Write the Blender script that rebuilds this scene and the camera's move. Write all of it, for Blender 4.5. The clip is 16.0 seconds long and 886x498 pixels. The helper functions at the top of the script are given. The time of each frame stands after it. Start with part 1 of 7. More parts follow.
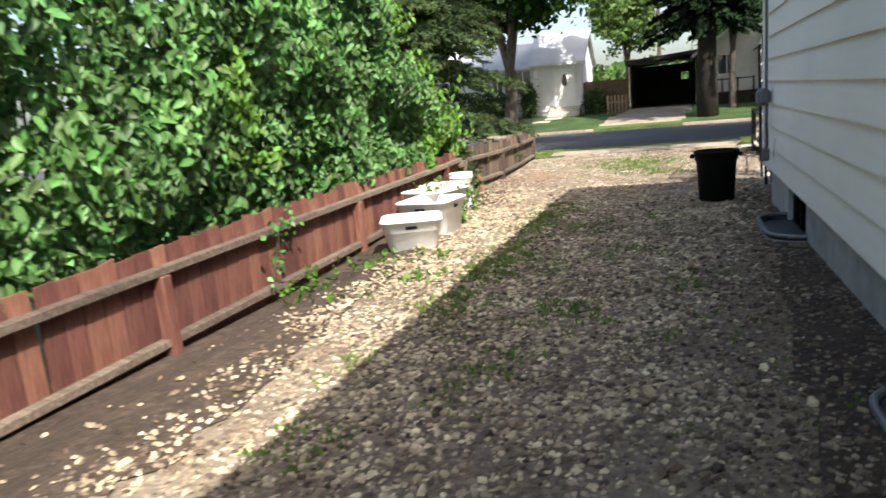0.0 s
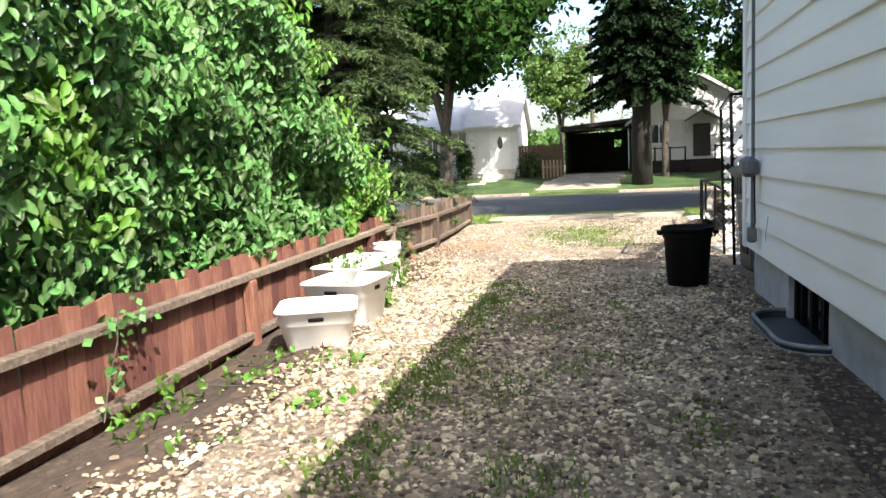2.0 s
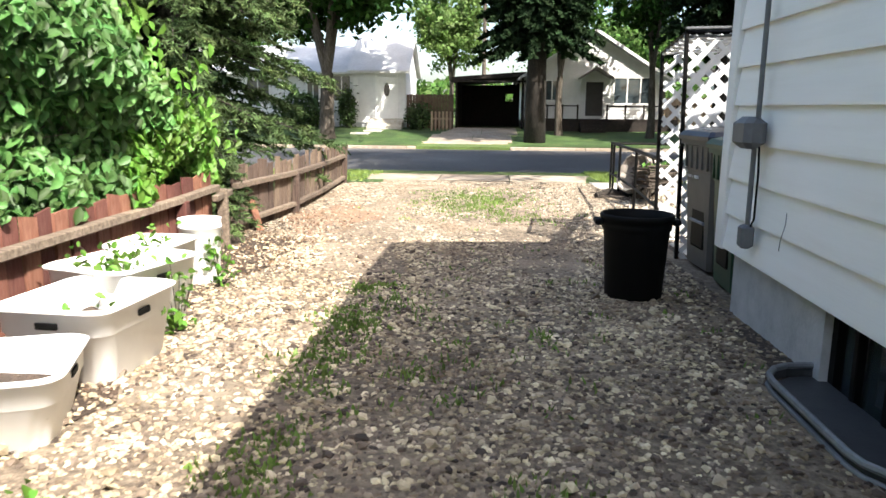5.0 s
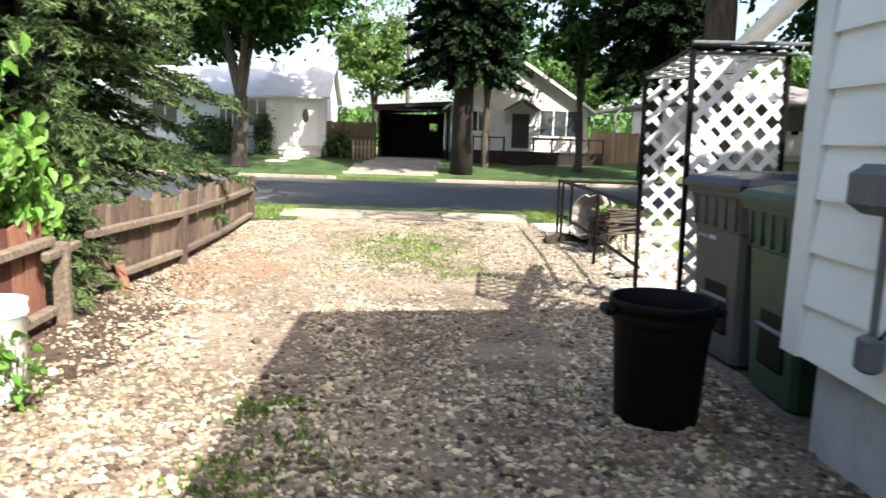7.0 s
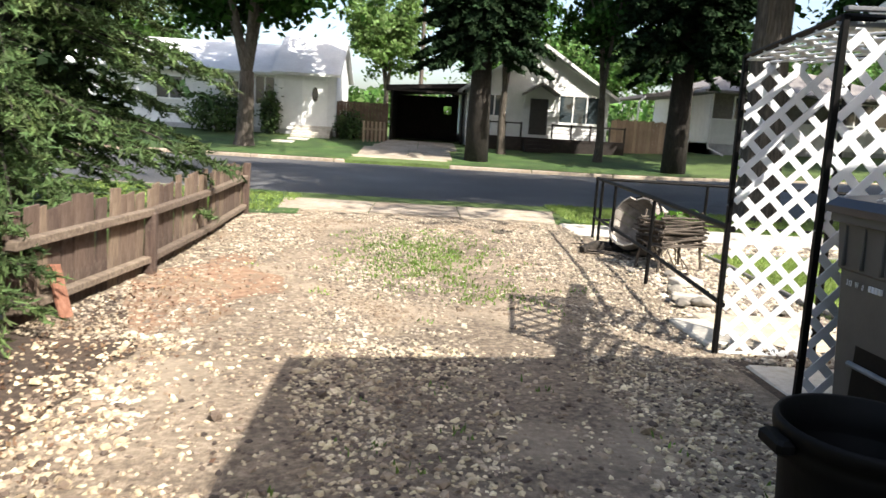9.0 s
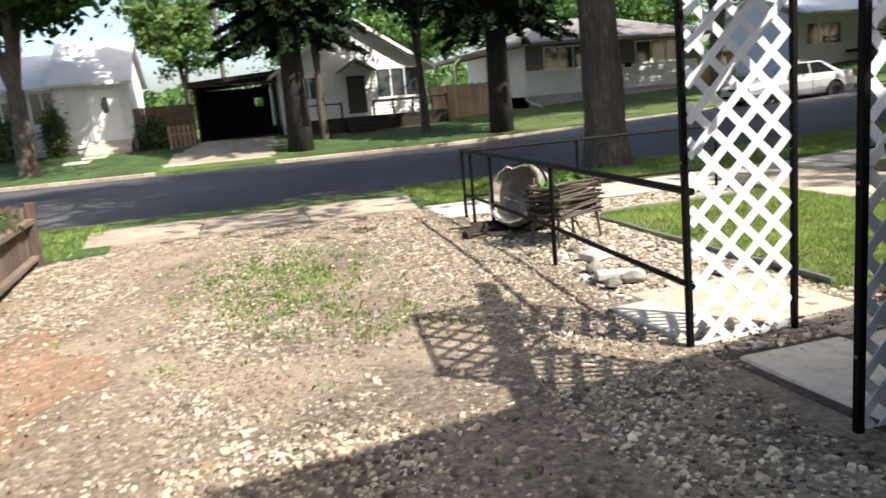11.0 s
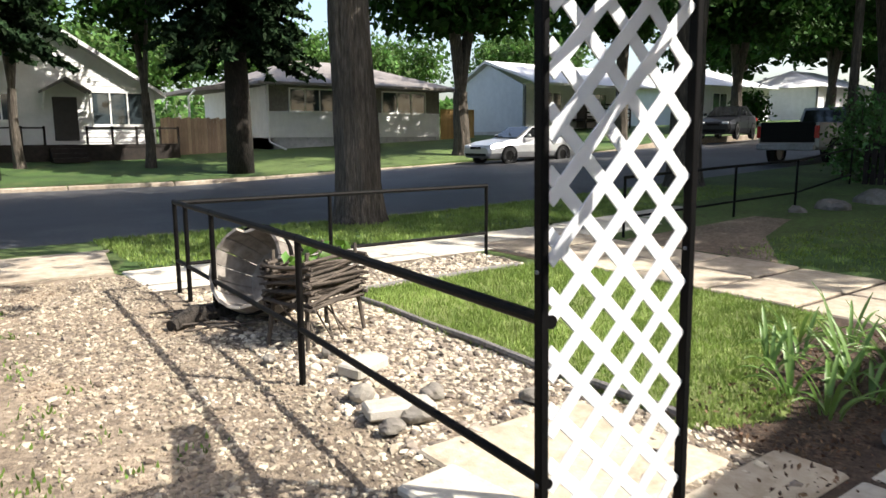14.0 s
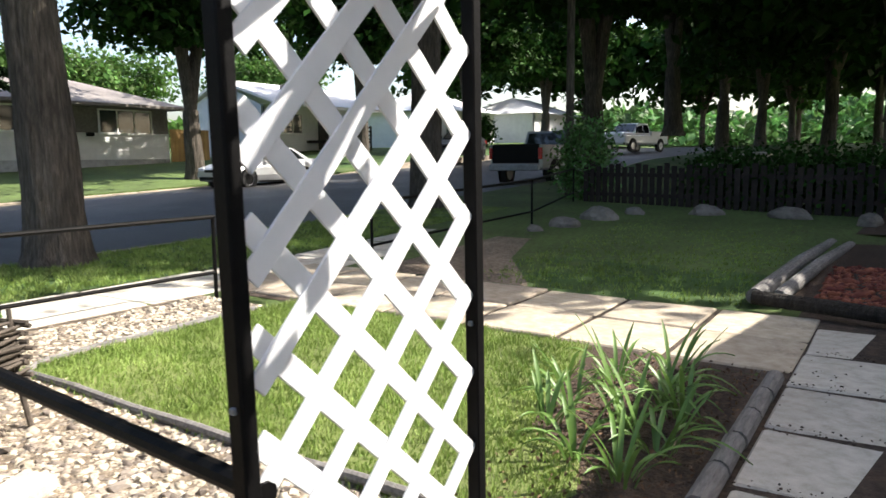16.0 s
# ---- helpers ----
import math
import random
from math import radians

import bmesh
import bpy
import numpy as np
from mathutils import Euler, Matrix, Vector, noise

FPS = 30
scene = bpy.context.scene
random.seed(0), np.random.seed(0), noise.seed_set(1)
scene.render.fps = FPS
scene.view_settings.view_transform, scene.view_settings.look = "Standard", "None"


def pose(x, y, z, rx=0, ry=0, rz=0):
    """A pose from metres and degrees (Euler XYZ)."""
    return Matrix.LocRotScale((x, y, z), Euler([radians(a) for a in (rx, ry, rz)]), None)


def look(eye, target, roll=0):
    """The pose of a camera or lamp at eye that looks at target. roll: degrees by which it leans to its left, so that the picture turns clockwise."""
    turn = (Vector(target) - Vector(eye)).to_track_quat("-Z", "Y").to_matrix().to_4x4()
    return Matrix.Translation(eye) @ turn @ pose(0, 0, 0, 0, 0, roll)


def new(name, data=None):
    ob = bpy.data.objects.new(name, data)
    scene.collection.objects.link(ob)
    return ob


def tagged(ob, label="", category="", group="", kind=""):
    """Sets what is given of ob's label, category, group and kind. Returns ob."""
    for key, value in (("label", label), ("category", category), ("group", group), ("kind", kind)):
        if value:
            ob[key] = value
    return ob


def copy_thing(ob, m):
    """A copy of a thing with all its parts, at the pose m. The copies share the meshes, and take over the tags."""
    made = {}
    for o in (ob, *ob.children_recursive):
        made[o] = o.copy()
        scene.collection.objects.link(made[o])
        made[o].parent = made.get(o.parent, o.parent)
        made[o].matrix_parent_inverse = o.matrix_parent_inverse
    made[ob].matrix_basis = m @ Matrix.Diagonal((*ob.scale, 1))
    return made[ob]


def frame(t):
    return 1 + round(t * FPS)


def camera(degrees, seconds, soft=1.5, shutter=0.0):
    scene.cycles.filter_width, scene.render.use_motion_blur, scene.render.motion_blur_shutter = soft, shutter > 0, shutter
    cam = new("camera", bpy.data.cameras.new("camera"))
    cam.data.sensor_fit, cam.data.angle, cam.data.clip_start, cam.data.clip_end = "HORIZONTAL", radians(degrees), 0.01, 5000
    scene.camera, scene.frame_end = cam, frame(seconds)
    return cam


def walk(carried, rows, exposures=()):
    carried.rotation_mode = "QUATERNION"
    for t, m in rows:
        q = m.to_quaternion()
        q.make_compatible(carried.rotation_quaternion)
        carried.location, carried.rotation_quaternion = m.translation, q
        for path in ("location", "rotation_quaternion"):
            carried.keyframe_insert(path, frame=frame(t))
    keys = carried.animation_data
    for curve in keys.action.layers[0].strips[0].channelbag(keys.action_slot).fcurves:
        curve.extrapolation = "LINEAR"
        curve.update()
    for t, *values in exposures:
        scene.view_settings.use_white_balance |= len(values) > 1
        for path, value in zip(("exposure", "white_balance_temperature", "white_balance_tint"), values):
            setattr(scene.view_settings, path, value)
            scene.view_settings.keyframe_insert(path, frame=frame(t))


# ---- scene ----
cam = camera(64.0, 16.0, soft=1.5, shutter=0.3)
PATH = [
    (0, (0.133, 1.429, 1.275), (-0.509, 3.285, 0.898), -4.9),
    (0.5, (0.092, 1.839, 1.271), (-0.388, 3.744, 0.893), -1.0),
    (1, (-0.036, 2.132, 1.275), (-0.688, 3.991, 0.93), 1.2),
    (1.5, (-0.213, 2.497, 1.288), (-0.757, 4.396, 0.977), -3.5),
    (2, (-0.231, 2.898, 1.271), (-0.687, 4.832, 1.043), -2.7),
    (2.5, (-0.312, 3.248, 1.252), (-0.892, 5.136, 0.943), -0.7),
    (3, (-0.424, 3.693, 1.248), (-0.717, 5.642, 0.904), -4.9),
    (3.5, (-0.406, 4.108, 1.245), (-0.602, 6.071, 0.917), 0.2),
    (3.7, (-0.414, 4.253, 1.264), (-0.611, 6.218, 0.951), 1.1),
    (5.8, (-0.606, 5.965, 1.228), (-0.573, 7.924, 0.827), -1.9),
    (6, (-0.655, 6.16, 1.241), (-0.498, 8.114, 0.845), -2.7),
    (6.5, (-0.591, 6.577, 1.274), (-0.331, 8.54, 0.994), 0.5),
    (7, (-0.652, 6.909, 1.259), (-0.564, 8.886, 0.97), 1.9),
    (7.5, (-0.791, 7.24, 1.292), (-0.872, 9.219, 1.017), -1.9),
    (8, (-0.755, 7.597, 1.274), (-0.843, 9.568, 0.945), -1.6),
    (8.2, (-0.741, 7.738, 1.294), (-0.871, 9.709, 0.983), 3.4),
    (10.3, (-0.868, 9.091, 1.343), (-0.56, 11.024, 0.93), -1.6),
    (10.5, (-0.915, 9.236, 1.329), (-0.617, 11.171, 0.921), -2.2),
    (11, (-0.923, 9.592, 1.345), (-0.41, 11.483, 0.945), -5.0),
    (11.5, (-0.721, 9.933, 1.349), (0.035, 11.747, 0.977), -4.4),
    (12, (-0.548, 10.173, 1.348), (0.429, 11.887, 1.016), -2.8),
    (12.5, (-0.546, 10.455, 1.316), (0.617, 12.043, 0.959), -5.3),
    (13, (-0.523, 10.744, 1.316), (0.863, 12.135, 0.932), -3.8),
    (13.5, (-0.344, 10.99, 1.327), (0.967, 12.455, 0.96), -2.7),
    (14, (-0.177, 11.283, 1.331), (0.991, 12.876, 1.018), -0.3),
    (14.5, (-0.096, 11.623, 1.334), (1.177, 13.142, 1.061), -3.9),
    (15, (0.072, 11.795, 1.345), (1.556, 13.1, 1.035), -3.4),
    (15.5, (0.319, 11.814, 1.357), (1.903, 12.999, 1.065), -1.8),
    (16, (0.513, 11.874, 1.332), (2.167, 12.967, 1.074), -0.5),
]
EXPOSURES = [(0.0, 1.07), (0.6, 1.42), (1.5, 1.55), (3.0, 1.58), (6.5, 1.58), (8.2, 1.45), (10.5, 1.12), (13.0, 1.22), (14.5, 1.22), (16.0, 1.43)]
walk(cam, [(t, look(eye, target, roll)) for t, eye, target, roll in PATH], exposures=EXPOSURES)

# ---- light ----
SUN = Vector((0.615, -0.71, 1.0)).normalized()
world = bpy.data.worlds.new("sky")
scene.world = world
world.use_nodes = True
wn = world.node_tree.nodes
sky = wn.new("ShaderNodeTexSky")
sky.sky_type, sky.sun_disc = "NISHITA", False
sky.sun_elevation, sky.sun_rotation = math.asin(SUN.z), math.atan2(SUN.x, SUN.y)
sky.dust_density, sky.ozone_density = 3.6, 0.6
world.node_tree.links.new(sky.outputs[0], wn["Background"].inputs[0])
wn["Background"].inputs[1].default_value = 0.15
lamp = bpy.data.lights.new("sun", "SUN")
lamp.energy, lamp.angle, lamp.color = 5.0, radians(0.53), (1.0, 0.94, 0.85)
new("sun", lamp).matrix_world = look(tuple(SUN * 60), (0, 0, 0))

RND = random.Random(7)
NPR = np.random.RandomState(11)


# ---- materials ----
def mat(name, stops, scale=8.0, rough=0.8, bump=0.2, bump_scale=None, metal=0.0, big=0.35, big_scale=0.7, vary=0.0, island=0.0,
        leaf=0.0, stretch=(1, 1, 1), spec=0.4, dist=0.01, stain=None, stain_scale=1.5, stain_amount=0.8, stain_at=0.52):
    """A procedural surface: a colour ramp over fine noise, a slow stain over it, relief, and variation from piece to piece."""
    m = bpy.data.materials.new(name)
    m.use_nodes = True
    nt = m.node_tree
    n, link = nt.nodes, nt.links.new
    p = n["Principled BSDF"]
    tc, mp = n.new("ShaderNodeTexCoord"), n.new("ShaderNodeMapping")
    mp.inputs["Scale"].default_value = stretch
    link(tc.outputs["Object"], mp.inputs[0])
    fine, slow, ramp = n.new("ShaderNodeTexNoise"), n.new("ShaderNodeTexNoise"), n.new("ShaderNodeValToRGB")
    fine.inputs["Scale"].default_value, fine.inputs["Detail"].default_value, fine.inputs["Roughness"].default_value = scale, 6, 0.65
    slow.inputs["Scale"].default_value, slow.inputs["Detail"].default_value = big_scale, 3
    link(mp.outputs[0], fine.inputs["Vector"])
    link(tc.outputs["Object"], slow.inputs["Vector"])
    el = ramp.color_ramp.elements
    while len(el) < len(stops):
        el.new(0.5)
    for i, c in enumerate(stops):
        el[i].position = 0.3 + 0.4 * i / max(1, len(stops) - 1)
        el[i].color = (*c, 1)
    link(fine.outputs[0], ramp.inputs[0])
    hsv = n.new("ShaderNodeHueSaturation")
    link(ramp.outputs[0], hsv.inputs["Color"])
    rng = n.new("ShaderNodeMapRange")
    rng.inputs[1].default_value, rng.inputs[2].default_value = 0.3, 0.7
    rng.inputs[3].default_value, rng.inputs[4].default_value = 1 - big, 1 + big * 0.5
    link(slow.outputs[0], rng.inputs[0])
    value = rng.outputs[0]
    for amount, node, socket in ((vary, "ShaderNodeObjectInfo", "Random"), (island, "ShaderNodeNewGeometry", "Random Per Island")):
        if amount:
            src, r2, mul = n.new(node), n.new("ShaderNodeMapRange"), n.new("ShaderNodeMath")
            r2.inputs[3].default_value, r2.inputs[4].default_value = 1 - amount, 1 + amount
            mul.operation = "MULTIPLY"
            link(src.outputs[socket], r2.inputs[0])
            link(value, mul.inputs[0])
            link(r2.outputs[0], mul.inputs[1])
            value = mul.outputs[0]
            hue = n.new("ShaderNodeMapRange")
            hue.inputs[3].default_value, hue.inputs[4].default_value = 0.5 - amount * 0.03, 0.5 + amount * 0.03
            link(src.outputs[socket], hue.inputs[0])
            link(hue.outputs[0], hsv.inputs["Hue"])
    link(value, hsv.inputs["Value"])
    colour = hsv.outputs[0]
    if stain:
        sn, sr, mx = n.new("ShaderNodeTexNoise"), n.new("ShaderNodeMapRange"), n.new("ShaderNodeMixRGB")
        sn.inputs["Scale"].default_value, sn.inputs["Detail"].default_value, sn.inputs["Roughness"].default_value = stain_scale, 8, 0.68
        sr.inputs[1].default_value, sr.inputs[2].default_value, sr.inputs[4].default_value = stain_at, stain_at + 0.12, stain_amount
        mx.inputs[2].default_value = (*stain, 1)
        link(tc.outputs["Object"], sn.inputs["Vector"])
        link(sn.outputs[0], sr.inputs[0])
        link(sr.outputs[0], mx.inputs[0])
        link(colour, mx.inputs[1])
        colour = mx.outputs[0]
    link(colour, p.inputs["Base Color"])
    p.inputs["Roughness"].default_value, p.inputs["Metallic"].default_value = rough, metal
    p.inputs["Specular IOR Level"].default_value = spec
    if bump:
        b, bn = n.new("ShaderNodeBump"), n.new("ShaderNodeTexNoise")
        bn.inputs["Scale"].default_value, bn.inputs["Detail"].default_value = bump_scale or scale * 2, 6
        link(mp.outputs[0], bn.inputs["Vector"])
        b.inputs["Strength"].default_value, b.inputs["Distance"].default_value = bump, dist
        link(bn.outputs[0], b.inputs["Height"])
        link(b.outputs[0], p.inputs["Normal"])
    if leaf:
        tr, mix = n.new("ShaderNodeBsdfTranslucent"), n.new("ShaderNodeMixShader")
        link(colour, tr.inputs[0])
        mix.inputs[0].default_value = leaf
        link(p.outputs[0], mix.inputs[1])
        link(tr.outputs[0], mix.inputs[2])
        link(mix.outputs[0], n["Material Output"].inputs[0])
    return m


def glass(name, tint=(0.03, 0.04, 0.045)):
    m = mat(name, [tint, tuple(c * 1.6 for c in tint)], 2, 0.05, 0, spec=0.7)
    return m


M = {
    "drive": mat("gravelly_earth", [(0.075, 0.057, 0.04), (0.17, 0.132, 0.095), (0.32, 0.26, 0.19)], 24, 0.95, 0.9, 80, big=0.35, big_scale=0.9, dist=0.015, stain=(0.34, 0.28, 0.205), stain_scale=0.7, stain_amount=0.55, stain_at=0.5),
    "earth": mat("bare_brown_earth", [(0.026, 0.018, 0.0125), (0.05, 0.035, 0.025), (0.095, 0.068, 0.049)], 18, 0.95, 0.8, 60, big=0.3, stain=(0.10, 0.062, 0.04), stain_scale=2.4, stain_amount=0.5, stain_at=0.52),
    "soil": mat("soil_and_grass", [(0.05, 0.045, 0.02), (0.07, 0.11, 0.025), (0.10, 0.16, 0.04)], 14, 0.95, 0.6, 60, big=0.3),
    "lawn": mat("lawn_turf", [(0.085, 0.10, 0.03), (0.135, 0.17, 0.045), (0.19, 0.225, 0.07)], 30, 0.95, 0.8, 90, big=0.4, stain=(0.12, 0.095, 0.055), stain_scale=1.4, stain_amount=0.6, stain_at=0.58),
    # A deep green, darkened further for tree shade on the far lawns.
    "turf": mat("shade_toned_turf", [(0.021, 0.046, 0.009), (0.037, 0.078, 0.014), (0.06, 0.108, 0.023)], 26, 0.95, 0.8, 80, big=0.45, stain=(0.09, 0.115, 0.03), stain_scale=0.8, stain_amount=0.6),
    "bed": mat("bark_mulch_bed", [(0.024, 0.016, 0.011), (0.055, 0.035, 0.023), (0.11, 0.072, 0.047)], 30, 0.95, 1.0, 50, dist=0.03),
    "stone": mat("river_pebbles", [(0.16, 0.12, 0.08), (0.31, 0.243, 0.168), (0.53, 0.44, 0.325)], 6, 0.75, 0.25, 60, big=0.15, island=0.88, stain=(0.15, 0.10, 0.062), stain_scale=0.8, stain_amount=0.6, stain_at=0.54),
    "stone_grey": mat("grey_river_pebbles", [(0.17, 0.142, 0.105), (0.32, 0.272, 0.212), (0.56, 0.49, 0.40)], 6, 0.75, 0.25, 60, big=0.15, island=0.75, stain=(0.14, 0.105, 0.072), stain_scale=1.1, stain_amount=0.5, stain_at=0.56),
    # Browner, dirty pebbles, also darkened for the shade along the wall.
    "stone_dirty_dim": mat("brown_dirty_dimmed_pebbles", [(0.075, 0.053, 0.034), (0.15, 0.11, 0.074), (0.29, 0.225, 0.16)], 6, 0.8, 0.25, 60, big=0.2, island=0.72, stain=(0.075, 0.05, 0.032), stain_scale=0.9, stain_amount=0.7, stain_at=0.5),
    # The pale blotches put the road's sheen and light streaks into its colour.
    "asphalt": mat("worn_asphalt", [(0.037, 0.036, 0.036), (0.059, 0.058, 0.058), (0.092, 0.09, 0.089)], 40, 0.62, 0.4, 220, big=0.45, big_scale=0.25, stain=(0.12, 0.118, 0.115), stain_scale=0.35, stain_amount=0.6, stain_at=0.54),
    "concrete": mat("old_concrete", [(0.36, 0.33, 0.275), (0.47, 0.44, 0.38), (0.55, 0.52, 0.455)], 12, 0.9, 0.35, 90, big=0.25, vary=0.14, stain=(0.17, 0.14, 0.105), stain_scale=1.6, stain_amount=0.7, stain_at=0.56),
    "walk": mat("cream_old_concrete", [(0.30, 0.25, 0.18), (0.40, 0.34, 0.26), (0.48, 0.42, 0.335)], 12, 0.9, 0.35, 90, big=0.25, vary=0.16, stain=(0.16, 0.125, 0.085), stain_scale=1.4, stain_amount=0.75, stain_at=0.56),
    "dusty": mat("dusty_old_concrete", [(0.24, 0.195, 0.145), (0.31, 0.26, 0.20), (0.40, 0.36, 0.29)], 9, 0.95, 0.4, 80, big=0.3, vary=0.15, stain=(0.22, 0.17, 0.12), stain_scale=0.9, stain_amount=0.8),
    "stone_dusty": mat("dusty_drive_pebbles", [(0.14, 0.115, 0.085), (0.255, 0.213, 0.16), (0.45, 0.39, 0.305)], 6, 0.85, 0.25, 60, big=0.15, island=0.6, stain=(0.14, 0.095, 0.06), stain_scale=0.7, stain_amount=0.7, stain_at=0.5),
    "moss": mat("low_lime_weed", [(0.08, 0.14, 0.025), (0.13, 0.21, 0.038), (0.19, 0.27, 0.06)], 3, 0.6, 0.0, island=0.4, leaf=0.3, big=0.3),
    "clay": mat("orange_brown_clay", [(0.12, 0.07, 0.043), (0.20, 0.122, 0.077), (0.29, 0.195, 0.13)], 14, 0.95, 0.8, 60, big=0.3, stain=(0.17, 0.125, 0.085), stain_scale=2.2, stain_amount=0.9, stain_at=0.46),
    "foundation": mat("painted_foundation", [(0.34, 0.34, 0.345), (0.43, 0.43, 0.435), (0.49, 0.49, 0.495)], 6, 0.9, 0.3, 50, big=0.25),
    "siding": mat("cream_siding", [(0.81, 0.80, 0.76), (0.85, 0.845, 0.81), (0.87, 0.865, 0.835)], 3, 0.55, 0.08, 30, big=0.06, vary=0.02, stretch=(1, 0.2, 4)),
    "white": mat("white_trim_paint", [(0.70, 0.70, 0.68), (0.78, 0.78, 0.76)], 5, 0.5, 0.08, 40, big=0.08),
    "lattice": mat("white_vinyl_lattice", [(0.58, 0.59, 0.60), (0.66, 0.67, 0.68)], 6, 0.45, 0.05, 60, big=0.08),
    "fencewood": mat("red_brown_stained_board", [(0.098, 0.036, 0.025), (0.16, 0.062, 0.043), (0.225, 0.105, 0.077)], 7, 0.85, 0.5, 25, vary=0.42, stretch=(6, 6, 0.7), big=0.4, stain=(0.20, 0.15, 0.115), stain_scale=2.2, stain_amount=0.6, stain_at=0.53),
    "railwood": mat("weathered_grey_rail", [(0.07, 0.050, 0.037), (0.135, 0.102, 0.077), (0.22, 0.175, 0.135)], 7, 0.9, 0.5, 25, vary=0.2, stretch=(6, 0.7, 6), big=0.4),
    "tub": mat("white_plastic_tub", [(0.86, 0.855, 0.845), (0.91, 0.907, 0.90)], 3, 0.5, 0.05, 20, big=0.06, big_scale=5),
    "black": mat("black_plastic", [(0.0018, 0.0018, 0.0018), (0.0035, 0.0035, 0.0035)], 9, 0.6, 0.08, 40, big=0.2, spec=0.14),
    "iron": mat("black_painted_steel", [(0.0022, 0.0021, 0.002), (0.0045, 0.004, 0.004)], 20, 0.55, 0.1, 80, big=0.2, spec=0.12),
    "grey_bin": mat("grey_bin_plastic", [(0.066, 0.062, 0.056), (0.088, 0.083, 0.076)], 5, 0.55, 0.06, 60, big=0.12),
    "green_bin": mat("green_bin_plastic", [(0.018, 0.05, 0.028), (0.028, 0.07, 0.04)], 5, 0.5, 0.06, 60, big=0.12),
    "lid_blue": mat("dark_blue_lid", [(0.012, 0.017, 0.03), (0.02, 0.027, 0.045)], 5, 0.4, 0.05, 60, big=0.12),
    "box_grey": mat("grey_utility_box", [(0.10, 0.105, 0.112), (0.14, 0.146, 0.155)], 8, 0.5, 0.06, 60, big=0.1),
    "galv": mat("galvanised_rim", [(0.16, 0.17, 0.185), (0.27, 0.285, 0.30)], 12, 0.5, 0.1, 60, metal=0.4),
    "well": mat("ribbed_dark_liner", [(0.03, 0.032, 0.034), (0.05, 0.052, 0.055)], 8, 0.5, 0.1, 60),
    "bark": mat("elm_bark", [(0.036, 0.029, 0.023), (0.088, 0.073, 0.058), (0.17, 0.145, 0.118)], 5, 0.95, 1.0, 9, stretch=(5, 5, 0.7), dist=0.05),
    "bark_dark": mat("spruce_bark", [(0.012, 0.010, 0.008), (0.028, 0.023, 0.018), (0.052, 0.042, 0.034)], 6, 0.95, 0.9, 10, stretch=(4, 4, 1), dist=0.04),
    "leaf": mat("hedge_leaf", [(0.052, 0.125, 0.033), (0.095, 0.212, 0.056), (0.16, 0.30, 0.092)], 2, 0.5, 0.0, island=0.6, leaf=0.35, big=0.4, big_scale=1.6),
    "leaf_lime": mat("young_lime_leaf", [(0.07, 0.165, 0.022), (0.11, 0.235, 0.032), (0.15, 0.28, 0.05)], 2, 0.5, 0.0, island=0.55, leaf=0.4, big=0.15),
    # Elm leaf holds the dark of shaded crowns, garden leaf the sunlight.
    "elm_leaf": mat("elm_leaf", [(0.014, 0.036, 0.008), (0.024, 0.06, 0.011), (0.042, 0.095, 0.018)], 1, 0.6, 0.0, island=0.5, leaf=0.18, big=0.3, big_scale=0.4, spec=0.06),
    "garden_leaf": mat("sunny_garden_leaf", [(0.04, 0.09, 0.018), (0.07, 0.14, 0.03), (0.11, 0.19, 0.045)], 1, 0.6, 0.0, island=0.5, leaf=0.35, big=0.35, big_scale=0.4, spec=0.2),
    "pale_leaf": mat("pale_birch_leaf", [(0.10, 0.17, 0.04), (0.15, 0.24, 0.06)], 1, 0.6, 0.0, island=0.4, leaf=0.4, big=0.3),
    "needle": mat("spruce_needle", [(0.026, 0.045, 0.016), (0.06, 0.095, 0.034), (0.12, 0.168, 0.058)], 2, 0.6, 0.0, island=0.6, leaf=0.15, big=0.5, big_scale=1.2, spec=0.15),
    # Darker copy of the needle, with the shade of massed boughs in its colour.
    "needle_shaded": mat("shaded_spruce_needle", [(0.006, 0.013, 0.007), (0.014, 0.028, 0.012), (0.030, 0.052, 0.021)], 2, 0.8, 0.0, island=0.4, leaf=0.05, big=0.3, spec=0.05),
    "blade": mat("grass_blade", [(0.13, 0.20, 0.038), (0.21, 0.30, 0.065), (0.31, 0.385, 0.12)], 3, 0.55, 0.0, island=0.3, leaf=0.3, big=0.3),
    "lily": mat("daylily_leaf", [(0.085, 0.165, 0.032), (0.18, 0.29, 0.08)], 3, 0.4, 0.0, island=0.35, leaf=0.3, big=0.1),
    "twig": mat("dry_twig", [(0.03, 0.024, 0.019), (0.11, 0.088, 0.07)], 9, 0.9, 0.3, 40, island=0.4),
    "barrel": mat("weathered_barrel_wood", [(0.16, 0.135, 0.115), (0.30, 0.27, 0.235), (0.42, 0.39, 0.35)], 8, 0.9, 0.4, 30, vary=0.2),
    "rock": mat("field_rock", [(0.11, 0.10, 0.085), (0.19, 0.172, 0.148), (0.30, 0.275, 0.24)], 6, 0.9, 0.6, 30, vary=0.3, stain=(0.12, 0.11, 0.085), stain_scale=3),
    "timber": mat("grey_landscape_timber", [(0.09, 0.085, 0.08), (0.17, 0.16, 0.15), (0.25, 0.235, 0.22)], 8, 0.9, 0.5, 30, stretch=(1, 6, 6)),
    "white_clap": mat("white_clapboard", [(0.62, 0.62, 0.61), (0.72, 0.72, 0.71)], 3, 0.6, 0.05, 30, big=0.08),
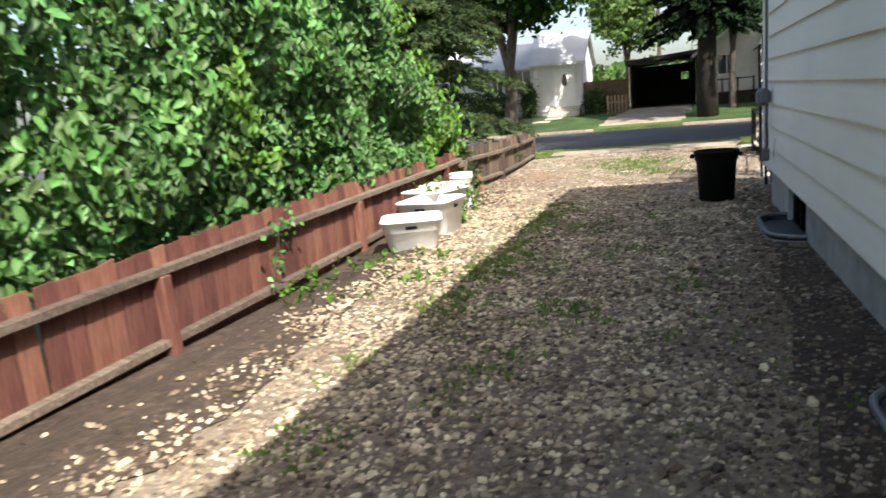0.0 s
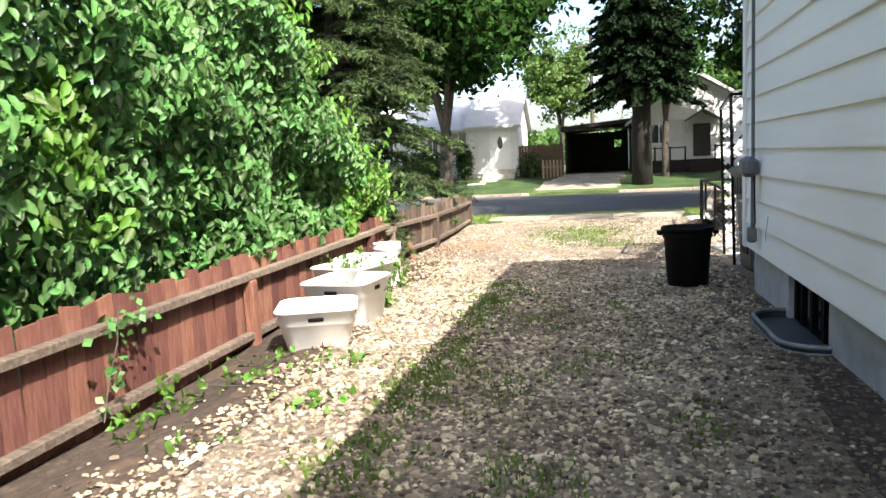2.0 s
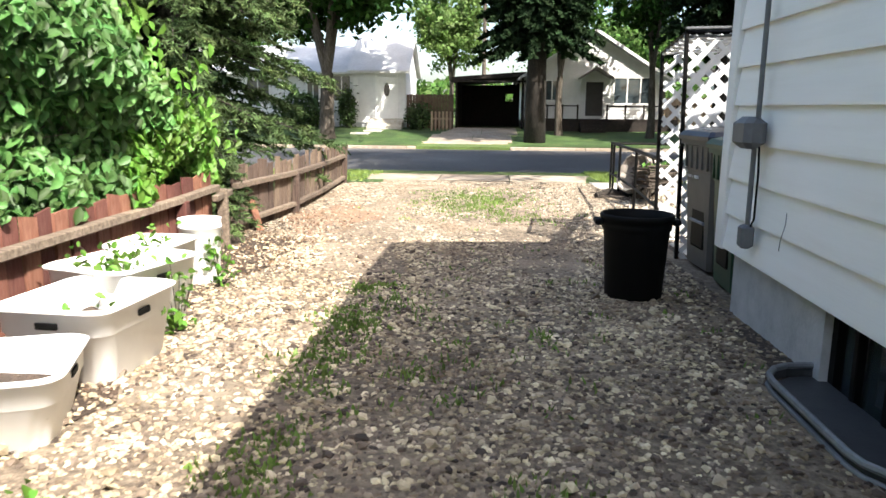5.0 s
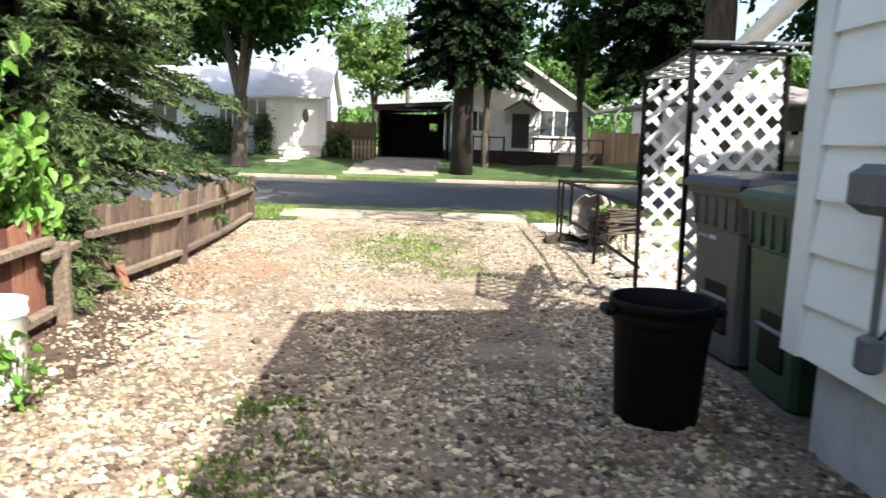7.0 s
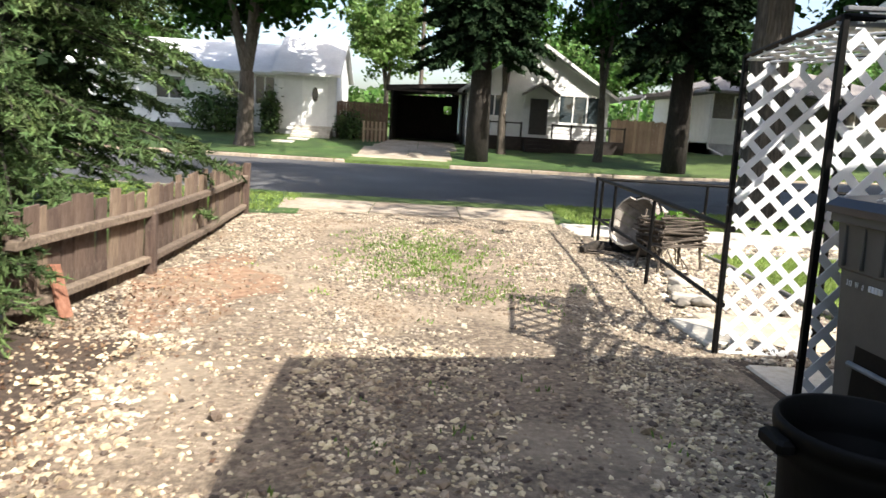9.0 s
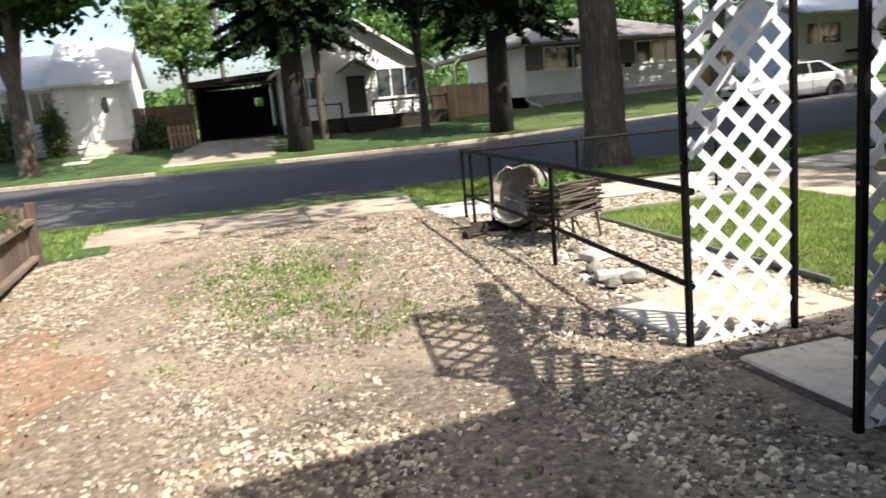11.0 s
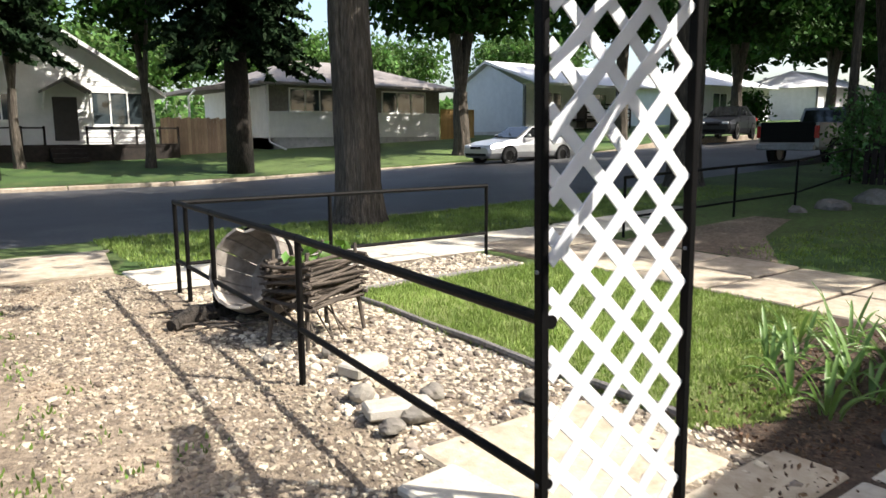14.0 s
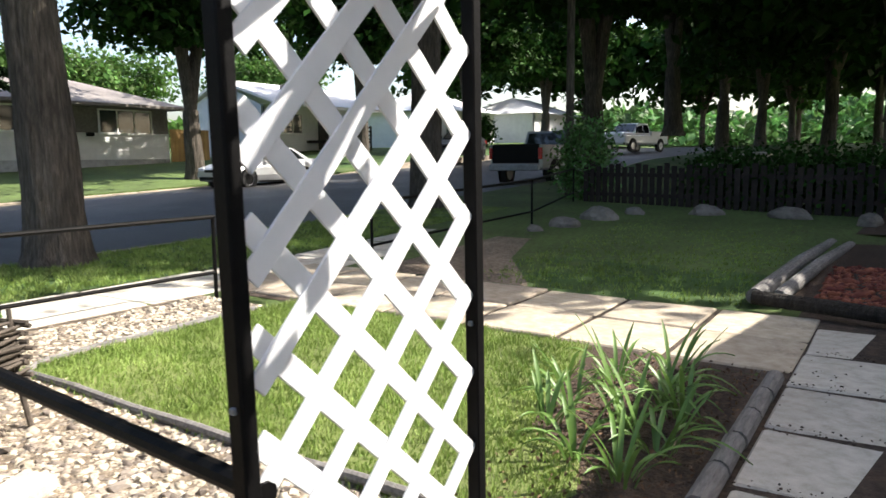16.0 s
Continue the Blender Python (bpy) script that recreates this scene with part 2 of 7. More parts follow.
    "blue_clap": mat("pale_blue_clapboard", [(0.46, 0.50, 0.56), (0.55, 0.59, 0.64)], 3, 0.6, 0.05, 30, big=0.06),
    "roof_pale": mat("pale_shingle_roof", [(0.56, 0.56, 0.56), (0.68, 0.68, 0.68)], 9, 0.7, 0.3, 40, big=0.15),
    "roof_brown": mat("brown_shingle_roof", [(0.14, 0.125, 0.115), (0.23, 0.208, 0.195)], 9, 0.85, 0.4, 40, big=0.2),
    "dark_wood": mat("dark_brown_boards", [(0.012, 0.009, 0.008), (0.03, 0.022, 0.018)], 6, 0.85, 0.4, 30, vary=0.2),
    "cedar": mat("pale_cedar_board", [(0.26, 0.18, 0.12), (0.38, 0.28, 0.20)], 6, 0.85, 0.4, 30, vary=0.2, stretch=(6, 6, 0.7)),
    "cedar_yellow": mat("fresh_yellow_cedar_board", [(0.34, 0.20, 0.07), (0.48, 0.31, 0.12)], 6, 0.85, 0.3, 30, vary=0.15, stretch=(6, 6, 0.7)),
    "fence_worn": mat("faded_grey_brown_board", [(0.07, 0.047, 0.035), (0.13, 0.09, 0.066), (0.20, 0.152, 0.117)], 7, 0.9, 0.5, 25, vary=0.42, stretch=(6, 6, 0.7), big=0.4, stain=(0.20, 0.168, 0.137), stain_scale=1.8, stain_amount=0.7, stain_at=0.5),
    "fence_brown": mat("brown_far_board", [(0.06, 0.035, 0.025), (0.12, 0.075, 0.05)], 6, 0.85, 0.4, 30, vary=0.2),
    "glass": glass("window_glass"),
    "glass_dark": glass("tinted_car_glass", (0.01, 0.011, 0.012)),
    "silver": mat("silver_car_paint", [(0.42, 0.43, 0.44), (0.46, 0.47, 0.48)], 3, 0.28, 0, metal=0.5, big=0.05),
    "grey_paint": mat("pewter_truck_paint", [(0.20, 0.205, 0.22), (0.24, 0.245, 0.26)], 3, 0.3, 0, metal=0.4, big=0.05),
    "dark_paint": mat("near_black_car_paint", [(0.006, 0.007, 0.009), (0.012, 0.013, 0.016)], 4, 0.3, 0.0, big=0.1),
    "white_paint": mat("white_truck_paint", [(0.66, 0.68, 0.70), (0.72, 0.74, 0.76)], 3, 0.3, 0, big=0.05),
    "tyre": mat("tyre_rubber", [(0.012, 0.012, 0.012), (0.025, 0.025, 0.025)], 20, 0.85, 0.2, 80),
    "rim": mat("alloy_rim", [(0.40, 0.40, 0.41), (0.5, 0.5, 0.51)], 10, 0.35, 0, metal=0.8),
    "red_lens": mat("red_lamp_lens", [(0.35, 0.012, 0.012), (0.45, 0.02, 0.02)], 10, 0.25, 0),
    "clear_lens": mat("clear_lamp_lens", [(0.55, 0.56, 0.58), (0.66, 0.67, 0.68)], 10, 0.15, 0),
    "print_white": mat("stencil_white", [(0.55, 0.55, 0.55), (0.68, 0.68, 0.68)], 30, 0.6, 0),
    "dead_leaf": mat("dry_leaf_litter", [(0.085, 0.048, 0.028), (0.17, 0.10, 0.058)], 8, 0.9, 0, island=0.5),
    "door_dark": mat("dark_door_paint", [(0.018, 0.015, 0.014), (0.03, 0.026, 0.024)], 6, 0.4, 0),
    "red_brick": mat("red_lava_rock", [(0.15, 0.04, 0.025), (0.28, 0.09, 0.055)], 12, 0.95, 0.5, 40, island=0.4),
}


# ---- geometry helpers ----
class Geo:
    """Collects vertices and faces for one mesh."""

    def __init__(self):
        self.v, self.f = [], []

    def add(self, verts, faces):
        o = len(self.v)
        self.v += [tuple(p) for p in verts]
        self.f += [tuple(i + o for i in face) for face in faces]
        return self

    def box(self, lo, hi, m=None):
        (x0, y0, z0), (x1, y1, z1) = lo, hi
        p = [(x0, y0, z0), (x1, y0, z0), (x1, y1, z0), (x0, y1, z0), (x0, y0, z1), (x1, y0, z1), (x1, y1, z1), (x0, y1, z1)]
        if m is not None:
            p = [m @ Vector(q) for q in p]
        return self.add(p, [(3, 2, 1, 0), (4, 5, 6, 7), (0, 1, 5, 4), (1, 2, 6, 5), (2, 3, 7, 6), (3, 0, 4, 7)])

    def chamfer(self, lo, hi, c=0.008, m=None):
        """A box with chamfered upright and level edges."""
        (x0, y0, z0), (x1, y1, z1) = lo, hi
        c = min(c, (x1 - x0) / 2.2, (y1 - y0) / 2.2, (z1 - z0) / 2.2)
        pts = []
        for z, k in ((z0, c), (z0 + c, 0), (z1 - c, 0), (z1, c)):
            a, b = x0 + k, x1 - k
            d, e = y0 + k, y1 - k
            pts += [(a + c, d, z), (b - c, d, z), (b, d + c, z), (b, e - c, z), (b - c, e, z), (a + c, e, z), (a, e - c, z), (a, d + c, z)]
        if m is not None:
            pts = [m @ Vector(q) for q in pts]
        faces = [tuple(range(7, -1, -1)), tuple(range(24, 32))]
        for r in range(3):
            faces += [(8 * r + i, 8 * r + (i + 1) % 8, 8 * r + 8 + (i + 1) % 8, 8 * r + 8 + i) for i in range(8)]
        return self.add(pts, faces)

    def tube(self, pts, radii, n=8, caps=True, ridges=None):
        """A tube through points with a radius at each."""
        pts = [Vector(p) for p in pts]
        radii = list(radii) if hasattr(radii, "__len__") else [radii] * len(pts)
        rings, prev = [], None
        for i, p in enumerate(pts):
            d = (pts[min(i + 1, len(pts) - 1)] - pts[max(i - 1, 0)]).normalized()
            ref = prev if prev is not None else (Vector((1, 0, 0)) if abs(d.x) < 0.9 else Vector((0, 1, 0)))
            u = (ref - d * ref.dot(d)).normalized()
            w = d.cross(u)
            prev = u
            ring = []
            for k in range(n):
                a = 2 * math.pi * k / n
                r = radii[i] * (1 + (ridges(a, i) if ridges else 0))
                ring.append(p + u * (r * math.cos(a)) + w * (r * math.sin(a)))
            rings.append(ring)
        faces = []
        for i in range(len(pts) - 1):
            faces += [(i * n + k, i * n + (k + 1) % n, (i + 1) * n + (k + 1) % n, (i + 1) * n + k) for k in range(n)]
        if caps:
            faces += [tuple(range(n - 1, -1, -1)), tuple((len(pts) - 1) * n + k for k in range(n))]
        return self.add([q for r in rings for q in r], faces)

    def lathe(self, profile, n=24, centre=(0, 0), wob=None):
        """Turns a profile of (radius, z) round an upright axis."""
        v, f = [], []
        for i, (r, z) in enumerate(profile):
            for k in range(n):
                a = 2 * math.pi * k / n
                s = r * (wob(a) if wob else 1)
                v.append((centre[0] + s * math.cos(a), centre[1] + s * math.sin(a), z))
        for i in range(len(profile) - 1):
            f += [(i * n + k, i * n + (k + 1) % n, (i + 1) * n + (k + 1) % n, (i + 1) * n + k) for k in range(n)]
        return self.add(v, f)

    def prism(self, poly, lo, hi, axis="x"):
        """A polygon, in the two other axes, drawn out along one axis."""
        n = len(poly)
        put = {"x": lambda s, a, b: (s, a, b), "y": lambda s, a, b: (a, s, b), "z": lambda s, a, b: (a, b, s)}[axis]
        v = [put(lo, a, b) for a, b in poly] + [put(hi, a, b) for a, b in poly]
        f = [tuple(range(n)), tuple(range(2 * n - 1, n - 1, -1))] + [(i, n + i, n + (i + 1) % n, (i + 1) % n) for i in range(n)]
        return self.add(v, f)

    def mesh(self, name, material, smooth=False):
        me = bpy.data.meshes.new(name)
        me.from_pydata(self.v, [], self.f)
        me.materials.append(material)
        if len(self.f) < 4000:
            b = bmesh.new()
            b.from_mesh(me)
            bmesh.ops.recalc_face_normals(b, faces=b.faces)
            b.to_mesh(me)
            b.free()
        if smooth:
            me.polygons.foreach_set("use_smooth", [True] * len(me.polygons))
        me.update()
        return me


def part(name, geo, material, parent, label="", m=None, smooth=False):
    """Links a mesh (or a shared one) as one object under a thing or part."""
    me = geo if isinstance(geo, bpy.types.Mesh) else geo.mesh(name, M[material], smooth)
    ob = new(name, me)
    ob.parent = parent
    if m is not None:
        ob.matrix_basis = m
    return tagged(ob, label) if label else ob


def thing(name, label, category, at=(0, 0, 0), turn=0.0, group="", kind=""):
    ob = new(name)
    ob.empty_display_size = 0.1
    ob.matrix_basis = pose(at[0], at[1], at[2] + climb(at[0]), 0, 0, turn)
    return tagged(ob, label, category, group, kind)


def solid(name, geo, material, label, category, at=(0, 0, 0), turn=0.0, group="", kind="", smooth=False):
    """A top-level thing of one mesh."""
    ob = new(name, geo.mesh(name, M[material], smooth))
    ob.matrix_basis = pose(at[0], at[1], at[2] + climb(at[0]), 0, 0, turn)
    return tagged(ob, label, category, group, kind)


def quads(name, centres, us, vs, material, ovate=False):
    """One mesh of many loose leaf blades: centre, half length and half width of each."""
    n = len(centres)
    tip, tail = centres + us, centres - us
    lift = np.cross(us, vs)
    lift /= np.linalg.norm(lift, axis=1, keepdims=True) + 1e-9
    k = 0.25 * np.linalg.norm(vs, axis=1, keepdims=True)
    if ovate:
        k = k * 1.8
        v = np.stack([tail, centres - vs * 0.85 - 0.5 * us + lift * k, centres - vs * 0.9 + 0.15 * us + lift * k, tip - lift * k * 0.8, centres + vs * 0.9 + 0.15 * us + lift * k, centres + vs * 0.85 - 0.5 * us + lift * k], 1).reshape(-1, 3)
        base = np.arange(n)[:, None] * 6
        tri = np.concatenate([base + [0, 1, 2], base + [0, 2, 3], base + [0, 3, 4], base + [0, 4, 5]], 1).reshape(-1, 3)
    else:
        l, r = centres + vs - 0.15 * us + lift * k, centres - vs - 0.15 * us + lift * k
        v = np.stack([tail, r, tip, l], 1).reshape(-1, 3)
        base = np.arange(n)[:, None] * 4
        tri = np.concatenate([base + [0, 1, 2], base + [0, 2, 3]], 1).reshape(-1, 3)
    me = bpy.data.meshes.new(name)
    me.vertices.add(len(v))
    me.vertices.foreach_set("co", v.astype(np.float32).ravel())
    me.loops.add(tri.size)
    me.loops.foreach_set("vertex_index", tri.astype(np.int32).ravel())
    me.polygons.add(len(tri))
    me.polygons.foreach_set("loop_start", (np.arange(len(tri)) * 3).astype(np.int32))
    me.materials.append(M[material])
    me.update(calc_edges=True)
    me.validate()
    return me


def unit(n):
    v = NPR.normal(size=(n, 3))
    return v / np.linalg.norm(v, axis=1, keepdims=True)


def leaves(name, centres, size, material, ratio=0.62, out=None, droop=0.3, ovate=False):
    """Loose leaves at places, facing mostly up and outward."""
    n = len(centres)
    normal = unit(n) + (0 if out is None else out) + np.array([0, 0, 0.6])
    normal /= np.linalg.norm(normal, axis=1, keepdims=True)
    u = np.cross(normal, unit(n))
    u[:, 2] -= droop
    u /= np.linalg.norm(u, axis=1, keepdims=True)
    v = np.cross(normal, u)
    v /= np.linalg.norm(v, axis=1, keepdims=True) + 1e-9
    s = size * NPR.uniform(0.6, 1.25, (n, 1))
    return quads(name, centres, u * s, v * s * ratio, material, ovate)


def climb(x):
    """The street rises along +x, a little steeper past the bend of the kerb."""
    k = min(max((x - 24.0) / 9.0, 0.0), 1.0)
    return 0.03 * (min(max(x, 7.0), 60.0) - 7.0) + 0.42 * k * k * (3.0 - 2.0 * k)


def gz(x, y):
    """The height of the ground."""
    ys = (-300, 4, 10, 12.7, 17.5, 19.0, 21.7, 34.2, 36.0, 43.0, 60.0, 300.0)
    zs = (0.08, 0.08, 0.03, -0.04, 0.0, -0.02, -0.05, -0.03, 0.06, 0.55, 0.7, 1.2)
    d = min(1.0, max(0.0, (-2.2 - x) / 0.7)) * min(1.0, max(0.0, (9.5 - y) / 3.0)) if x > -20 else 0.0
    return float(np.interp(y, ys, zs)) + climb(x) - 0.17 * d * d * (3 - 2 * d)


# ---- ground, road, paving ----
def sheet(name, poly, material, label, category, lift=0.0, kind="structure", step=0.5, follow=True):
    """A patch of ground within a polygon, laid over the ground in cells."""
    b = bmesh.new()
    b.faces.new([b.verts.new((x, y, 0)) for x, y in poly])
    xs, ys = [p[0] for p in poly], [p[1] for p in poly]
    for axis, lo, hi in (("y", min(ys), max(ys)), ("x", min(xs), max(xs))):
        k = lo + step
        while k < hi and (hi - lo) / step < 120:
            co, no = ((0, k, 0), (0, 1, 0)) if axis == "y" else ((k, 0, 0), (1, 0, 0))
            bmesh.ops.bisect_plane(b, geom=b.verts[:] + b.edges[:] + b.faces[:], plane_co=co, plane_no=no)
            k += step
    for v in b.verts:
        v.co.z = gz(v.co.x, v.co.y) + lift
    bmesh.ops.recalc_face_normals(b, faces=b.faces)
    me = bpy.data.meshes.new(name)
    b.to_mesh(me)
    b.free()
    me.materials.append(M[material])
    return tagged(new(name, me), label, category, kind=kind)


g = Geo()
cuts = [-400, -4, 4, 10, 12.7, 17.5, 19.0, 21.76, 21.78, 34.18, 34.2, 36.0, 43.0, 60.0, 420]
hs = [gz(0, y) for y in cuts]
hs[8], hs[9] = -0.36, -0.36
hs[:4] = [-0.3] * 4
cuts2, hs2 = list(cuts), list(hs)
v, f = [], []
for y, z in zip(cuts2, hs2):
    v += [(x, y, z + climb(x)) for x in (-450, -30, 7, 60, 450)]
for i in range(len(cuts2) - 1):
    f += [(5 * i + k, 5 * i + k + 1, 5 * i + 6 + k, 5 * i + 5 + k) for k in range(4)]
g.add(v, f)
solid("ground", g, "soil", "flat ground of thin grass and earth", "ground", kind="structure")

g = Geo()
ROAD = [(21.86, -0.155), (23.5, -0.12), (27.3, -0.06), (32.0, -0.11), (34.16, -0.145)]
for i in range(len(ROAD) - 1):
    for x0, x1 in ((-160, 7), (7, 60), (60, 240)):
        (y0, z0), (y1, z1) = ROAD[i], ROAD[i + 1]
        g.add([(x0, y0, z0 + climb(x0)), (x1, y0, z0 + climb(x1)), (x1, y1, z1 + climb(x1)), (x0, y1, z1 + climb(x0))], [(0, 1, 2, 3)])
solid("road", g, "asphalt", "worn grey asphalt street, its sheen put in as paler patches", "road", kind="structure")


def kerb(name, y0, y1, spans, z):
    ob = thing(name, "worn pale concrete street kerb with rounded edge", "kerb", kind="structure")
    for a, b in spans:
        k = a
        while k < b - 0.01:
            e = min(b, k + 3.0)
            g = Geo().chamfer((k + 0.006, y0, -0.4), (e - 0.006, y1, z), 0.03)
            g.v = [(px, py, pz + climb(px)) for px, py, pz in g.v]
            part("kerb_stone", g, "dusty", ob)
            k = e
    return ob


kerb("kerb_near", 21.70, 21.88, [(-40, -4.9), (2.15, 70)], -0.035)
kerb("kerb_far", 34.14, 34.34, [(-40, -3.6), (0.2, 80)], -0.02)

DRIVE = [(-2.7, -6), (1.08, -6), (1.08, 9.7), (1.9, 9.7), (1.9, 10.95), (1.3, 11.0), (1.3, 12.47), (1.42, 12.7), (1.42, 15), (1.5, 17.64), (1.3, 18.9), (-4.2, 18.9), (-3.5, 17.9), (-3.25, 14.3), (-3.45, 12.4), (-3.3, 10.6), (-2.7, 9.6)]
sheet("gravel_drive", DRIVE, "drive", "brown earth driveway strewn with tan gravel", "driveway", 0.006, step=0.25)


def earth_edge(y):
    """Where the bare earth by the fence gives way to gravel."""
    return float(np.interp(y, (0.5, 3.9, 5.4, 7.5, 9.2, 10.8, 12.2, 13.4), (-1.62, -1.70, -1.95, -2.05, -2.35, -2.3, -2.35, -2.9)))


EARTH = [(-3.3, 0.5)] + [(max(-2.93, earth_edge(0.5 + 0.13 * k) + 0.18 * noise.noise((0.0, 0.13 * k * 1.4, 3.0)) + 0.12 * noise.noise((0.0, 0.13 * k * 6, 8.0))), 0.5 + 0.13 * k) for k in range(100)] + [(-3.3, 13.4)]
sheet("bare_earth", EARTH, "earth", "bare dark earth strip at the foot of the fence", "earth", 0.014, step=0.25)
# This strip puts the deeper shade by the house wall into the ground colour.
WALL_SHADE = [(1.06, 0.8), (1.06, 9.4)] + [(0.95 - 0.075 * (9.4 - y) + 0.10 * noise.noise((0.0, y * 1.6, 21.0)), y) for y in [9.3 - 0.17 * k for k in range(50)]]
sheet("wall_shade_earth", WALL_SHADE, "earth", "dark earth strip along the house wall, deepening its shade", "earth", 0.010, step=0.25)
BED = [(1.40, 12.5), (2.56, 12.5), (2.72, 13.0), (2.72, 16.55), (4.9, 16.75), (4.9, 17.64), (1.5, 17.64), (1.40, 15)]
sheet("gravel_bed", BED, "drive", "pale river gravel bed inside a low railing", "gravel", 0.012)
sheet("front_earth", [(1.25, 10.2), (7.3, 10.2), (7.3, 12.6), (5.15, 12.62), (5.15, 18.0), (7.0, 18.0), (7.0, 12.6), (1.25, 12.6)], "earth", "bare earth between the path slabs", "earth", 0.008)
# Dark sheets stand in for the shade down in the window wells.
for y0, y1 in ((7.40, 8.50), (3.38, 4.39)):
    sheet("well_floor", [(0.95, y0), (1.08, y0), (1.08, y1), (0.95, y1), (0.85, y1 - 0.08), (0.79, y1 - 0.2), (0.79, y0 + 0.2), (0.85, y0 + 0.08)], "well", "dark sheet for the shaded depth of a window well", "floor", 0.011)
LAWN = [(2.62, 13.10), (3.05, 12.92), (3.4, 13.05), (3.62, 13.4), (4.2, 13.55), (4.7, 13.62), (5.2, 13.72), (5.2, 16.6), (2.66, 16.55)]
sheet("lawn", LAWN, "lawn", "small front lawn of bright uneven grass", "lawn", 0.02, step=0.3)
SOILBED = [(2.55, 12.55), (5.1, 12.6), (5.2, 14.0), (2.78, 14.0)]
sheet("flower_bed", SOILBED, "bed", "dark mulched flower bed beside a slab path", "flower bed", 0.016)
BOULE = [(1.35, 18.95), (60, 18.95), (60, 21.69), (2.2, 21.69)]
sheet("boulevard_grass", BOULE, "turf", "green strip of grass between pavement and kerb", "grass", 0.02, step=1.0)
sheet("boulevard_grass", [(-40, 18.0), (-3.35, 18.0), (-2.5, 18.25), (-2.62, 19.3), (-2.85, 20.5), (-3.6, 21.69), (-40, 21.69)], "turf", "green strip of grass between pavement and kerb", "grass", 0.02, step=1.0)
sheet("far_yard", [(-40, 34.36), (-3.6, 34.36), (-2.6, 43), (-40, 43)], "turf", "front lawns across the street, tree shade in their green", "lawn", 0.02, step=1.5)
sheet("far_yard", [(0.2, 34.36), (80, 34.36), (80, 43), (1.0, 43)], "turf", "front lawns across the street, tree shade in their green", "lawn", 0.02, step=1.5)
# The darker turf makes up for tree shade that falls short here.
sheet("shaded_yard", [(6.95, 13.1), (13.9, 13.1), (13.9, 17.0), (6.95, 17.0)], "turf", "thin lawn with bare earth, darker turf adding to its shade", "lawn", 0.014)


# Bare earth, with the black shade by the fence put into its dark colour.
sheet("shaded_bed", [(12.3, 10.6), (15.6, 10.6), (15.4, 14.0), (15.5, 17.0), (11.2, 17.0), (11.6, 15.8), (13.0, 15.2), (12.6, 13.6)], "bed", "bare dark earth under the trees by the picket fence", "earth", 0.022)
sheet("dry_earth", [(6.98, 15.1), (7.6, 15.5), (8.4, 16.05), (9.9, 16.55), (12.2, 16.7), (12.4, 17.15), (6.98, 17.15)], "drive", "bare gravelly earth at the corner of the yard", "earth", 0.024)
CLAY = [(-2.52 + (0.62 + 0.16 * math.sin(5 * a) + 0.1 * math.sin(11 * a + 1)) * math.cos(a) * (1.0 if math.cos(a) > 0 else 0.8), 13.7 + (1.25 + 0.25 * math.sin(4 * a + 2)) * math.sin(a)) for a in [2 * math.pi * k / 40 for k in range(40)]]
sheet("clay_patch", CLAY, "clay", "orange-brown patch of bare clay beside the fence", "earth", 0.010)


def slab_row(name, label, cells, z=None, rise=0.02, material="concrete"):
    """Concrete slabs of a path, each of its own with a joint round it."""
    ob = thing(name, label, "pavement", kind="structure")
    for x0, y0, x1, y1 in cells:
        zz = gz((x0 + x1) / 2, (y0 + y1) / 2) if z is None else z
        t = RND.uniform(-0.006, 0.006)
        m = pose((x0 + x1) / 2, (y0 + y1) / 2, zz, RND.uniform(-0.4, 0.4), RND.uniform(-0.4, 0.4) - math.degrees(climb((x0 + x1) / 2 + 0.5) - climb((x0 + x1) / 2 - 0.5)), RND.uniform(-0.7, 0.7))
        part("slab", Geo().chamfer((-(x1 - x0) / 2 + 0.014, -(y1 - y0) / 2 + 0.014, -0.12), ((x1 - x0) / 2 - 0.014, (y1 - y0) / 2 - 0.014, rise + t), 0.012), material, ob, m=m)
    return ob


XS = (1.97, 2.72, 3.46, 4.20, 4.95, 5.75, 6.62)
cells = [(1.3, 11.0, 1.95, 12.45)] + [(a + 0.01, 11.70, b - 0.01, 12.43) for a, b in zip(XS, XS[1:])] + [(a + 0.13, 10.92, b + 0.11, 11.68) for a, b in zip(XS, XS[1:])]
slab_row("path_slabs", "grey concrete slab path along the house front", cells, rise=0.012)
cells = [(5.25 + i * 0.86, y, 6.1 + i * 0.86, y + 0.8) for i in range(2) for y in [12.41 + 0.812 * k for k in range(7)]]
slab_row("walk_slabs", "cream concrete slab walk leading to the pavement", cells, rise=0.025, material="walk")
slab_row("front_path", "grey concrete path to the front steps", [(-7.3, 39.0, -6.4, 40.3), (-6.9, 40.4, -6.0, 41.7)], rise=0.05)
slab_row("arch_slab", "pale broken concrete slab beside the arch", [(1.42, 12.80, 2.45, 13.70), (1.98, 12.45, 2.72, 12.79)], rise=0.028, material="walk")
cells = [(x, 17.65, x + 1.5, 18.92) for x in [1.35 + 1.52 * k for k in range(26)]] + [(x, 17.65, x + 1.5, 18.92) for x in [-35 + 1.52 * k for k in range(20) if -35 + 1.52 * k < -7]]
slab_row("pavement", "pale concrete public pavement with joints", cells, rise=0.02)

ob = thing("driveway_apron", "stained concrete driveway apron running down to the street", "pavement", kind="structure")
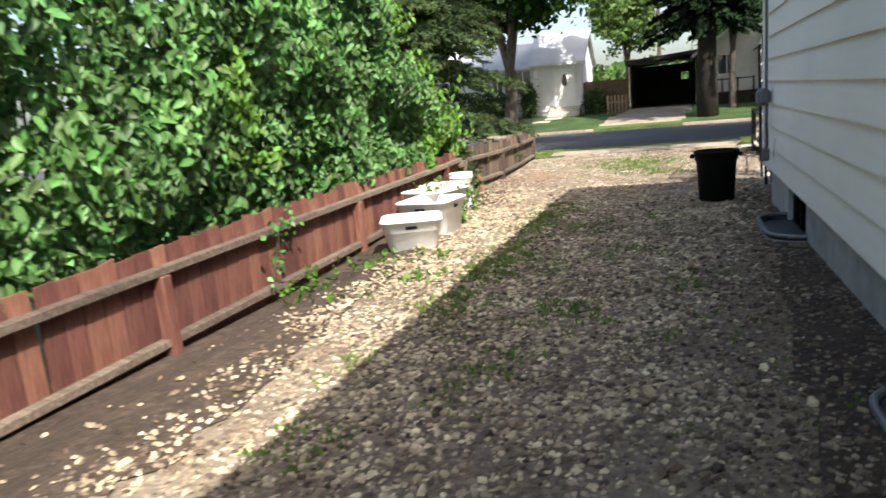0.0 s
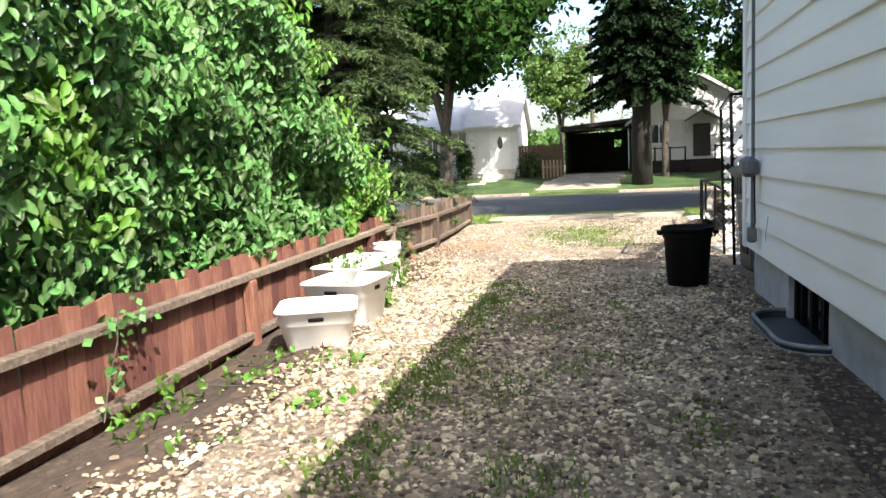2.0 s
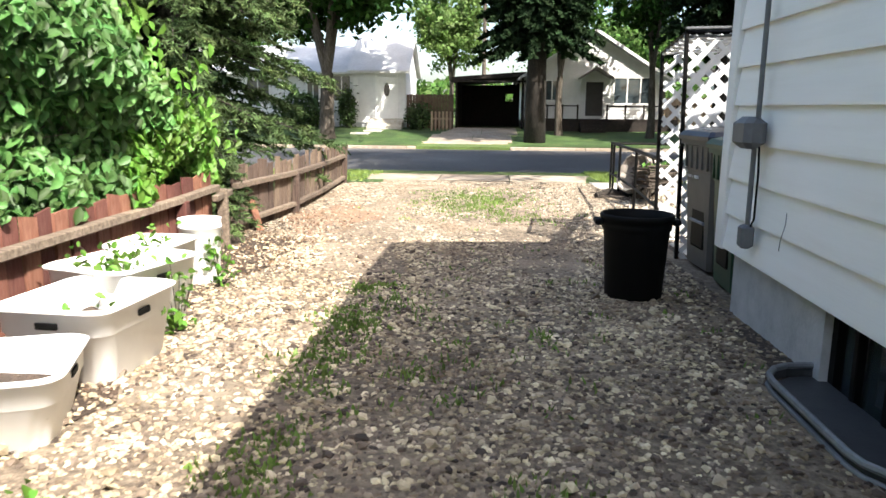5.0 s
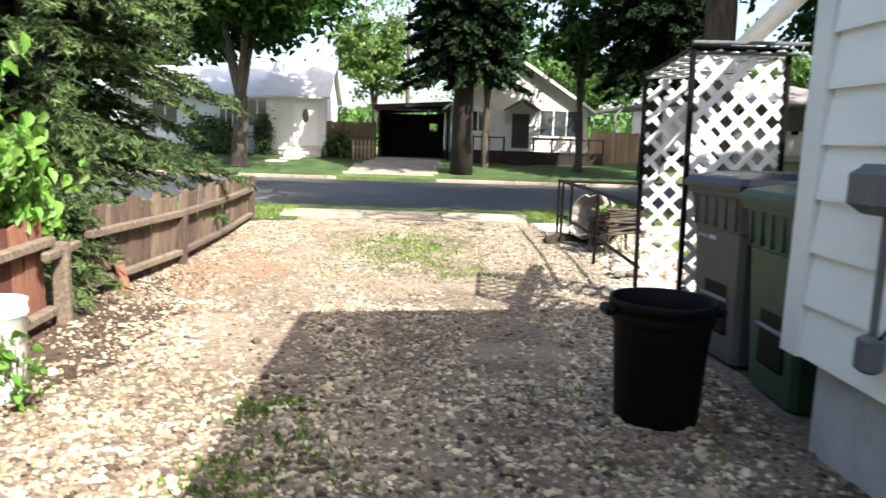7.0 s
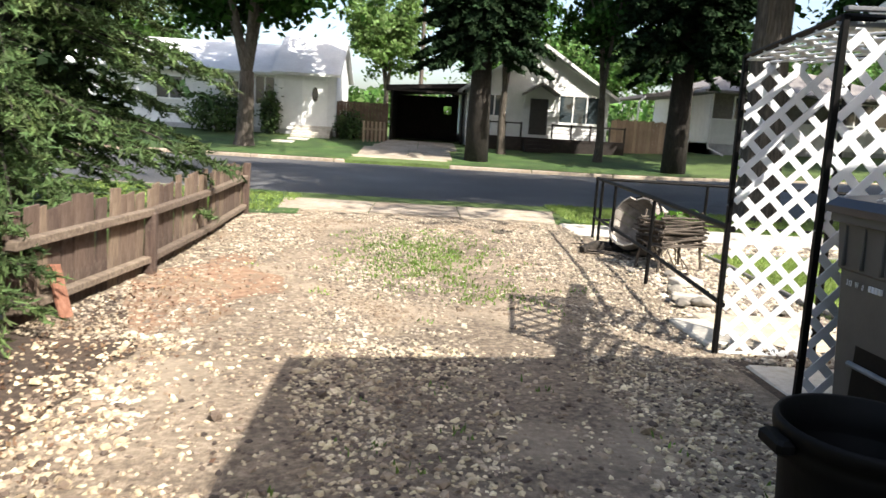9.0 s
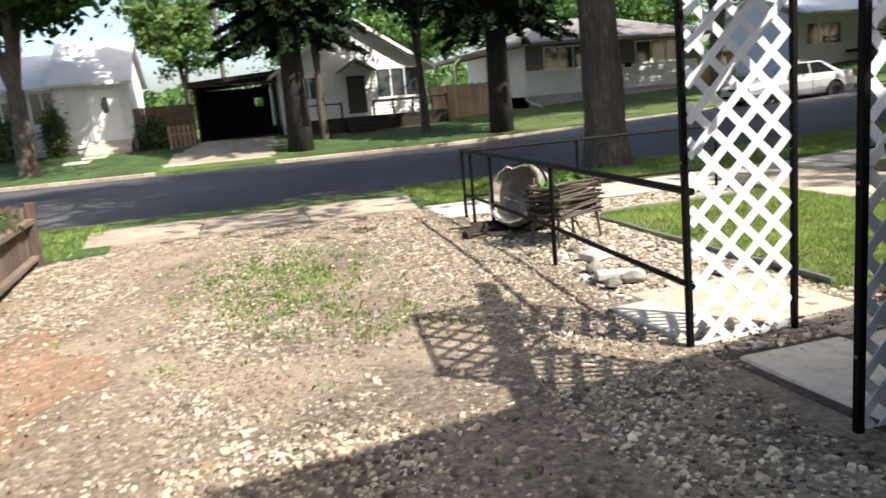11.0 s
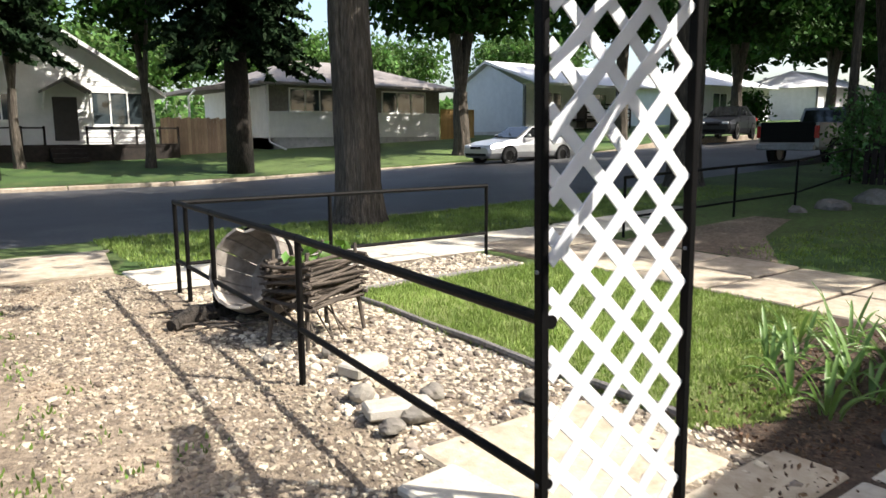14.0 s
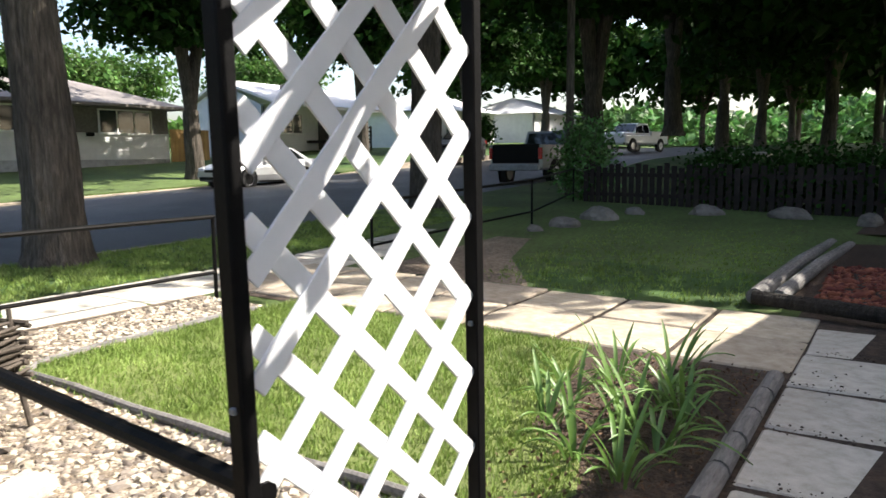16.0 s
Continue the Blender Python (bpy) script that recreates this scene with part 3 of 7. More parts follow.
for i, (x0, x1) in enumerate(((-2.9, -1.55), (-1.53, -0.15), (-0.13, 1.3))):
    e0, e1 = (-0.75, 0) if i == 0 else (0, 0.85) if i == 2 else (0, 0)
    for ya, yb, za, zb, k0, k1 in ((18.92, 20.4, 0.002, -0.012, 0.0, 0.25), (20.41, 21.92, -0.012, -0.12, 0.25, 1.0)):
        p = [(x0 + e0 * k0, ya, za), (x1 + e1 * k0, ya, za), (x1 + e1 * k1, yb, zb), (x0 + e0 * k1, yb, zb)]
        part("slab", Geo().add([(x, y, -0.35) for x, y, z in p] + p, [(3, 2, 1, 0), (4, 5, 6, 7), (0, 1, 5, 4), (1, 2, 6, 5), (2, 3, 7, 6), (3, 0, 4, 7)]), "dusty", ob)
# Duller concrete for a grey-brown drive, with spruce shade in its colour too.
ob = thing("far_driveway", "concrete driveway leading up to a carport", "pavement", kind="structure")
for y0, y1 in ((34.2, 36.1), (36.12, 39.5), (39.52, 43.5)):
    for x0, x1 in ((-3.55, -1.6), (-1.58, 0.15)):
        k = (y0 - 34.2) * 0.1
        z0, z1 = gz(0, y0) + 0.03, gz(0, y1) + 0.03
        z0 = -0.1 if y0 < 34.3 else z0
        part("slab", Geo().add([(x0 + k, y0, -0.4), (x1 + k, y0, -0.4), (x1 + k, y1, -0.4), (x0 + k, y1, -0.4), (x0 + k, y0, z0), (x1 + k, y0, z0), (x1 + k, y1, z1), (x0 + k, y1, z1)],
                               [(3, 2, 1, 0), (4, 5, 6, 7), (0, 1, 5, 4), (1, 2, 6, 5), (2, 3, 7, 6), (3, 0, 4, 7)]), "dusty", ob)

# ---- the near house ----
WX, WY, SILL, COURSE = 0.985, 9.83, 0.44, 0.218
wall = thing("wall_west", "cream lapped siding wall of a bungalow in shade", "wall", (WX, WY, 0), kind="structure")
wall.matrix_basis = pose(WX, WY, 0, 0.65, 0, 0)
part("sheathing", Geo().box((0.03, -14, SILL), (0.2, -0.05, 3.1)), "siding", wall)
for i in range(12):
    z = SILL + i * COURSE
    for a, b in ((-14, -6.4 - 1.1 * (i % 3)), (-6.396 - 1.1 * (i % 3), -0.1)):
        g2 = Geo()
        n = 5
        poly = [(0.032, z), (-0.008, z), (-0.008, z + 0.014), (0.018, z + COURSE + 0.006), (0.032, z + COURSE + 0.006)]
        g2.add([(p[0], a, p[1]) for p in poly] + [(p[0], b, p[1]) for p in poly], [tuple(range(n)), tuple(range(2 * n - 1, n - 1, -1))] + [(k, n + k, n + (k + 1) % n, (k + 1) % n) for k in range(n)])
        part("plank", g2, "siding", wall)
part("corner_board", Geo().chamfer((-0.02, -0.1, SILL - 0.01), (0.06, 0.03, 3.1), 0.006), "white", wall, "white corner trim")
front = thing("wall_north", "cream lapped siding front wall of a bungalow", "wall", (WX, WY, 0), kind="structure")
part("sheathing", Geo().box((0.06, -0.2, SILL), (12.4, -0.01, 3.1)), "siding", front)
for i in range(12):
    z = SILL + i * COURSE
    poly = [(-0.01, z), (0.026, z), (0.026, z + 0.014), (0.0, z + COURSE + 0.006), (-0.01, z + COURSE + 0.006)]
    n = 5
    part("plank", Geo().add([(0.062, p[0], p[1]) for p in poly] + [(12.4, p[0], p[1]) for p in poly], [tuple(range(n)), tuple(range(2 * n - 1, n - 1, -1))] + [(k, n + k, n + (k + 1) % n, (k + 1) % n) for k in range(n)]), "siding", front)
g = Geo().box((1.04, -4, -0.4), (1.3, 3.45, SILL)).box((1.04, 4.32, -0.4), (1.3, 7.46, SILL)).box((1.04, 8.44, -0.4), (1.3, WY - 0.35, SILL)).box((1.04, WY - 0.35, -0.4), (13.3, WY - 0.15, SILL))
g.box((1.04, 3.45, -0.4), (1.3, 4.32, -0.15)).box((1.04, 7.46, -0.4), (1.3, 8.44, -0.15))
solid("foundation", g, "foundation", "grey painted concrete house foundation", "foundation", kind="structure")
roof = thing("roof", "low hipped house roof with white eaves", "roof", (WX, WY, 3.0), kind="structure")
EX, EY = -0.435, 0.03
RX, RZ = 6.2, 1.30
part("soffit", Geo().box((EX, -14.4, 0.0), (0.0, EY, 0.04)), "white", roof, "white soffit")
part("fascia", Geo().box((EX - 0.02, -14.4, -0.03), (EX, EY, 0.14)), "white", roof, "white fascia board")
part("rake_board", Geo().prism([(EX, -0.03), (RX, RZ), (2 * RX - EX, -0.03), (2 * RX - EX, 0.14), (RX, RZ + 0.17), (EX, 0.14)], EY, EY + 0.03, "y"), "white", roof, "white sloping rake board")
part("rake_soffit", Geo().prism([(0.0, 0.1), (RX, RZ + 0.04), (2 * RX, 0.1), (2 * RX, 0.14), (RX, RZ + 0.1), (0.0, 0.14)], 0.0, EY, "y"), "white", roof, "white soffit")
part("gable_wall", Geo().prism([(0.0, 0.08), (12.4, 0.08), (RX, RZ + 0.02)], -0.2, -0.01, "y"), "siding", roof)
g = Geo().prism([(EX - 0.05, 0.14), (RX, RZ + 0.18), (2 * RX + 0.6, 0.14), (2 * RX + 0.6, 0.18), (RX, RZ + 0.23), (EX - 0.05, 0.18)], -14.4, EY + 0.04, "y")
part("shingles", g, "roof_brown", roof)
solid("rain_pipe", Geo().tube([(1.90, 9.85, 3.10), (1.90, 9.98, 2.98), (1.90, 10.12, 2.84), (1.96, 13.09, 2.0)], 0.07, 14), "white", "white rain pipe running from the eave over the arch", "pipe", smooth=True)


def window_well(y0, y1, label):
    """A basement window with bars of its frame, and the ribbed liner that keeps the gravel off it."""
    ob = thing("basement_window", label, "window", (1.06, (y0 + y1) / 2, 0))
    h = (y1 - y0) / 2
    part("window_frame", Geo().box((0.02, -h, -0.15), (0.08, -h + 0.05, SILL)).box((0.02, h - 0.05, -0.15), (0.08, h, SILL)).box((0.02, -h, -0.15), (0.08, h, -0.10)).box((0.02, -h, SILL - 0.03), (0.08, h, SILL)), "black", ob)
    for k in (-0.33, 0.0, 0.33):
        part("glazing_bar", Geo().chamfer((0.01, k * h * 1.6 - 0.018, -0.12), (0.05, k * h * 1.6 + 0.018, SILL - 0.01), 0.004), "black", ob)
    part("pane", Geo().box((0.06, -h + 0.03, -0.12), (0.068, h - 0.03, SILL - 0.02)), "glass", ob)
    part("backing", Geo().box((0.16, -h, -0.15), (0.24, h, SILL)), "black", ob)
    w = thing("window_well", "ribbed grey window well liner set in gravel", "window well", (1.06, (y0 + y1) / 2, 0), group="window wells")
    d, r = 0.28, 0.22
    path = [(0.0, -h - 0.06), (-d + r, -h - 0.06)] + [(-d + r - r * math.sin(a), -h - 0.06 + r - r * math.cos(a)) for a in (0.4, 0.8, 1.2, 1.57)]
    path += [(x, -y) for x, y in reversed(path)]
    g = Geo()
    rings = [(-0.18 + 0.02 * k, 0.006 * (k % 2)) for k in range(15)]
    n = len(path)
    for z, o in rings:
        s = 1 + o
        g.v += [(x * s, y * s, z) for x, y in path]
    for i in range(len(rings) - 1):
        g.f += [(i * n + k, i * n + k + 1, (i + 1) * n + k + 1, (i + 1) * n + k) for k in range(n - 1)]
    part("liner", g, "well", w)
    part("rim", Geo().tube([(x * 1.02, y * 1.02, 0.105) for x, y in path], 0.016, 8), "galv", w, "pale rolled rim")
    part("rim", Geo().tube([(x * 1.03, y * 1.03, 0.06) for x, y in path], 0.011, 8), "galv", w, "pale rolled rim")
    return ob


window_well(7.46, 8.44, "barred basement window behind a well")
window_well(3.45, 4.32, "dark basement window behind a well")

meter = thing("electric_box", "grey service box with conduits on the siding", "utility box", (WX - 0.02, 9.22, 0))
part("box", Geo().chamfer((-0.12, -0.12, 1.075), (0.0, 0.12, 1.245), 0.035), "box_grey", meter)
part("conduit", Geo().tube([(-0.03, -0.03, 1.22), (-0.03, -0.03, 3.0)], 0.014, 10), "box_grey", meter)
part("conduit", Geo().tube([(-0.03, -0.01, 1.10), (-0.03, -0.01, 0.62)], 0.014, 10), "box_grey", meter)
part("lower_box", Geo().chamfer((-0.07, -0.055, 0.53), (0.0, 0.035, 0.66), 0.015), "box_grey", meter)
part("cable", Geo().tube([(-0.02, -0.05, 1.1), (-0.03, -0.10, 0.95), (-0.02, -0.07, 0.7), (-0.03, -0.02, 0.62)], 0.006, 6), "black", meter)
solid("cable", Geo().tube([(0, 0, 0.78), (-0.01, -0.02, 0.72), (-0.015, 0.01, 0.64), (-0.01, 0.03, 0.585)], 0.0022, 6), "box_grey", "thin grey wire stub hanging on siding", "cable", (WX - 0.012, 8.80, 0))


# ---- board fences ----
def board_mesh(h, wood, w=0.131, t=0.018):
    k = RND.uniform(-0.012, 0.012)
    g = Geo().add([(-w / 2, -t / 2, 0), (w / 2, -t / 2, 0), (w / 2, t / 2, 0), (-w / 2, t / 2, 0), (-w / 2, -t / 2, h + k), (w / 2, -t / 2, h - k), (w / 2, t / 2, h - k), (-w / 2, t / 2, h + k)],
                  [(3, 2, 1, 0), (4, 5, 6, 7), (0, 1, 5, 4), (1, 2, 6, 5), (2, 3, 7, 6), (3, 0, 4, 7)])
    return g.mesh("board", M[wood])


def fence(name, label, pts, base, top, rails, posts, lean, wood="fencewood", worn_out=1.0):
    """A board fence along a line on plan: boards on the far side, rails and posts towards the drive."""
    ob = thing(name, label, "fence", (pts[0][0], pts[0][1], base))
    meshes = [board_mesh(top - base + RND.uniform(-0.02, 0.016) * worn_out, wood) for _ in range(9)]
    o = Vector(pts[0])
    for i in range(len(pts) - 1):
        a, b = Vector(pts[i]) - o, Vector(pts[i + 1]) - o
        d = b - a
        ang, n = math.degrees(math.atan2(d.y, d.x)), max(1, round(d.length / 0.145))
        for k in range(n):
            p = a + d * ((k + 0.5) / n)
            part("board", RND.choice(meshes), wood, ob, m=pose(p.x + RND.uniform(-0.006, 0.004), p.y, RND.uniform(-0.012, 0.012), lean + RND.uniform(-0.8, 0.8) * worn_out, RND.uniform(-1.0, 1.0) * worn_out, ang + RND.uniform(-1, 1) * worn_out))
        nrm = Vector((d.y, -d.x)).normalized()
        for z0, z1, depth in rails:
            m = pose(a.x, a.y, 0, lean, 0, ang)
            L = d.length
            g = Geo()
            for s in range(4):
                g.chamfer((L * s / 4 - (0.01 if s == 0 else 0), -0.012 - depth, z0 - base), (L * (s + 1) / 4 + (0.01 if s == 3 else 0), -0.011, z1 - base), 0.006)
            part("rail", g, "railwood", ob, "weathered grey horizontal rail", m=m)
    for t, h in posts:
        i = min(int(t), len(pts) - 2)
        a, b = Vector(pts[i]) - o, Vector(pts[i + 1]) - o
        p = a + (b - a) * (t - i)
        d = b - a
        part("post", Geo().chamfer((-0.045, -0.10, -0.25), (0.045, -0.014, h - base), 0.008), wood, ob, m=pose(p.x, p.y, 0, lean, 0, math.degrees(math.atan2(d.y, d.x))))
    return ob


fa = fence("board_fence", "low red-brown board fence with weathered rails below a hedge", [(-3.0, -2.2), (-3.0, 4.95), (-2.99, 7.83), (-2.98, 10.70), (-3.02, 11.52)], -0.32, 0.475,
      [(0.305, 0.36, 0.075), (-0.15, -0.095, 0.075)], [(0.583, 0.305), (1.0, 0.305), (2.0, 0.305), (3.0, 0.32)], 0)
fa.matrix_basis = pose(-3.0, -2.2, -0.32, 1.0, 0, 0)
fence("board_fence", "curved board fence, faded brown and grey, leaning beside the drive", [(-3.18, 12.38), (-3.04, 14.12), (-3.08, 15.9), (-3.22, 18.0)], -0.12, 0.71,
      [(0.47, 0.53, 0.07), (0.08, 0.135, 0.07)], [(1.0, 0.50), (3.0, 0.70)], 2, "fence_worn", 2.4)
solid("fence_post", Geo().chamfer((-0.05, -0.04, -0.2), (0.05, 0.04, 0.55), 0.01).chamfer((-0.02, -0.3, 0.46), (0.03, 0.32, 0.52), 0.008), "railwood", "short grey end post with a stub of rail", "post", (-2.96, 11.62, 0), 8)
solid("loose_board", Geo().chamfer((-0.05, -0.012, 0), (0.05, 0.012, 0.36), 0.004, pose(0, 0, 0, -24, 8, 0)), "fencewood", "short broken board leaning on the fence", "board", (-2.98, 12.72, -0.02), 70)


# ---- tubs ----
def tub(label, at, turn, lx, ly, h, taper=0.74):
    """A tapered rectangular storage tub with a rolled lip, ribs, a hand hole and earth in it."""
    ob = thing("plastic_tub", label, "tub", at, turn, group="tubs along the fence")

    def ring(sx, sy, z, r=0.09, n=5):
        pts = []
        for cx, cy, a0 in ((sx - r, sy - r, 0), (-sx + r, sy - r, 90), (-sx + r, -sy + r, 180), (sx - r, -sy + r, 270)):
            for k in range(n):
                a = radians(a0 + 90 * k / (n - 1))
                pts.append((cx + r * math.cos(a), cy + r * math.sin(a), z))
        return pts

    def skin(rings):
        g, n = Geo(), len(rings[0])
        g.v = [p for r in rings for p in r]
        for i in range(len(rings) - 1):
            g.f += [(i * n + k, i * n + (k + 1) % n, (i + 1) * n + (k + 1) % n, (i + 1) * n + k) for k in range(n)]
        return g

    a, b = lx / 2, ly / 2
    g = skin([ring(a * taper, b * taper, 0.0, 0.05), ring(a * (taper + 0.05), b * (taper + 0.05), 0.012), ring(a * 0.93, b * 0.93, h * 0.72), ring(a * 0.955, b * 0.955, h * 0.73), ring(a * 0.97, b * 0.97, h * 0.97),
              ring(a * 1.03, b * 1.03, h * 0.97), ring(a * 1.04, b * 1.04, h), ring(a * 0.98, b * 0.98, h + 0.008), ring(a * 0.95, b * 0.95, h), ring(a * 0.88, b * 0.88, h * 0.62)])
    part("shell", g, "tub", ob, smooth=True)
    part("soil", Geo().add([(x, y, h * 0.62 + RND.uniform(-0.02, 0.03)) for x, y, _ in ring(a * 0.885, b * 0.885, 0)] + [(0, 0, h * 0.68)], [(k, (k + 1) % 20, 20) for k in range(20)]), "bed", ob, "dark earth fill")
    for s in (-1, 1):
        part("hand_hole", Geo().chamfer((-0.055, s * b * 0.965 - 0.006, h * 0.80), (0.055, s * b * 0.965 + 0.006, h * 0.87), 0.01), "black", ob)
        part("hand_hole", Geo().chamfer((s * a * 0.965 - 0.006, -0.05, h * 0.80), (s * a * 0.965 + 0.006, 0.05, h * 0.87), 0.01), "black", ob)
    rim = [(x, y) for x, y, _ in ring(1.006, 1.006, 0, 0.2, 9)]
    n = len(rim)
    g = Geo()
    for row in range(2):
        for i, (x, y) in enumerate(rim):
            z = 0.012 if row == 0 else 0.035 + 0.03 * (0.5 + 0.5 * noise.noise((x * 2.4 + at[1], y * 2.4, at[0])))
            w = taper + 0.05 + (0.88 - taper) * (z - 0.012) / (h * 0.72 - 0.012)
            g.v.append((x * a * w, y * b * w, z))
    g.f = [(k, (k + 1) % n, n + (k + 1) % n, n + k) for k in range(n)]
    part("mud_crust", g, "earth", ob, "dark mud splashed round the foot")
    return ob


tub("white rectangular plastic tub with earth, dirty at its foot", (-2.30, 7.62, -0.04), 20, 0.56, 0.56, 0.37, taper=0.66)
tub("white rectangular plastic tub standing behind another", (-2.35, 8.36, -0.03), -4, 0.56, 0.64, 0.43)
tub("white plastic tub planted with leafy greens", (-2.52, 9.00, -0.03), -15, 0.55, 0.64, 0.46)
tub("small white plastic tub of greens beside a bucket", (-2.665, 9.62, -0.02), -3, 0.44, 0.50, 0.44, taper=0.8)


def bucket(label, at, r, h):
    ob = thing("plastic_bucket", label, "bucket", at)
    part("shell", Geo().lathe([(0.0, 0), (r * 0.86, 0.0), (r * 0.88, 0.02), (r * 0.97, h * 0.86), (r * 1.03, h * 0.87), (r * 1.03, h * 0.9), (r, h * 0.91), (r, h - 0.01), (r * 1.03, h), (r * 0.95, h), (r * 0.93, h * 0.7), (0.0, h * 0.7)], 28), "tub", ob, smooth=True)
    part("handle", Geo().tube([(r * 1.04 * math.cos(a), r * 1.04 * math.sin(a), h * 0.86 - 0.10 * math.sin(a)) for a in [math.pi * k / 10 for k in range(11)]], 0.004, 6), "galv", ob, "thin wire handle")
    return ob


bucket("tall white plastic bucket beside the tubs", (-2.55, 10.12, 0.0), 0.148, 0.50)

# ---- black bin ----
bin_ob = thing("dustbin", "round black plastic dustbin without a lid", "dustbin", (0.505, 10.04, 0.025))
bin_ob.scale = (0.88, 0.88, 0.885)
prof = [(0.0, 0.0), (0.205, 0.0), (0.215, 0.02), (0.245, 0.52), (0.262, 0.545), (0.262, 0.575), (0.258, 0.60), (0.275, 0.605), (0.278, 0.64), (0.27, 0.655), (0.258, 0.65), (0.25, 0.55), (0.205, 0.03), (0.0, 0.03)]
part("shell", Geo().lathe(prof, 40), "black", bin_ob, smooth=True)
for s in (-1, 1):
    part("handle", Geo().chamfer((s * 0.29 - 0.03, -0.07, 0.565), (s * 0.29 + 0.03, 0.07, 0.615), 0.012), "black", bin_ob)


# ---- wheeled bins ----
def wheeled_bin(label, at, turn, shell, lid, marks):
    ob = thing("wheeled_bin", label, "wheeled bin", at, turn, group="wheeled bins by the house")
    a0, a1, b0, b1 = 0.235, 0.30, 0.25, 0.33

    def ring(s, t, z, c=0.03):
        return [(-s + c, -t, z), (s - c, -t, z), (s, -t + c, z), (s, t - c, z), (s - c, t, z), (-s + c, t, z), (-s, t - c, z), (-s, -t + c, z)]

    rings = [ring(a0, b0, 0.05), ring(a0 * 1.02, b0 * 1.02, 0.09), ring(a0 * 1.16, b0 * 1.18, 0.78), ring(a1 - 0.02, b1 - 0.02, 0.79), ring(a1 - 0.005, b1 - 0.005, 0.98), ring(a1 + 0.02, b1 + 0.02, 0.985), ring(a1 + 0.02, b1 + 0.02, 1.03), ring(a1 - 0.02, b1 - 0.02, 1.03)]
    g = Geo()
    g.v = [p for r in rings for p in r]
    for i in range(len(rings) - 1):
        g.f += [(8 * i + k, 8 * i + (k + 1) % 8, 8 * i + 8 + (k + 1) % 8, 8 * i + 8 + k) for k in range(8)]
    g.f += [tuple(range(7, -1, -1)), tuple(range(8 * len(rings) - 8, 8 * len(rings)))]
    part("shell", g, shell, ob)
    for s in (-1, 1):
        for k in range(5):
            part("rib", Geo().chamfer((s * (a1 - 0.012) - 0.012, -0.24 + k * 0.12 - 0.008, 0.80), (s * (a1 - 0.012) + 0.014, -0.24 + k * 0.12 + 0.008, 0.975), 0.004), shell, ob)
            part("rib", Geo().chamfer((-0.2 + k * 0.1 - 0.008, s * (b1 - 0.012) - 0.012, 0.80), (-0.2 + k * 0.1 + 0.008, s * (b1 - 0.012) + 0.014, 0.975), 0.004), shell, ob)
    g = Geo()
    lr = [ring(a1 + 0.035, b1 + 0.04, 1.02), ring(a1 + 0.04, b1 + 0.045, 1.05), ring(a1 + 0.01, b1 + 0.01, 1.085), ring(a1 - 0.1, b1 - 0.1, 1.115, 0.06)]
    g.v = [p for r in lr for p in r]
    for i in range(3):
        g.f += [(8 * i + k, 8 * i + (k + 1) % 8, 8 * i + 8 + (k + 1) % 8, 8 * i + 8 + k) for k in range(8)]
    g.f += [tuple(range(7, -1, -1)), tuple(range(24, 32))]
    lid_ob = part("lid", g, lid, ob, "domed dark lid")
    for k in range(6):
        part("rib", Geo().chamfer((-0.14 + 0.055 * k, -0.2, 1.112), (-0.12 + 0.055 * k, 0.2, 1.121), 0.003), lid, lid_ob)
    # A black block gives the hollow its shade; the shell is not cut.
    part("recess_shade", Geo().chamfer((-a0 * 1.1, -0.16, 0.20), (-a0 * 1.07 + 0.02, 0.13, 0.56), 0.02), "black", ob, "grab panel in black for the shade of its hollow")
    part("catch_bar", Geo().tube([(-a0 * 1.12, -0.17, 0.40), (-a0 * 1.12, 0.14, 0.40)], 0.013, 8), "galv", ob, "steel catch bar")
    part("axle", Geo().tube([(0.16, -0.29, 0.10), (0.16, 0.29, 0.10)], 0.012, 8), "iron", ob)
    for s in (-1, 1):
        part("wheel", Geo().lathe([(0.0, -0.025), (0.10, -0.025), (0.11, -0.01), (0.11, 0.01), (0.10, 0.025), (0.0, 0.025)], 20), "tyre", ob, m=pose(0.16, s * 0.29, 0.11, 90, 0, 0))
    part("handle", Geo().tube([(a1 + 0.01, -0.24, 0.97), (a1 + 0.07, -0.24, 0.99), (a1 + 0.07, 0.24, 0.99), (a1 + 0.01, 0.24, 0.97)], 0.014, 8), shell, ob)
    if marks:
        x = -a0 * 1.155
        y = 0.205
        for ch in "313 W #":
            if ch == " ":
                y -= 0.016
                continue
            cu = bpy.data.curves.new("stencil", "FONT")
            cu.body, cu.size, cu.extrude = ch, 0.034, 0.001
            to = new("stencil", cu)
            bpy.context.view_layer.update()
            me = bpy.data.meshes.new_from_object(to.evaluated_get(bpy.context.evaluated_depsgraph_get()))
            me.materials.append(M["print_white"])
            for v in me.vertices:
                v.co.x *= 0.64
            w = max(v.co.x for v in me.vertices)
            bpy.data.objects.remove(to)
            part("stencil", me, "print_white", ob, "worn white stencilled character", m=pose(x - 0.012, y, 0.725, 90, 0, -90))
            y -= w + 0.005
        y -= 0.02
        for w in (0.02, 0.02, 0.02, 0.018):
            part("stencil_bar", Geo().box((x - 0.010, y - w * 0.7, 0.725), (x + 0.02, y, 0.748)), "print_white", ob, "worn white stencilled bar")
            y -= w * 0.7 + 0.006
        cu = bpy.data.curves.new("stencil", "FONT")
        cu.body, cu.size, cu.extrude = "TOWARD", 0.062, 0.001
        to = new("stencil", cu)
        bpy.context.view_layer.update()
        me = bpy.data.meshes.new_from_object(to.evaluated_get(bpy.context.evaluated_depsgraph_get()))
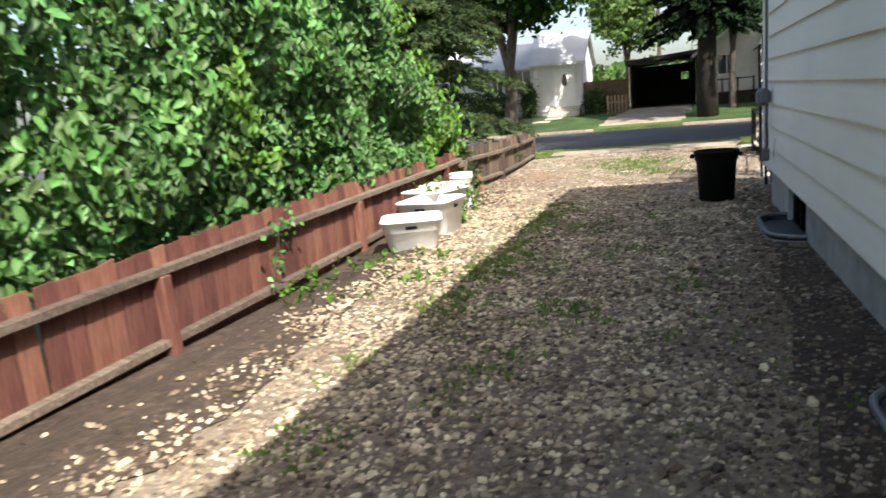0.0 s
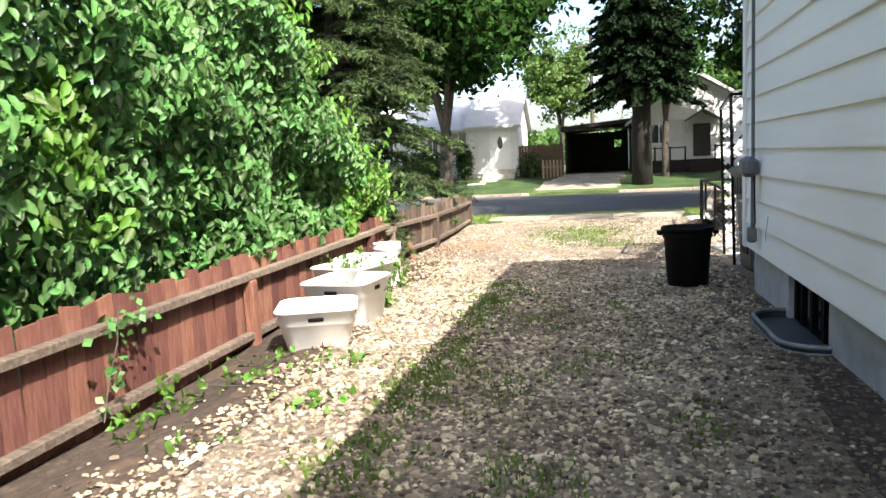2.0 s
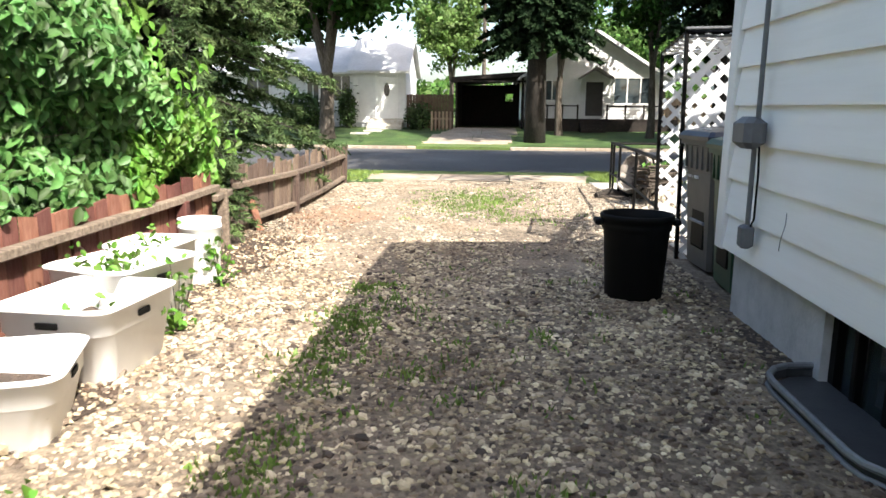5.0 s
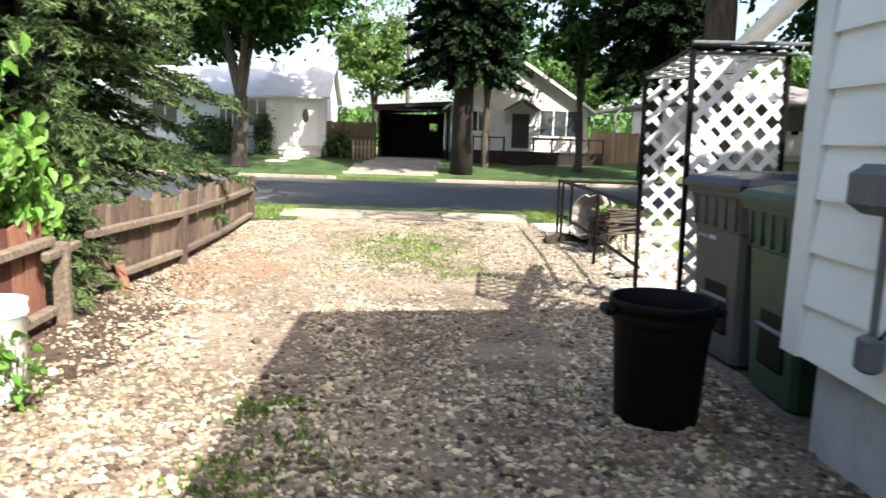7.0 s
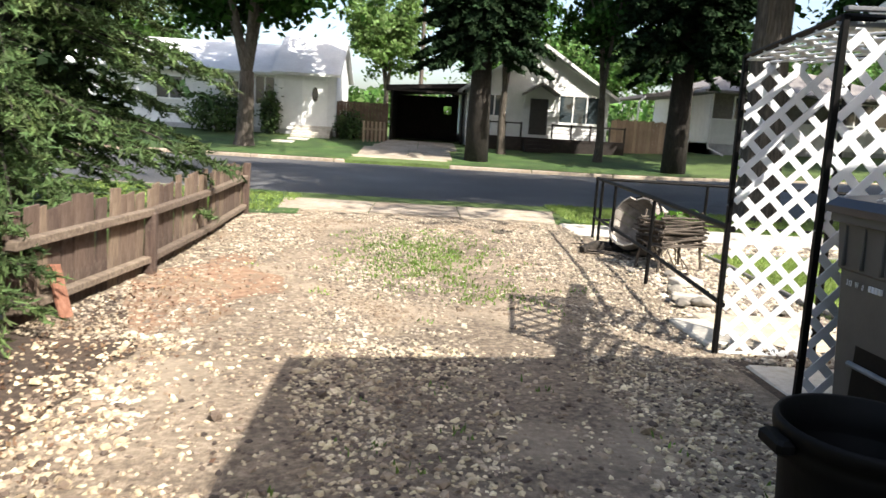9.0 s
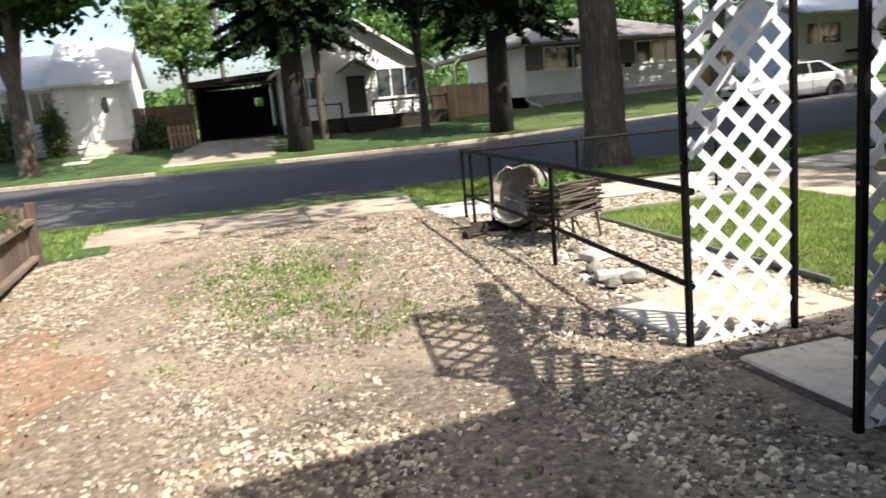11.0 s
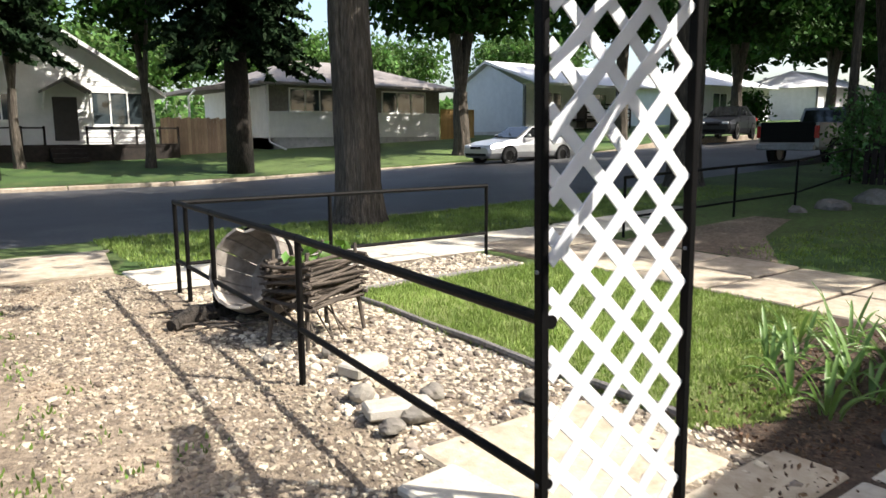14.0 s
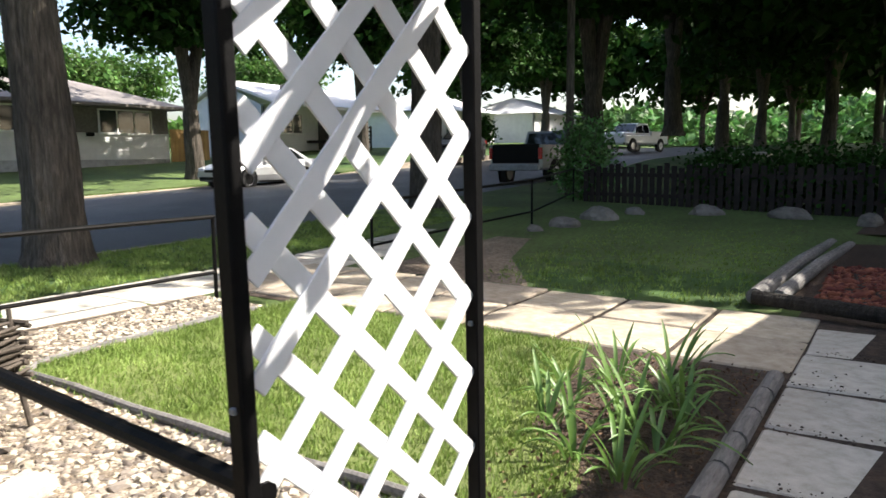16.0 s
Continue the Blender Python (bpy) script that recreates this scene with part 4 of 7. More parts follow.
        me.materials.append(M["print_white"])
        bpy.data.objects.remove(to)
        part("lid_print", me, "print_white", lid_ob, "white word moulded on the lid", m=pose(-0.295, 0.10, 1.094, 15, 0, -90))
    return ob


grey = wheeled_bin("grey wheeled refuse bin with a dark blue lid", (1.46, 11.09, -0.01), 3, "grey_bin", "lid_blue", True)
grey.scale = (1.04, 1.04, 1.05)
wheeled_bin("green wheeled refuse bin against the house front", (1.42, 10.31, 0.0), -3, "green_bin", "green_bin", False)


# ---- garden arch ----
FL, BL, FR, BR = Vector((1.24, 12.715, 0)), Vector((1.872, 12.675, 0)), Vector((1.18, 11.58, 0)), Vector((1.83, 11.61, 0))
arch = thing("garden_arch", "black steel garden arch with white lattice sides", "arch", tuple((FL + FR) / 2))
AO = (FL + FR) / 2


def slats(w, h, pitch=0.19, p1=0.0, p2=0.0):
    """The middle, length and tilt of the crossing slats that fill a w by h panel."""
    out = []
    for s in (-1, 1):
        ph = p1 if s > 0 else p2
        k = ph - pitch * math.ceil((ph + h) / pitch)
        while k < w + h:
            pts = []
            for x in (0, w):
                z = (x - k) if s > 0 else (k + 0.0 - x)
                if s < 0:
                    z = k - x
                if 0 <= z <= h:
                    pts.append((x, z))
            for z in (0, h):
                x = k + z if s > 0 else k - z
                if 0 < x < w:
                    pts.append((x, z))
            if len(pts) >= 2:
                a, b = max(((p, q) for p in pts for q in pts), key=lambda e: (e[0][0] - e[1][0]) ** 2 + (e[0][1] - e[1][1]) ** 2)
                L = math.hypot(a[0] - b[0], a[1] - b[1])
                if L > 0.07:
                    out.append(((a[0] + b[0]) / 2, (a[1] + b[1]) / 2, L, s))
            k += pitch
    return out


def lattice_panel(name, a, b, z0, z1, pitch, p1, p2):
    d = (b - a)
    w, ang = d.length - 0.05, math.degrees(math.atan2(d.y, d.x))
    p = part(name, Geo().box((0, -0.004, 0), (w, 0.004, 0.018)), "lattice", arch, "white diagonal lattice panel", m=Matrix.Translation(a - AO + d.normalized() * 0.025 + Vector((0, 0, z0))) @ pose(0, 0, 0, 0, 0, ang))
    for x, z, L, s in slats(w, z1 - z0, pitch, p1, p2):
        part("slat", Geo().chamfer((-L / 2, -0.003, -0.022), (L / 2, 0.003, 0.022), 0.0015), "lattice", p, m=pose(x, -0.003 * s, z, 0, -45 * s, 0))
    return p


lattice_panel("lattice", FL, BL, -0.03, 1.84, 0.175, 0.0485, 0.0395)
lattice_panel("lattice", FR, BR, -0.03, 1.88, 0.158, 0.069, 0.071)
TOPS = {"FL": 1.88, "BL": 1.88, "FR": 1.95, "BR": 1.95}
POSTS = {"FL": FL - AO, "BL": BL - AO, "FR": FR - AO, "BR": BR - AO}
d = FL - FR
slope = math.degrees(math.atan2(TOPS["FL"] - TOPS["FR"], d.length))
top = part("roof_lattice", Geo().box((0, -0.004, 0), (d.length, 0.004, 0.012)), "lattice", arch, "flat lattice roof panel", m=Matrix.Translation(FR - AO + Vector((0, 0, TOPS["FR"] - 0.03))) @ pose(0, 0, 0, 0, 0, math.degrees(math.atan2(d.y, d.x))) @ pose(0, 0, 0, 90, -slope, 0))
for x, z, L, s in slats(d.length, 0.70, 0.20, 0.04, 0.09):
    part("slat", Geo().chamfer((-L / 2, -0.005, -0.02), (L / 2, 0.005, 0.02), 0.002), "lattice", top, m=pose(x, 0.0055 * s, z, 0, -45 * s, 0))
for k, q in POSTS.items():
    part("post", Geo().chamfer((q.x - 0.016, q.y - 0.016, -0.12), (q.x + 0.016, q.y + 0.016, TOPS[k]), 0.003), "iron", arch)
for a, b in (("FL", "FR"), ("BL", "BR"), ("FL", "BL"), ("FR", "BR")):
    part("top_bar", Geo().tube([(POSTS[a].x, POSTS[a].y, TOPS[a] - 0.01), (POSTS[b].x, POSTS[b].y, TOPS[b] - 0.01)], 0.018, 4), "iron", arch)
for k, z in ((0.0, TOPS["FR"] + 0.012), (0.045, TOPS["FR"] - 0.05)):
    a, b = POSTS["FR"], POSTS["BR"]
    part("flat_bar", Geo().chamfer((a.x - 0.02, a.y - 0.045 + k, z), (b.x + 0.10, a.y - 0.005 + k, z + 0.02), 0.003), "box_grey", arch, "grey flat bar across the arch top")
for z in (0.3, 0.95):
    for p in (FL, BL, FR, BR):
        part("screw", Geo().chamfer((-0.022, -0.006, z - 0.006), (-0.014, 0.006, z + 0.006), 0.002), "galv", arch, m=Matrix.Translation(p - AO))
arch.matrix_basis = pose(AO.x, AO.y, 0, 0, -1.2, 0)


# ---- pipe railings ----
def railing(name, label, pts, top, low, posts):
    """Pipe railing along points on plan: posts at fractions, a top and a low rail."""
    o = Vector((*pts[0], 0))
    ob = thing(name, label, "railing", tuple(o))
    loc = [Vector((*p, 0)) - o for p in pts]
    for z, r in ((top, 0.021), (low, 0.017)):
        part("rail", Geo().tube([(p.x, p.y, z + climb(p.x + o.x) - climb(o.x)) for p in loc], r, 10), "iron", ob)
    for t in posts:
        i = min(int(t), len(loc) - 2)
        p = loc[i] + (loc[i + 1] - loc[i]) * (t - i)
        h = climb(p.x + o.x) - climb(o.x)
        part("post", Geo().tube([(p.x, p.y, h - 0.1), (p.x, p.y, h + top - 0.005)], 0.019, 10), "iron", ob)
        part("ball", Geo().lathe([(0, -0.024), (0.018, -0.016), (0.024, 0), (0.018, 0.016), (0, 0.024)], 10), "iron", ob, m=pose(p.x, p.y, h + top, 0, 0, 0))
    return ob


railing("pipe_railing", "black pipe railing between arch and pavement", [(1.25, 12.70), (1.41, 14.76), (1.52, 17.42)], 0.80, 0.30, (1.0, 1.6, 1.87, 2.0))
railing("pipe_railing", "black pipe railing along the pavement", [(1.55, 17.44), (4.88, 17.36)], 0.79, 0.26, (0.425, 1.0))
railing("pipe_railing", "black pipe railing of the neighbouring yard", [(7.2, 17.33), (9.7, 17.3), (11.4, 17.25), (15.4, 18.2)], 0.79, 0.26, (0.0, 1.0, 2.0, 3.0))


# ---- pebbles ----
ICO = bmesh.new()
bmesh.ops.create_icosphere(ICO, subdivisions=1, radius=1)
OCT_V = np.array([(1, 0, 0), (-1, 0, 0), (0, 1, 0), (0, -1, 0), (0.5, 0.5, 0.8), (-0.5, 0.5, 0.7), (-0.4, -0.6, 0.8), (0.6, -0.4, 0.75)])
OCT_F = np.array([(0, 2, 4), (2, 1, 5), (1, 3, 6), (3, 0, 7), (4, 2, 5), (5, 1, 6), (6, 3, 7), (7, 0, 4), (4, 5, 6), (4, 6, 7)])
ICO_V = np.array([v.co[:] for v in ICO.verts])
ICO_F = np.array([[v.index for v in f.verts] for f in ICO.faces])
ICO.free()


def inside(xy, poly):
    x, y = xy[:, 0], xy[:, 1]
    ok = np.zeros(len(xy), bool)
    for (x0, y0), (x1, y1) in zip(poly, poly[1:] + poly[:1]):
        ok ^= ((y0 > y) != (y1 > y)) & (x < (x1 - x0) * (y - y0) / (y1 - y0 + 1e-12) + x0)
    return ok


def pebbles(name, xy, size, material, label, sink=0.35, V=ICO_V, F=ICO_F):
    """Many loose stones of uneven shape in one mesh."""
    d = np.minimum(np.abs(xy[:, 1] - 7.95) - 0.56, np.abs(xy[:, 1] - 3.885) - 0.51)
    in_well = (d < 0) & (xy[:, 0] > 0.76 + np.clip(0.22 + d, 0, 0.22) ** 2 / 0.22)
    xy = xy[~in_well]
    n = len(xy)
    s = size * NPR.lognormal(0, 0.30, n)
    sc = np.stack([s * NPR.uniform(0.8, 1.5, n), s * NPR.uniform(0.7, 1.1, n), s * NPR.uniform(0.5, 0.9, n)], 1)
    k = len(V)
    v = V[None] * (1 + NPR.uniform(-0.22, 0.22, (n, k, 1))) * sc[:, None]
    a, b = NPR.uniform(0, 2 * np.pi, n), NPR.normal(0, 0.25, n)
    ca, sa, cb, sb = np.cos(a)[:, None], np.sin(a)[:, None], np.cos(b)[:, None], np.sin(b)[:, None]
    x, y, z = v[..., 0], v[..., 1], v[..., 2]
    x, z = x * cb - z * sb, x * sb + z * cb
    x, y = x * ca - y * sa, x * sa + y * ca
    zz = np.array([gz(px, py) for px, py in xy]) + 0.012 * inside(xy, EARTH)
    v = np.stack([x + xy[:, :1], y + xy[:, 1:], z + (zz + sc[:, 2] * (1 - sink) * 0.7)[:, None]], -1)
    f = (F[None] + k * np.arange(n)[:, None, None]).reshape(-1, 3)
    me = bpy.data.meshes.new(name)
    me.vertices.add(n * k)
    me.vertices.foreach_set("co", v.astype(np.float32).ravel())
    me.loops.add(f.size)
    me.loops.foreach_set("vertex_index", f.astype(np.int32).ravel())
    me.polygons.add(len(f))
    me.polygons.foreach_set("loop_start", (np.arange(len(f)) * 3).astype(np.int32))
    me.polygons.foreach_set("use_smooth", np.full(len(f), k == 12))
    me.materials.append(M[material])
    me.update(calc_edges=True)
    return tagged(new(name, me), label, "gravel", kind="stuff")


def spots(n, x0, x1, y0, y1, freq=0.9, keep=0.0, seed=0.0):
    """Random places, thinned in patches."""
    p = np.stack([NPR.uniform(x0, x1, n), NPR.uniform(y0, y1, n)], 1)
    w = np.array([noise.noise((a * freq, b * freq, seed)) for a, b in p])
    return p[w * 0.5 + 0.5 + keep > NPR.uniform(0, 1, n)]


p = spots(104000, -2.9, 1.1, 1.2, 12.5, 1.3, 0.30)
lump2 = np.array([noise.noise((a * 1.7, b * 1.7, 12.0)) for a, b in p])
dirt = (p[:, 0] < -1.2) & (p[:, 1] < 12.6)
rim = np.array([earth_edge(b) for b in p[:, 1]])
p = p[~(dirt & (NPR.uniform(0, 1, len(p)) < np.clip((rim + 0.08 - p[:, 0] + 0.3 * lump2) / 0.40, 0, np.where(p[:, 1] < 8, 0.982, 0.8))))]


def worn(p):
    """Thins the pebbles along the two wheel tracks, where sand shows."""
    w = np.array([noise.noise((a * 2.2, b * 0.8, 31.0)) for a, b in p])
    track = np.minimum(np.abs(p[:, 0] + 1.75 + 0.15 * np.sin(p[:, 1])), np.abs(p[:, 0] + 0.1 + 0.12 * np.sin(p[:, 1] * 0.9))) < 0.34 + 0.3 * w
    return p[~(track & (p[:, 1] > 10.6) & (p[:, 1] < 17.6) & (NPR.uniform(0, 1, len(p)) < 0.8))]


p = worn(p)
p = p[inside(p, DRIVE)]
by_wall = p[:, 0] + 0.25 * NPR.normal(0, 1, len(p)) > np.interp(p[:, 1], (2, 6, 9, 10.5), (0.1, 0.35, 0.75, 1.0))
pebbles("pebbles", p[~by_wall], 0.0120, "stone", "tan and grey pebbles strewn over the drive", V=OCT_V, F=OCT_F)
pebbles("pebbles", p[by_wall], 0.0112, "stone_dirty_dim", "brown dirty pebbles along the house wall, darkened for its shade", V=OCT_V, F=OCT_F)
p = spots(80000, -3.4, 1.4, 12.3, 18.7, 0.9, 0.15, 4.0)
p = worn(p)
pebbles("pebbles", p[inside(p, DRIVE)], 0.0115, "stone_dusty", "tan pebbles trodden into the sunny drive", V=OCT_V, F=OCT_F)
p = spots(46000, 1.3, 4.9, 12.5, 17.5, 0.9, 0.5, 9.0)
p = p[inside(p, BED)]
pebbles("pebbles", p[::6], 0.0165, "stone_grey", "pale rounded river pebbles of the garden bed")
pebbles("pebbles", p[np.arange(len(p)) % 6 > 0], 0.0155, "stone_grey", "small broken river pebbles of the garden bed", V=OCT_V, F=OCT_F)


p = np.concatenate([np.stack([x + NPR.normal(0, 0.05, 90), NPR.uniform(11.72, 12.45, 90)], 1) for x in XS[1:6]] + [np.stack([NPR.uniform(2.0, 7.0, 300), 11.69 + NPR.normal(0, 0.03, 300)], 1), np.stack([NPR.uniform(2.0, 5.2, 260), 12.47 + NPR.normal(0, 0.04, 260)], 1), np.stack([NPR.normal(5.4, 0.3, 40), NPR.normal(12.3, 0.12, 40)], 1)])
ob = pebbles("soil_crumbs", p[::2], 0.006, "earth", "dark soil crumbs spilt along the slab joints", sink=-1.9, V=OCT_V, F=OCT_F)
ob.location.z = 0.022


# ---- grass and weeds ----
def tufts(name, xy, h, material, label, spread=0.03, per=5, width=0.0035, category="grass"):
    c = np.repeat(xy, per, 0) + NPR.normal(0, spread, (len(xy) * per, 2))
    n = len(c)
    hh = h * NPR.uniform(0.5, 1.3, (n, 1))
    u = NPR.normal(0, 0.35, (n, 3))
    u[:, 2] = 1
    u /= np.linalg.norm(u, axis=1, keepdims=True)
    v = np.cross(u, unit(n))
    v /= np.linalg.norm(v, axis=1, keepdims=True)
    z = np.array([gz(a, b) for a, b in c])[:, None]
    centre = np.concatenate([c, z], 1) + u * hh * 0.5
    me = quads(name, centre, u * hh * 0.55, v * width * NPR.uniform(0.7, 1.5, (n, 1)), material)
    return tagged(new(name, me), label, category, kind="stuff")


p = spots(13500, 2.6, 5.2, 12.9, 16.6, 1.5, 0.35)
p = p[inside(p, LAWN)]
tufts("grass_blades", p, 0.055, "blade", "uneven blades of the front lawn")
p = np.concatenate([spots(14000, 1.6, 14, 18.95, 21.7, 1.2, 0.3), spots(2600, -8, -2.9, 18.3, 21.2, 1.2, 0.3)])
tufts("grass_blades", p, 0.07, "blade", "mown grass blades of the boulevard strip", width=0.006)
p = spots(3800, 7, 13.0, 13.1, 15.9, 1.2, -0.1)
tufts("grass_blades", p, 0.06, "blade", "thin grass blades in the shaded yard", width=0.005)
c = np.stack([NPR.normal(-1.28, 0.13, 480), NPR.uniform(2.5, 10.2, 480)], 1)
w = np.array([noise.noise((a * 2.0, b * 1.9, 2.0)) for a, b in c])
tufts("weeds", c[w > 0.02], 0.036, "moss", "low green weeds along the wheel track", 0.05, 10, 0.009, "weeds")
c = np.concatenate([np.stack([NPR.normal(-0.75, 0.40, 420), NPR.normal(15.5, 0.8, 420)], 1), np.stack([NPR.normal(-0.1, 0.3, 40), NPR.normal(14.0, 0.3, 40)], 1), np.stack([NPR.uniform(-1.2, 0.9, 60), NPR.uniform(3, 12, 60)], 1)] + [np.stack([NPR.normal(a, 0.13, k), NPR.normal(b, 0.2, k)], 1) for a, b, k in ((-0.75, 4.3, 22), (-0.55, 5.4, 30), (-0.85, 6.6, 26), (-0.3, 7.2, 16), (-0.7, 8.4, 22), (-1.0, 9.6, 20), (-0.2, 9.0, 12), (0.2, 6.0, 10))])
tufts("weeds", c, 0.04, "moss", "patch of short weeds in the gravel", 0.05, 9, 0.006, "weeds")


def weed_clump(at, n, h, r, size=0.03):
    c = np.stack([NPR.normal(0, r, n), NPR.normal(0, r, n), np.abs(NPR.normal(h * 0.5, h * 0.3, n))], 1)
    ob = thing("weed", "small leafy weed at the foot of the fence", "weed", at, group="weeds by the fence")
    part("leaves", leaves("leaves", c, size, "leaf_lime", 0.6, ovate=True), "leaf_lime", ob)
    g = Geo()
    for k in range(0, n, 6):
        g.tube([(0, 0, 0), tuple(c[k] * 0.6), tuple(c[k])], 0.003, 4, False)
    tagged(part("stem", g, "twig", ob), kind="stuff")


for x, y, n, h, r in ((-2.6, 5.9, 34, 0.18, 0.08), (-2.68, 6.35, 44, 0.22, 0.09), (-2.35, 6.6, 26, 0.12, 0.12), (-2.45, 7.1, 22, 0.10, 0.12), (-2.05, 5.6, 14, 0.06, 0.1), (-2.19, 8.92, 70, 0.36, 0.05), (-2.38, 10.02, 55, 0.34, 0.05), (-1.9, 7.0, 24, 0.08, 0.1), (-1.7, 6.2, 24, 0.08, 0.1)):
    weed_clump((x, y, gz(x, y)), n, h, r)
weed_clump((-2.56, 9.00, 0.27), 90, 0.22, 0.12)
weed_clump((-2.33, 8.34, 0.25), 20, 0.08, 0.12)
weed_clump((-2.66, 9.62, 0.28), 60, 0.2, 0.09)

# ---- hedge ----
hedge = thing("hedge", "tall dense green leafy hedge growing over the board fence", "hedge", (-4.3, 5.5, 0))


def hedge_top(y):
    return np.interp(y, (-6, 2, 6.5, 8.1, 10.0, 10.6, 11.0, 11.4, 11.9, 12.2), (4.4, 4.3, 4.0, 3.3, 2.45, 1.65, 1.38, 1.22, 1.06, 0.6))


n = 80000
y = NPR.uniform(-3.5, 12.1, n)
t = NPR.uniform(0, 1, n) ** 0.85
zt = hedge_top(y)
z = 0.45 + (zt - 0.45) * t
lump = np.array([noise.noise((a * 0.9, b * 1.1, 3.0)) + 0.5 * noise.noise((a * 2.3, b * 2.3, 7.0)) for a, b in zip(y, z)])
bulge = 0.35 * np.sin(np.clip(t, 0, 1) * math.pi) ** 0.7 + 0.42 * lump - 0.8 * np.clip(t - 0.8, 0, 1) * 2
depth = np.abs(NPR.normal(0, 0.22, n)) * (1 + 0.6 * NPR.uniform(0, 1, n))
end = np.clip((12.2 - y) / 0.8, 0.25, 1)
x = -3.28 + bulge * end - depth
out = np.stack([np.full(n, 1.0), np.full(n, -0.5), np.full(n, 0.5)], 1)
c = np.stack([x + 4.3, y - 5.5, z], 1)
# bare gaps where twigs show
gap = np.array([noise.noise((a * 1.6, b * 1.6, 21.0)) for a, b in zip(y, z)])
keep = (gap > -0.33) | (NPR.uniform(0, 1, n) < 0.25)
young = np.array([noise.noise((a * 0.7, b * 0.9, 40.0)) for a, b in zip(y, z)]) + 0.9 * (y > 10.6) + 0.35 * (z < 1.1) > 0.5
shoot = np.repeat(np.stack([NPR.normal(1.2, 0.2, 70), yy := NPR.uniform(3.3, 6.0, 70), hedge_top(yy + 5.5) + NPR.normal(-0.24, 0.08, 70)], 1), 9, 0) + NPR.normal(0, 0.055, (630, 3)) + np.tile(np.linspace(0, 1, 9)[:, None] * np.array([[0.04, 0.05, 0.14]]), (70, 1))
part("leaves", leaves("leaves", c[keep & ~young], 0.050, "leaf", 0.54, out[keep & ~young], droop=0.7, ovate=True), "leaf", hedge)
part("young_leaves", leaves("young_leaves", np.concatenate([c[keep & young], shoot]), 0.048, "leaf_lime", 0.54, np.array([[1.0, -0.5, 0.5]]), droop=0.7, ovate=True), "leaf_lime", hedge, "bright lime young leaves")
n = 9000
y = NPR.uniform(-3.5, 12.0, n)
z = 0.2 + (hedge_top(y) - 0.3) * NPR.uniform(0, 1, n)
c = np.stack([NPR.uniform(-5.2, -3.75, n) + 4.3, y - 5.5, z], 1)
part("inner_leaves", leaves("inner_leaves", c, 0.10, "leaf", 0.7), "leaf", hedge, "dark shaded inner leaves")
g = Geo()
for k in range(150):
    y0 = RND.uniform(-3, 11.8)
    h = float(hedge_top(y0))
    x0, lean = RND.uniform(-0.1, 0.75), RND.uniform(-0.3, 0.3)
    g.tube([(x0, y0 - 5.5, 0), (x0 + lean * 0.3 + 0.1, y0 - 5.5 + lean * 0.4, h * 0.4), (x0 + lean * 0.5 + 0.2, y0 - 5.5 + lean, h * 0.85)], [0.014, 0.010, 0.004], 5, False)
for k in range(60):
    y0, z0 = RND.uniform(8.6, 10.4), RND.uniform(0.7, 1.3)
    g.tube([(0.9, y0 - 5.5, z0), (1.05, y0 - 5.4 + RND.uniform(-0.2, 0.2), z0 + RND.uniform(0.1, 0.3)), (1.1, y0 - 5.3 + RND.uniform(-0.3, 0.3), z0 + RND.uniform(0.1, 0.5))], [0.007, 0.005, 0.002], 4, False)
tagged(part("woody_core", g, "twig", hedge, "thin woody stems"), kind="stuff")
vine = thing("climbing_vine", "green vine trailing over the fence boards", "vine", (-2.9, 6.25, 0.0))
c = np.concatenate([np.stack([NPR.normal(0.03, 0.02, 34), NPR.normal(0, 0.05, 34) - 0.2 * (s := NPR.uniform(0, 1, 34)), 0.55 - 0.55 * s], 1), np.stack([NPR.normal(0.05, 0.03, 30), NPR.normal(0.0, 0.14, 30), NPR.normal(0.5, 0.05, 30)], 1)])
part("leaves", leaves("leaves", c, 0.028, "leaf", 0.75, np.array([[1.2, -0.3, 0]])), "leaf", vine)
part("stem", Geo().tube([(0.02, 0, 0.6), (0.03, -0.05, 0.4), (0.03, -0.15, 0.2), (0.02, -0.2, 0.0)], 0.004, 5), "twig", vine)


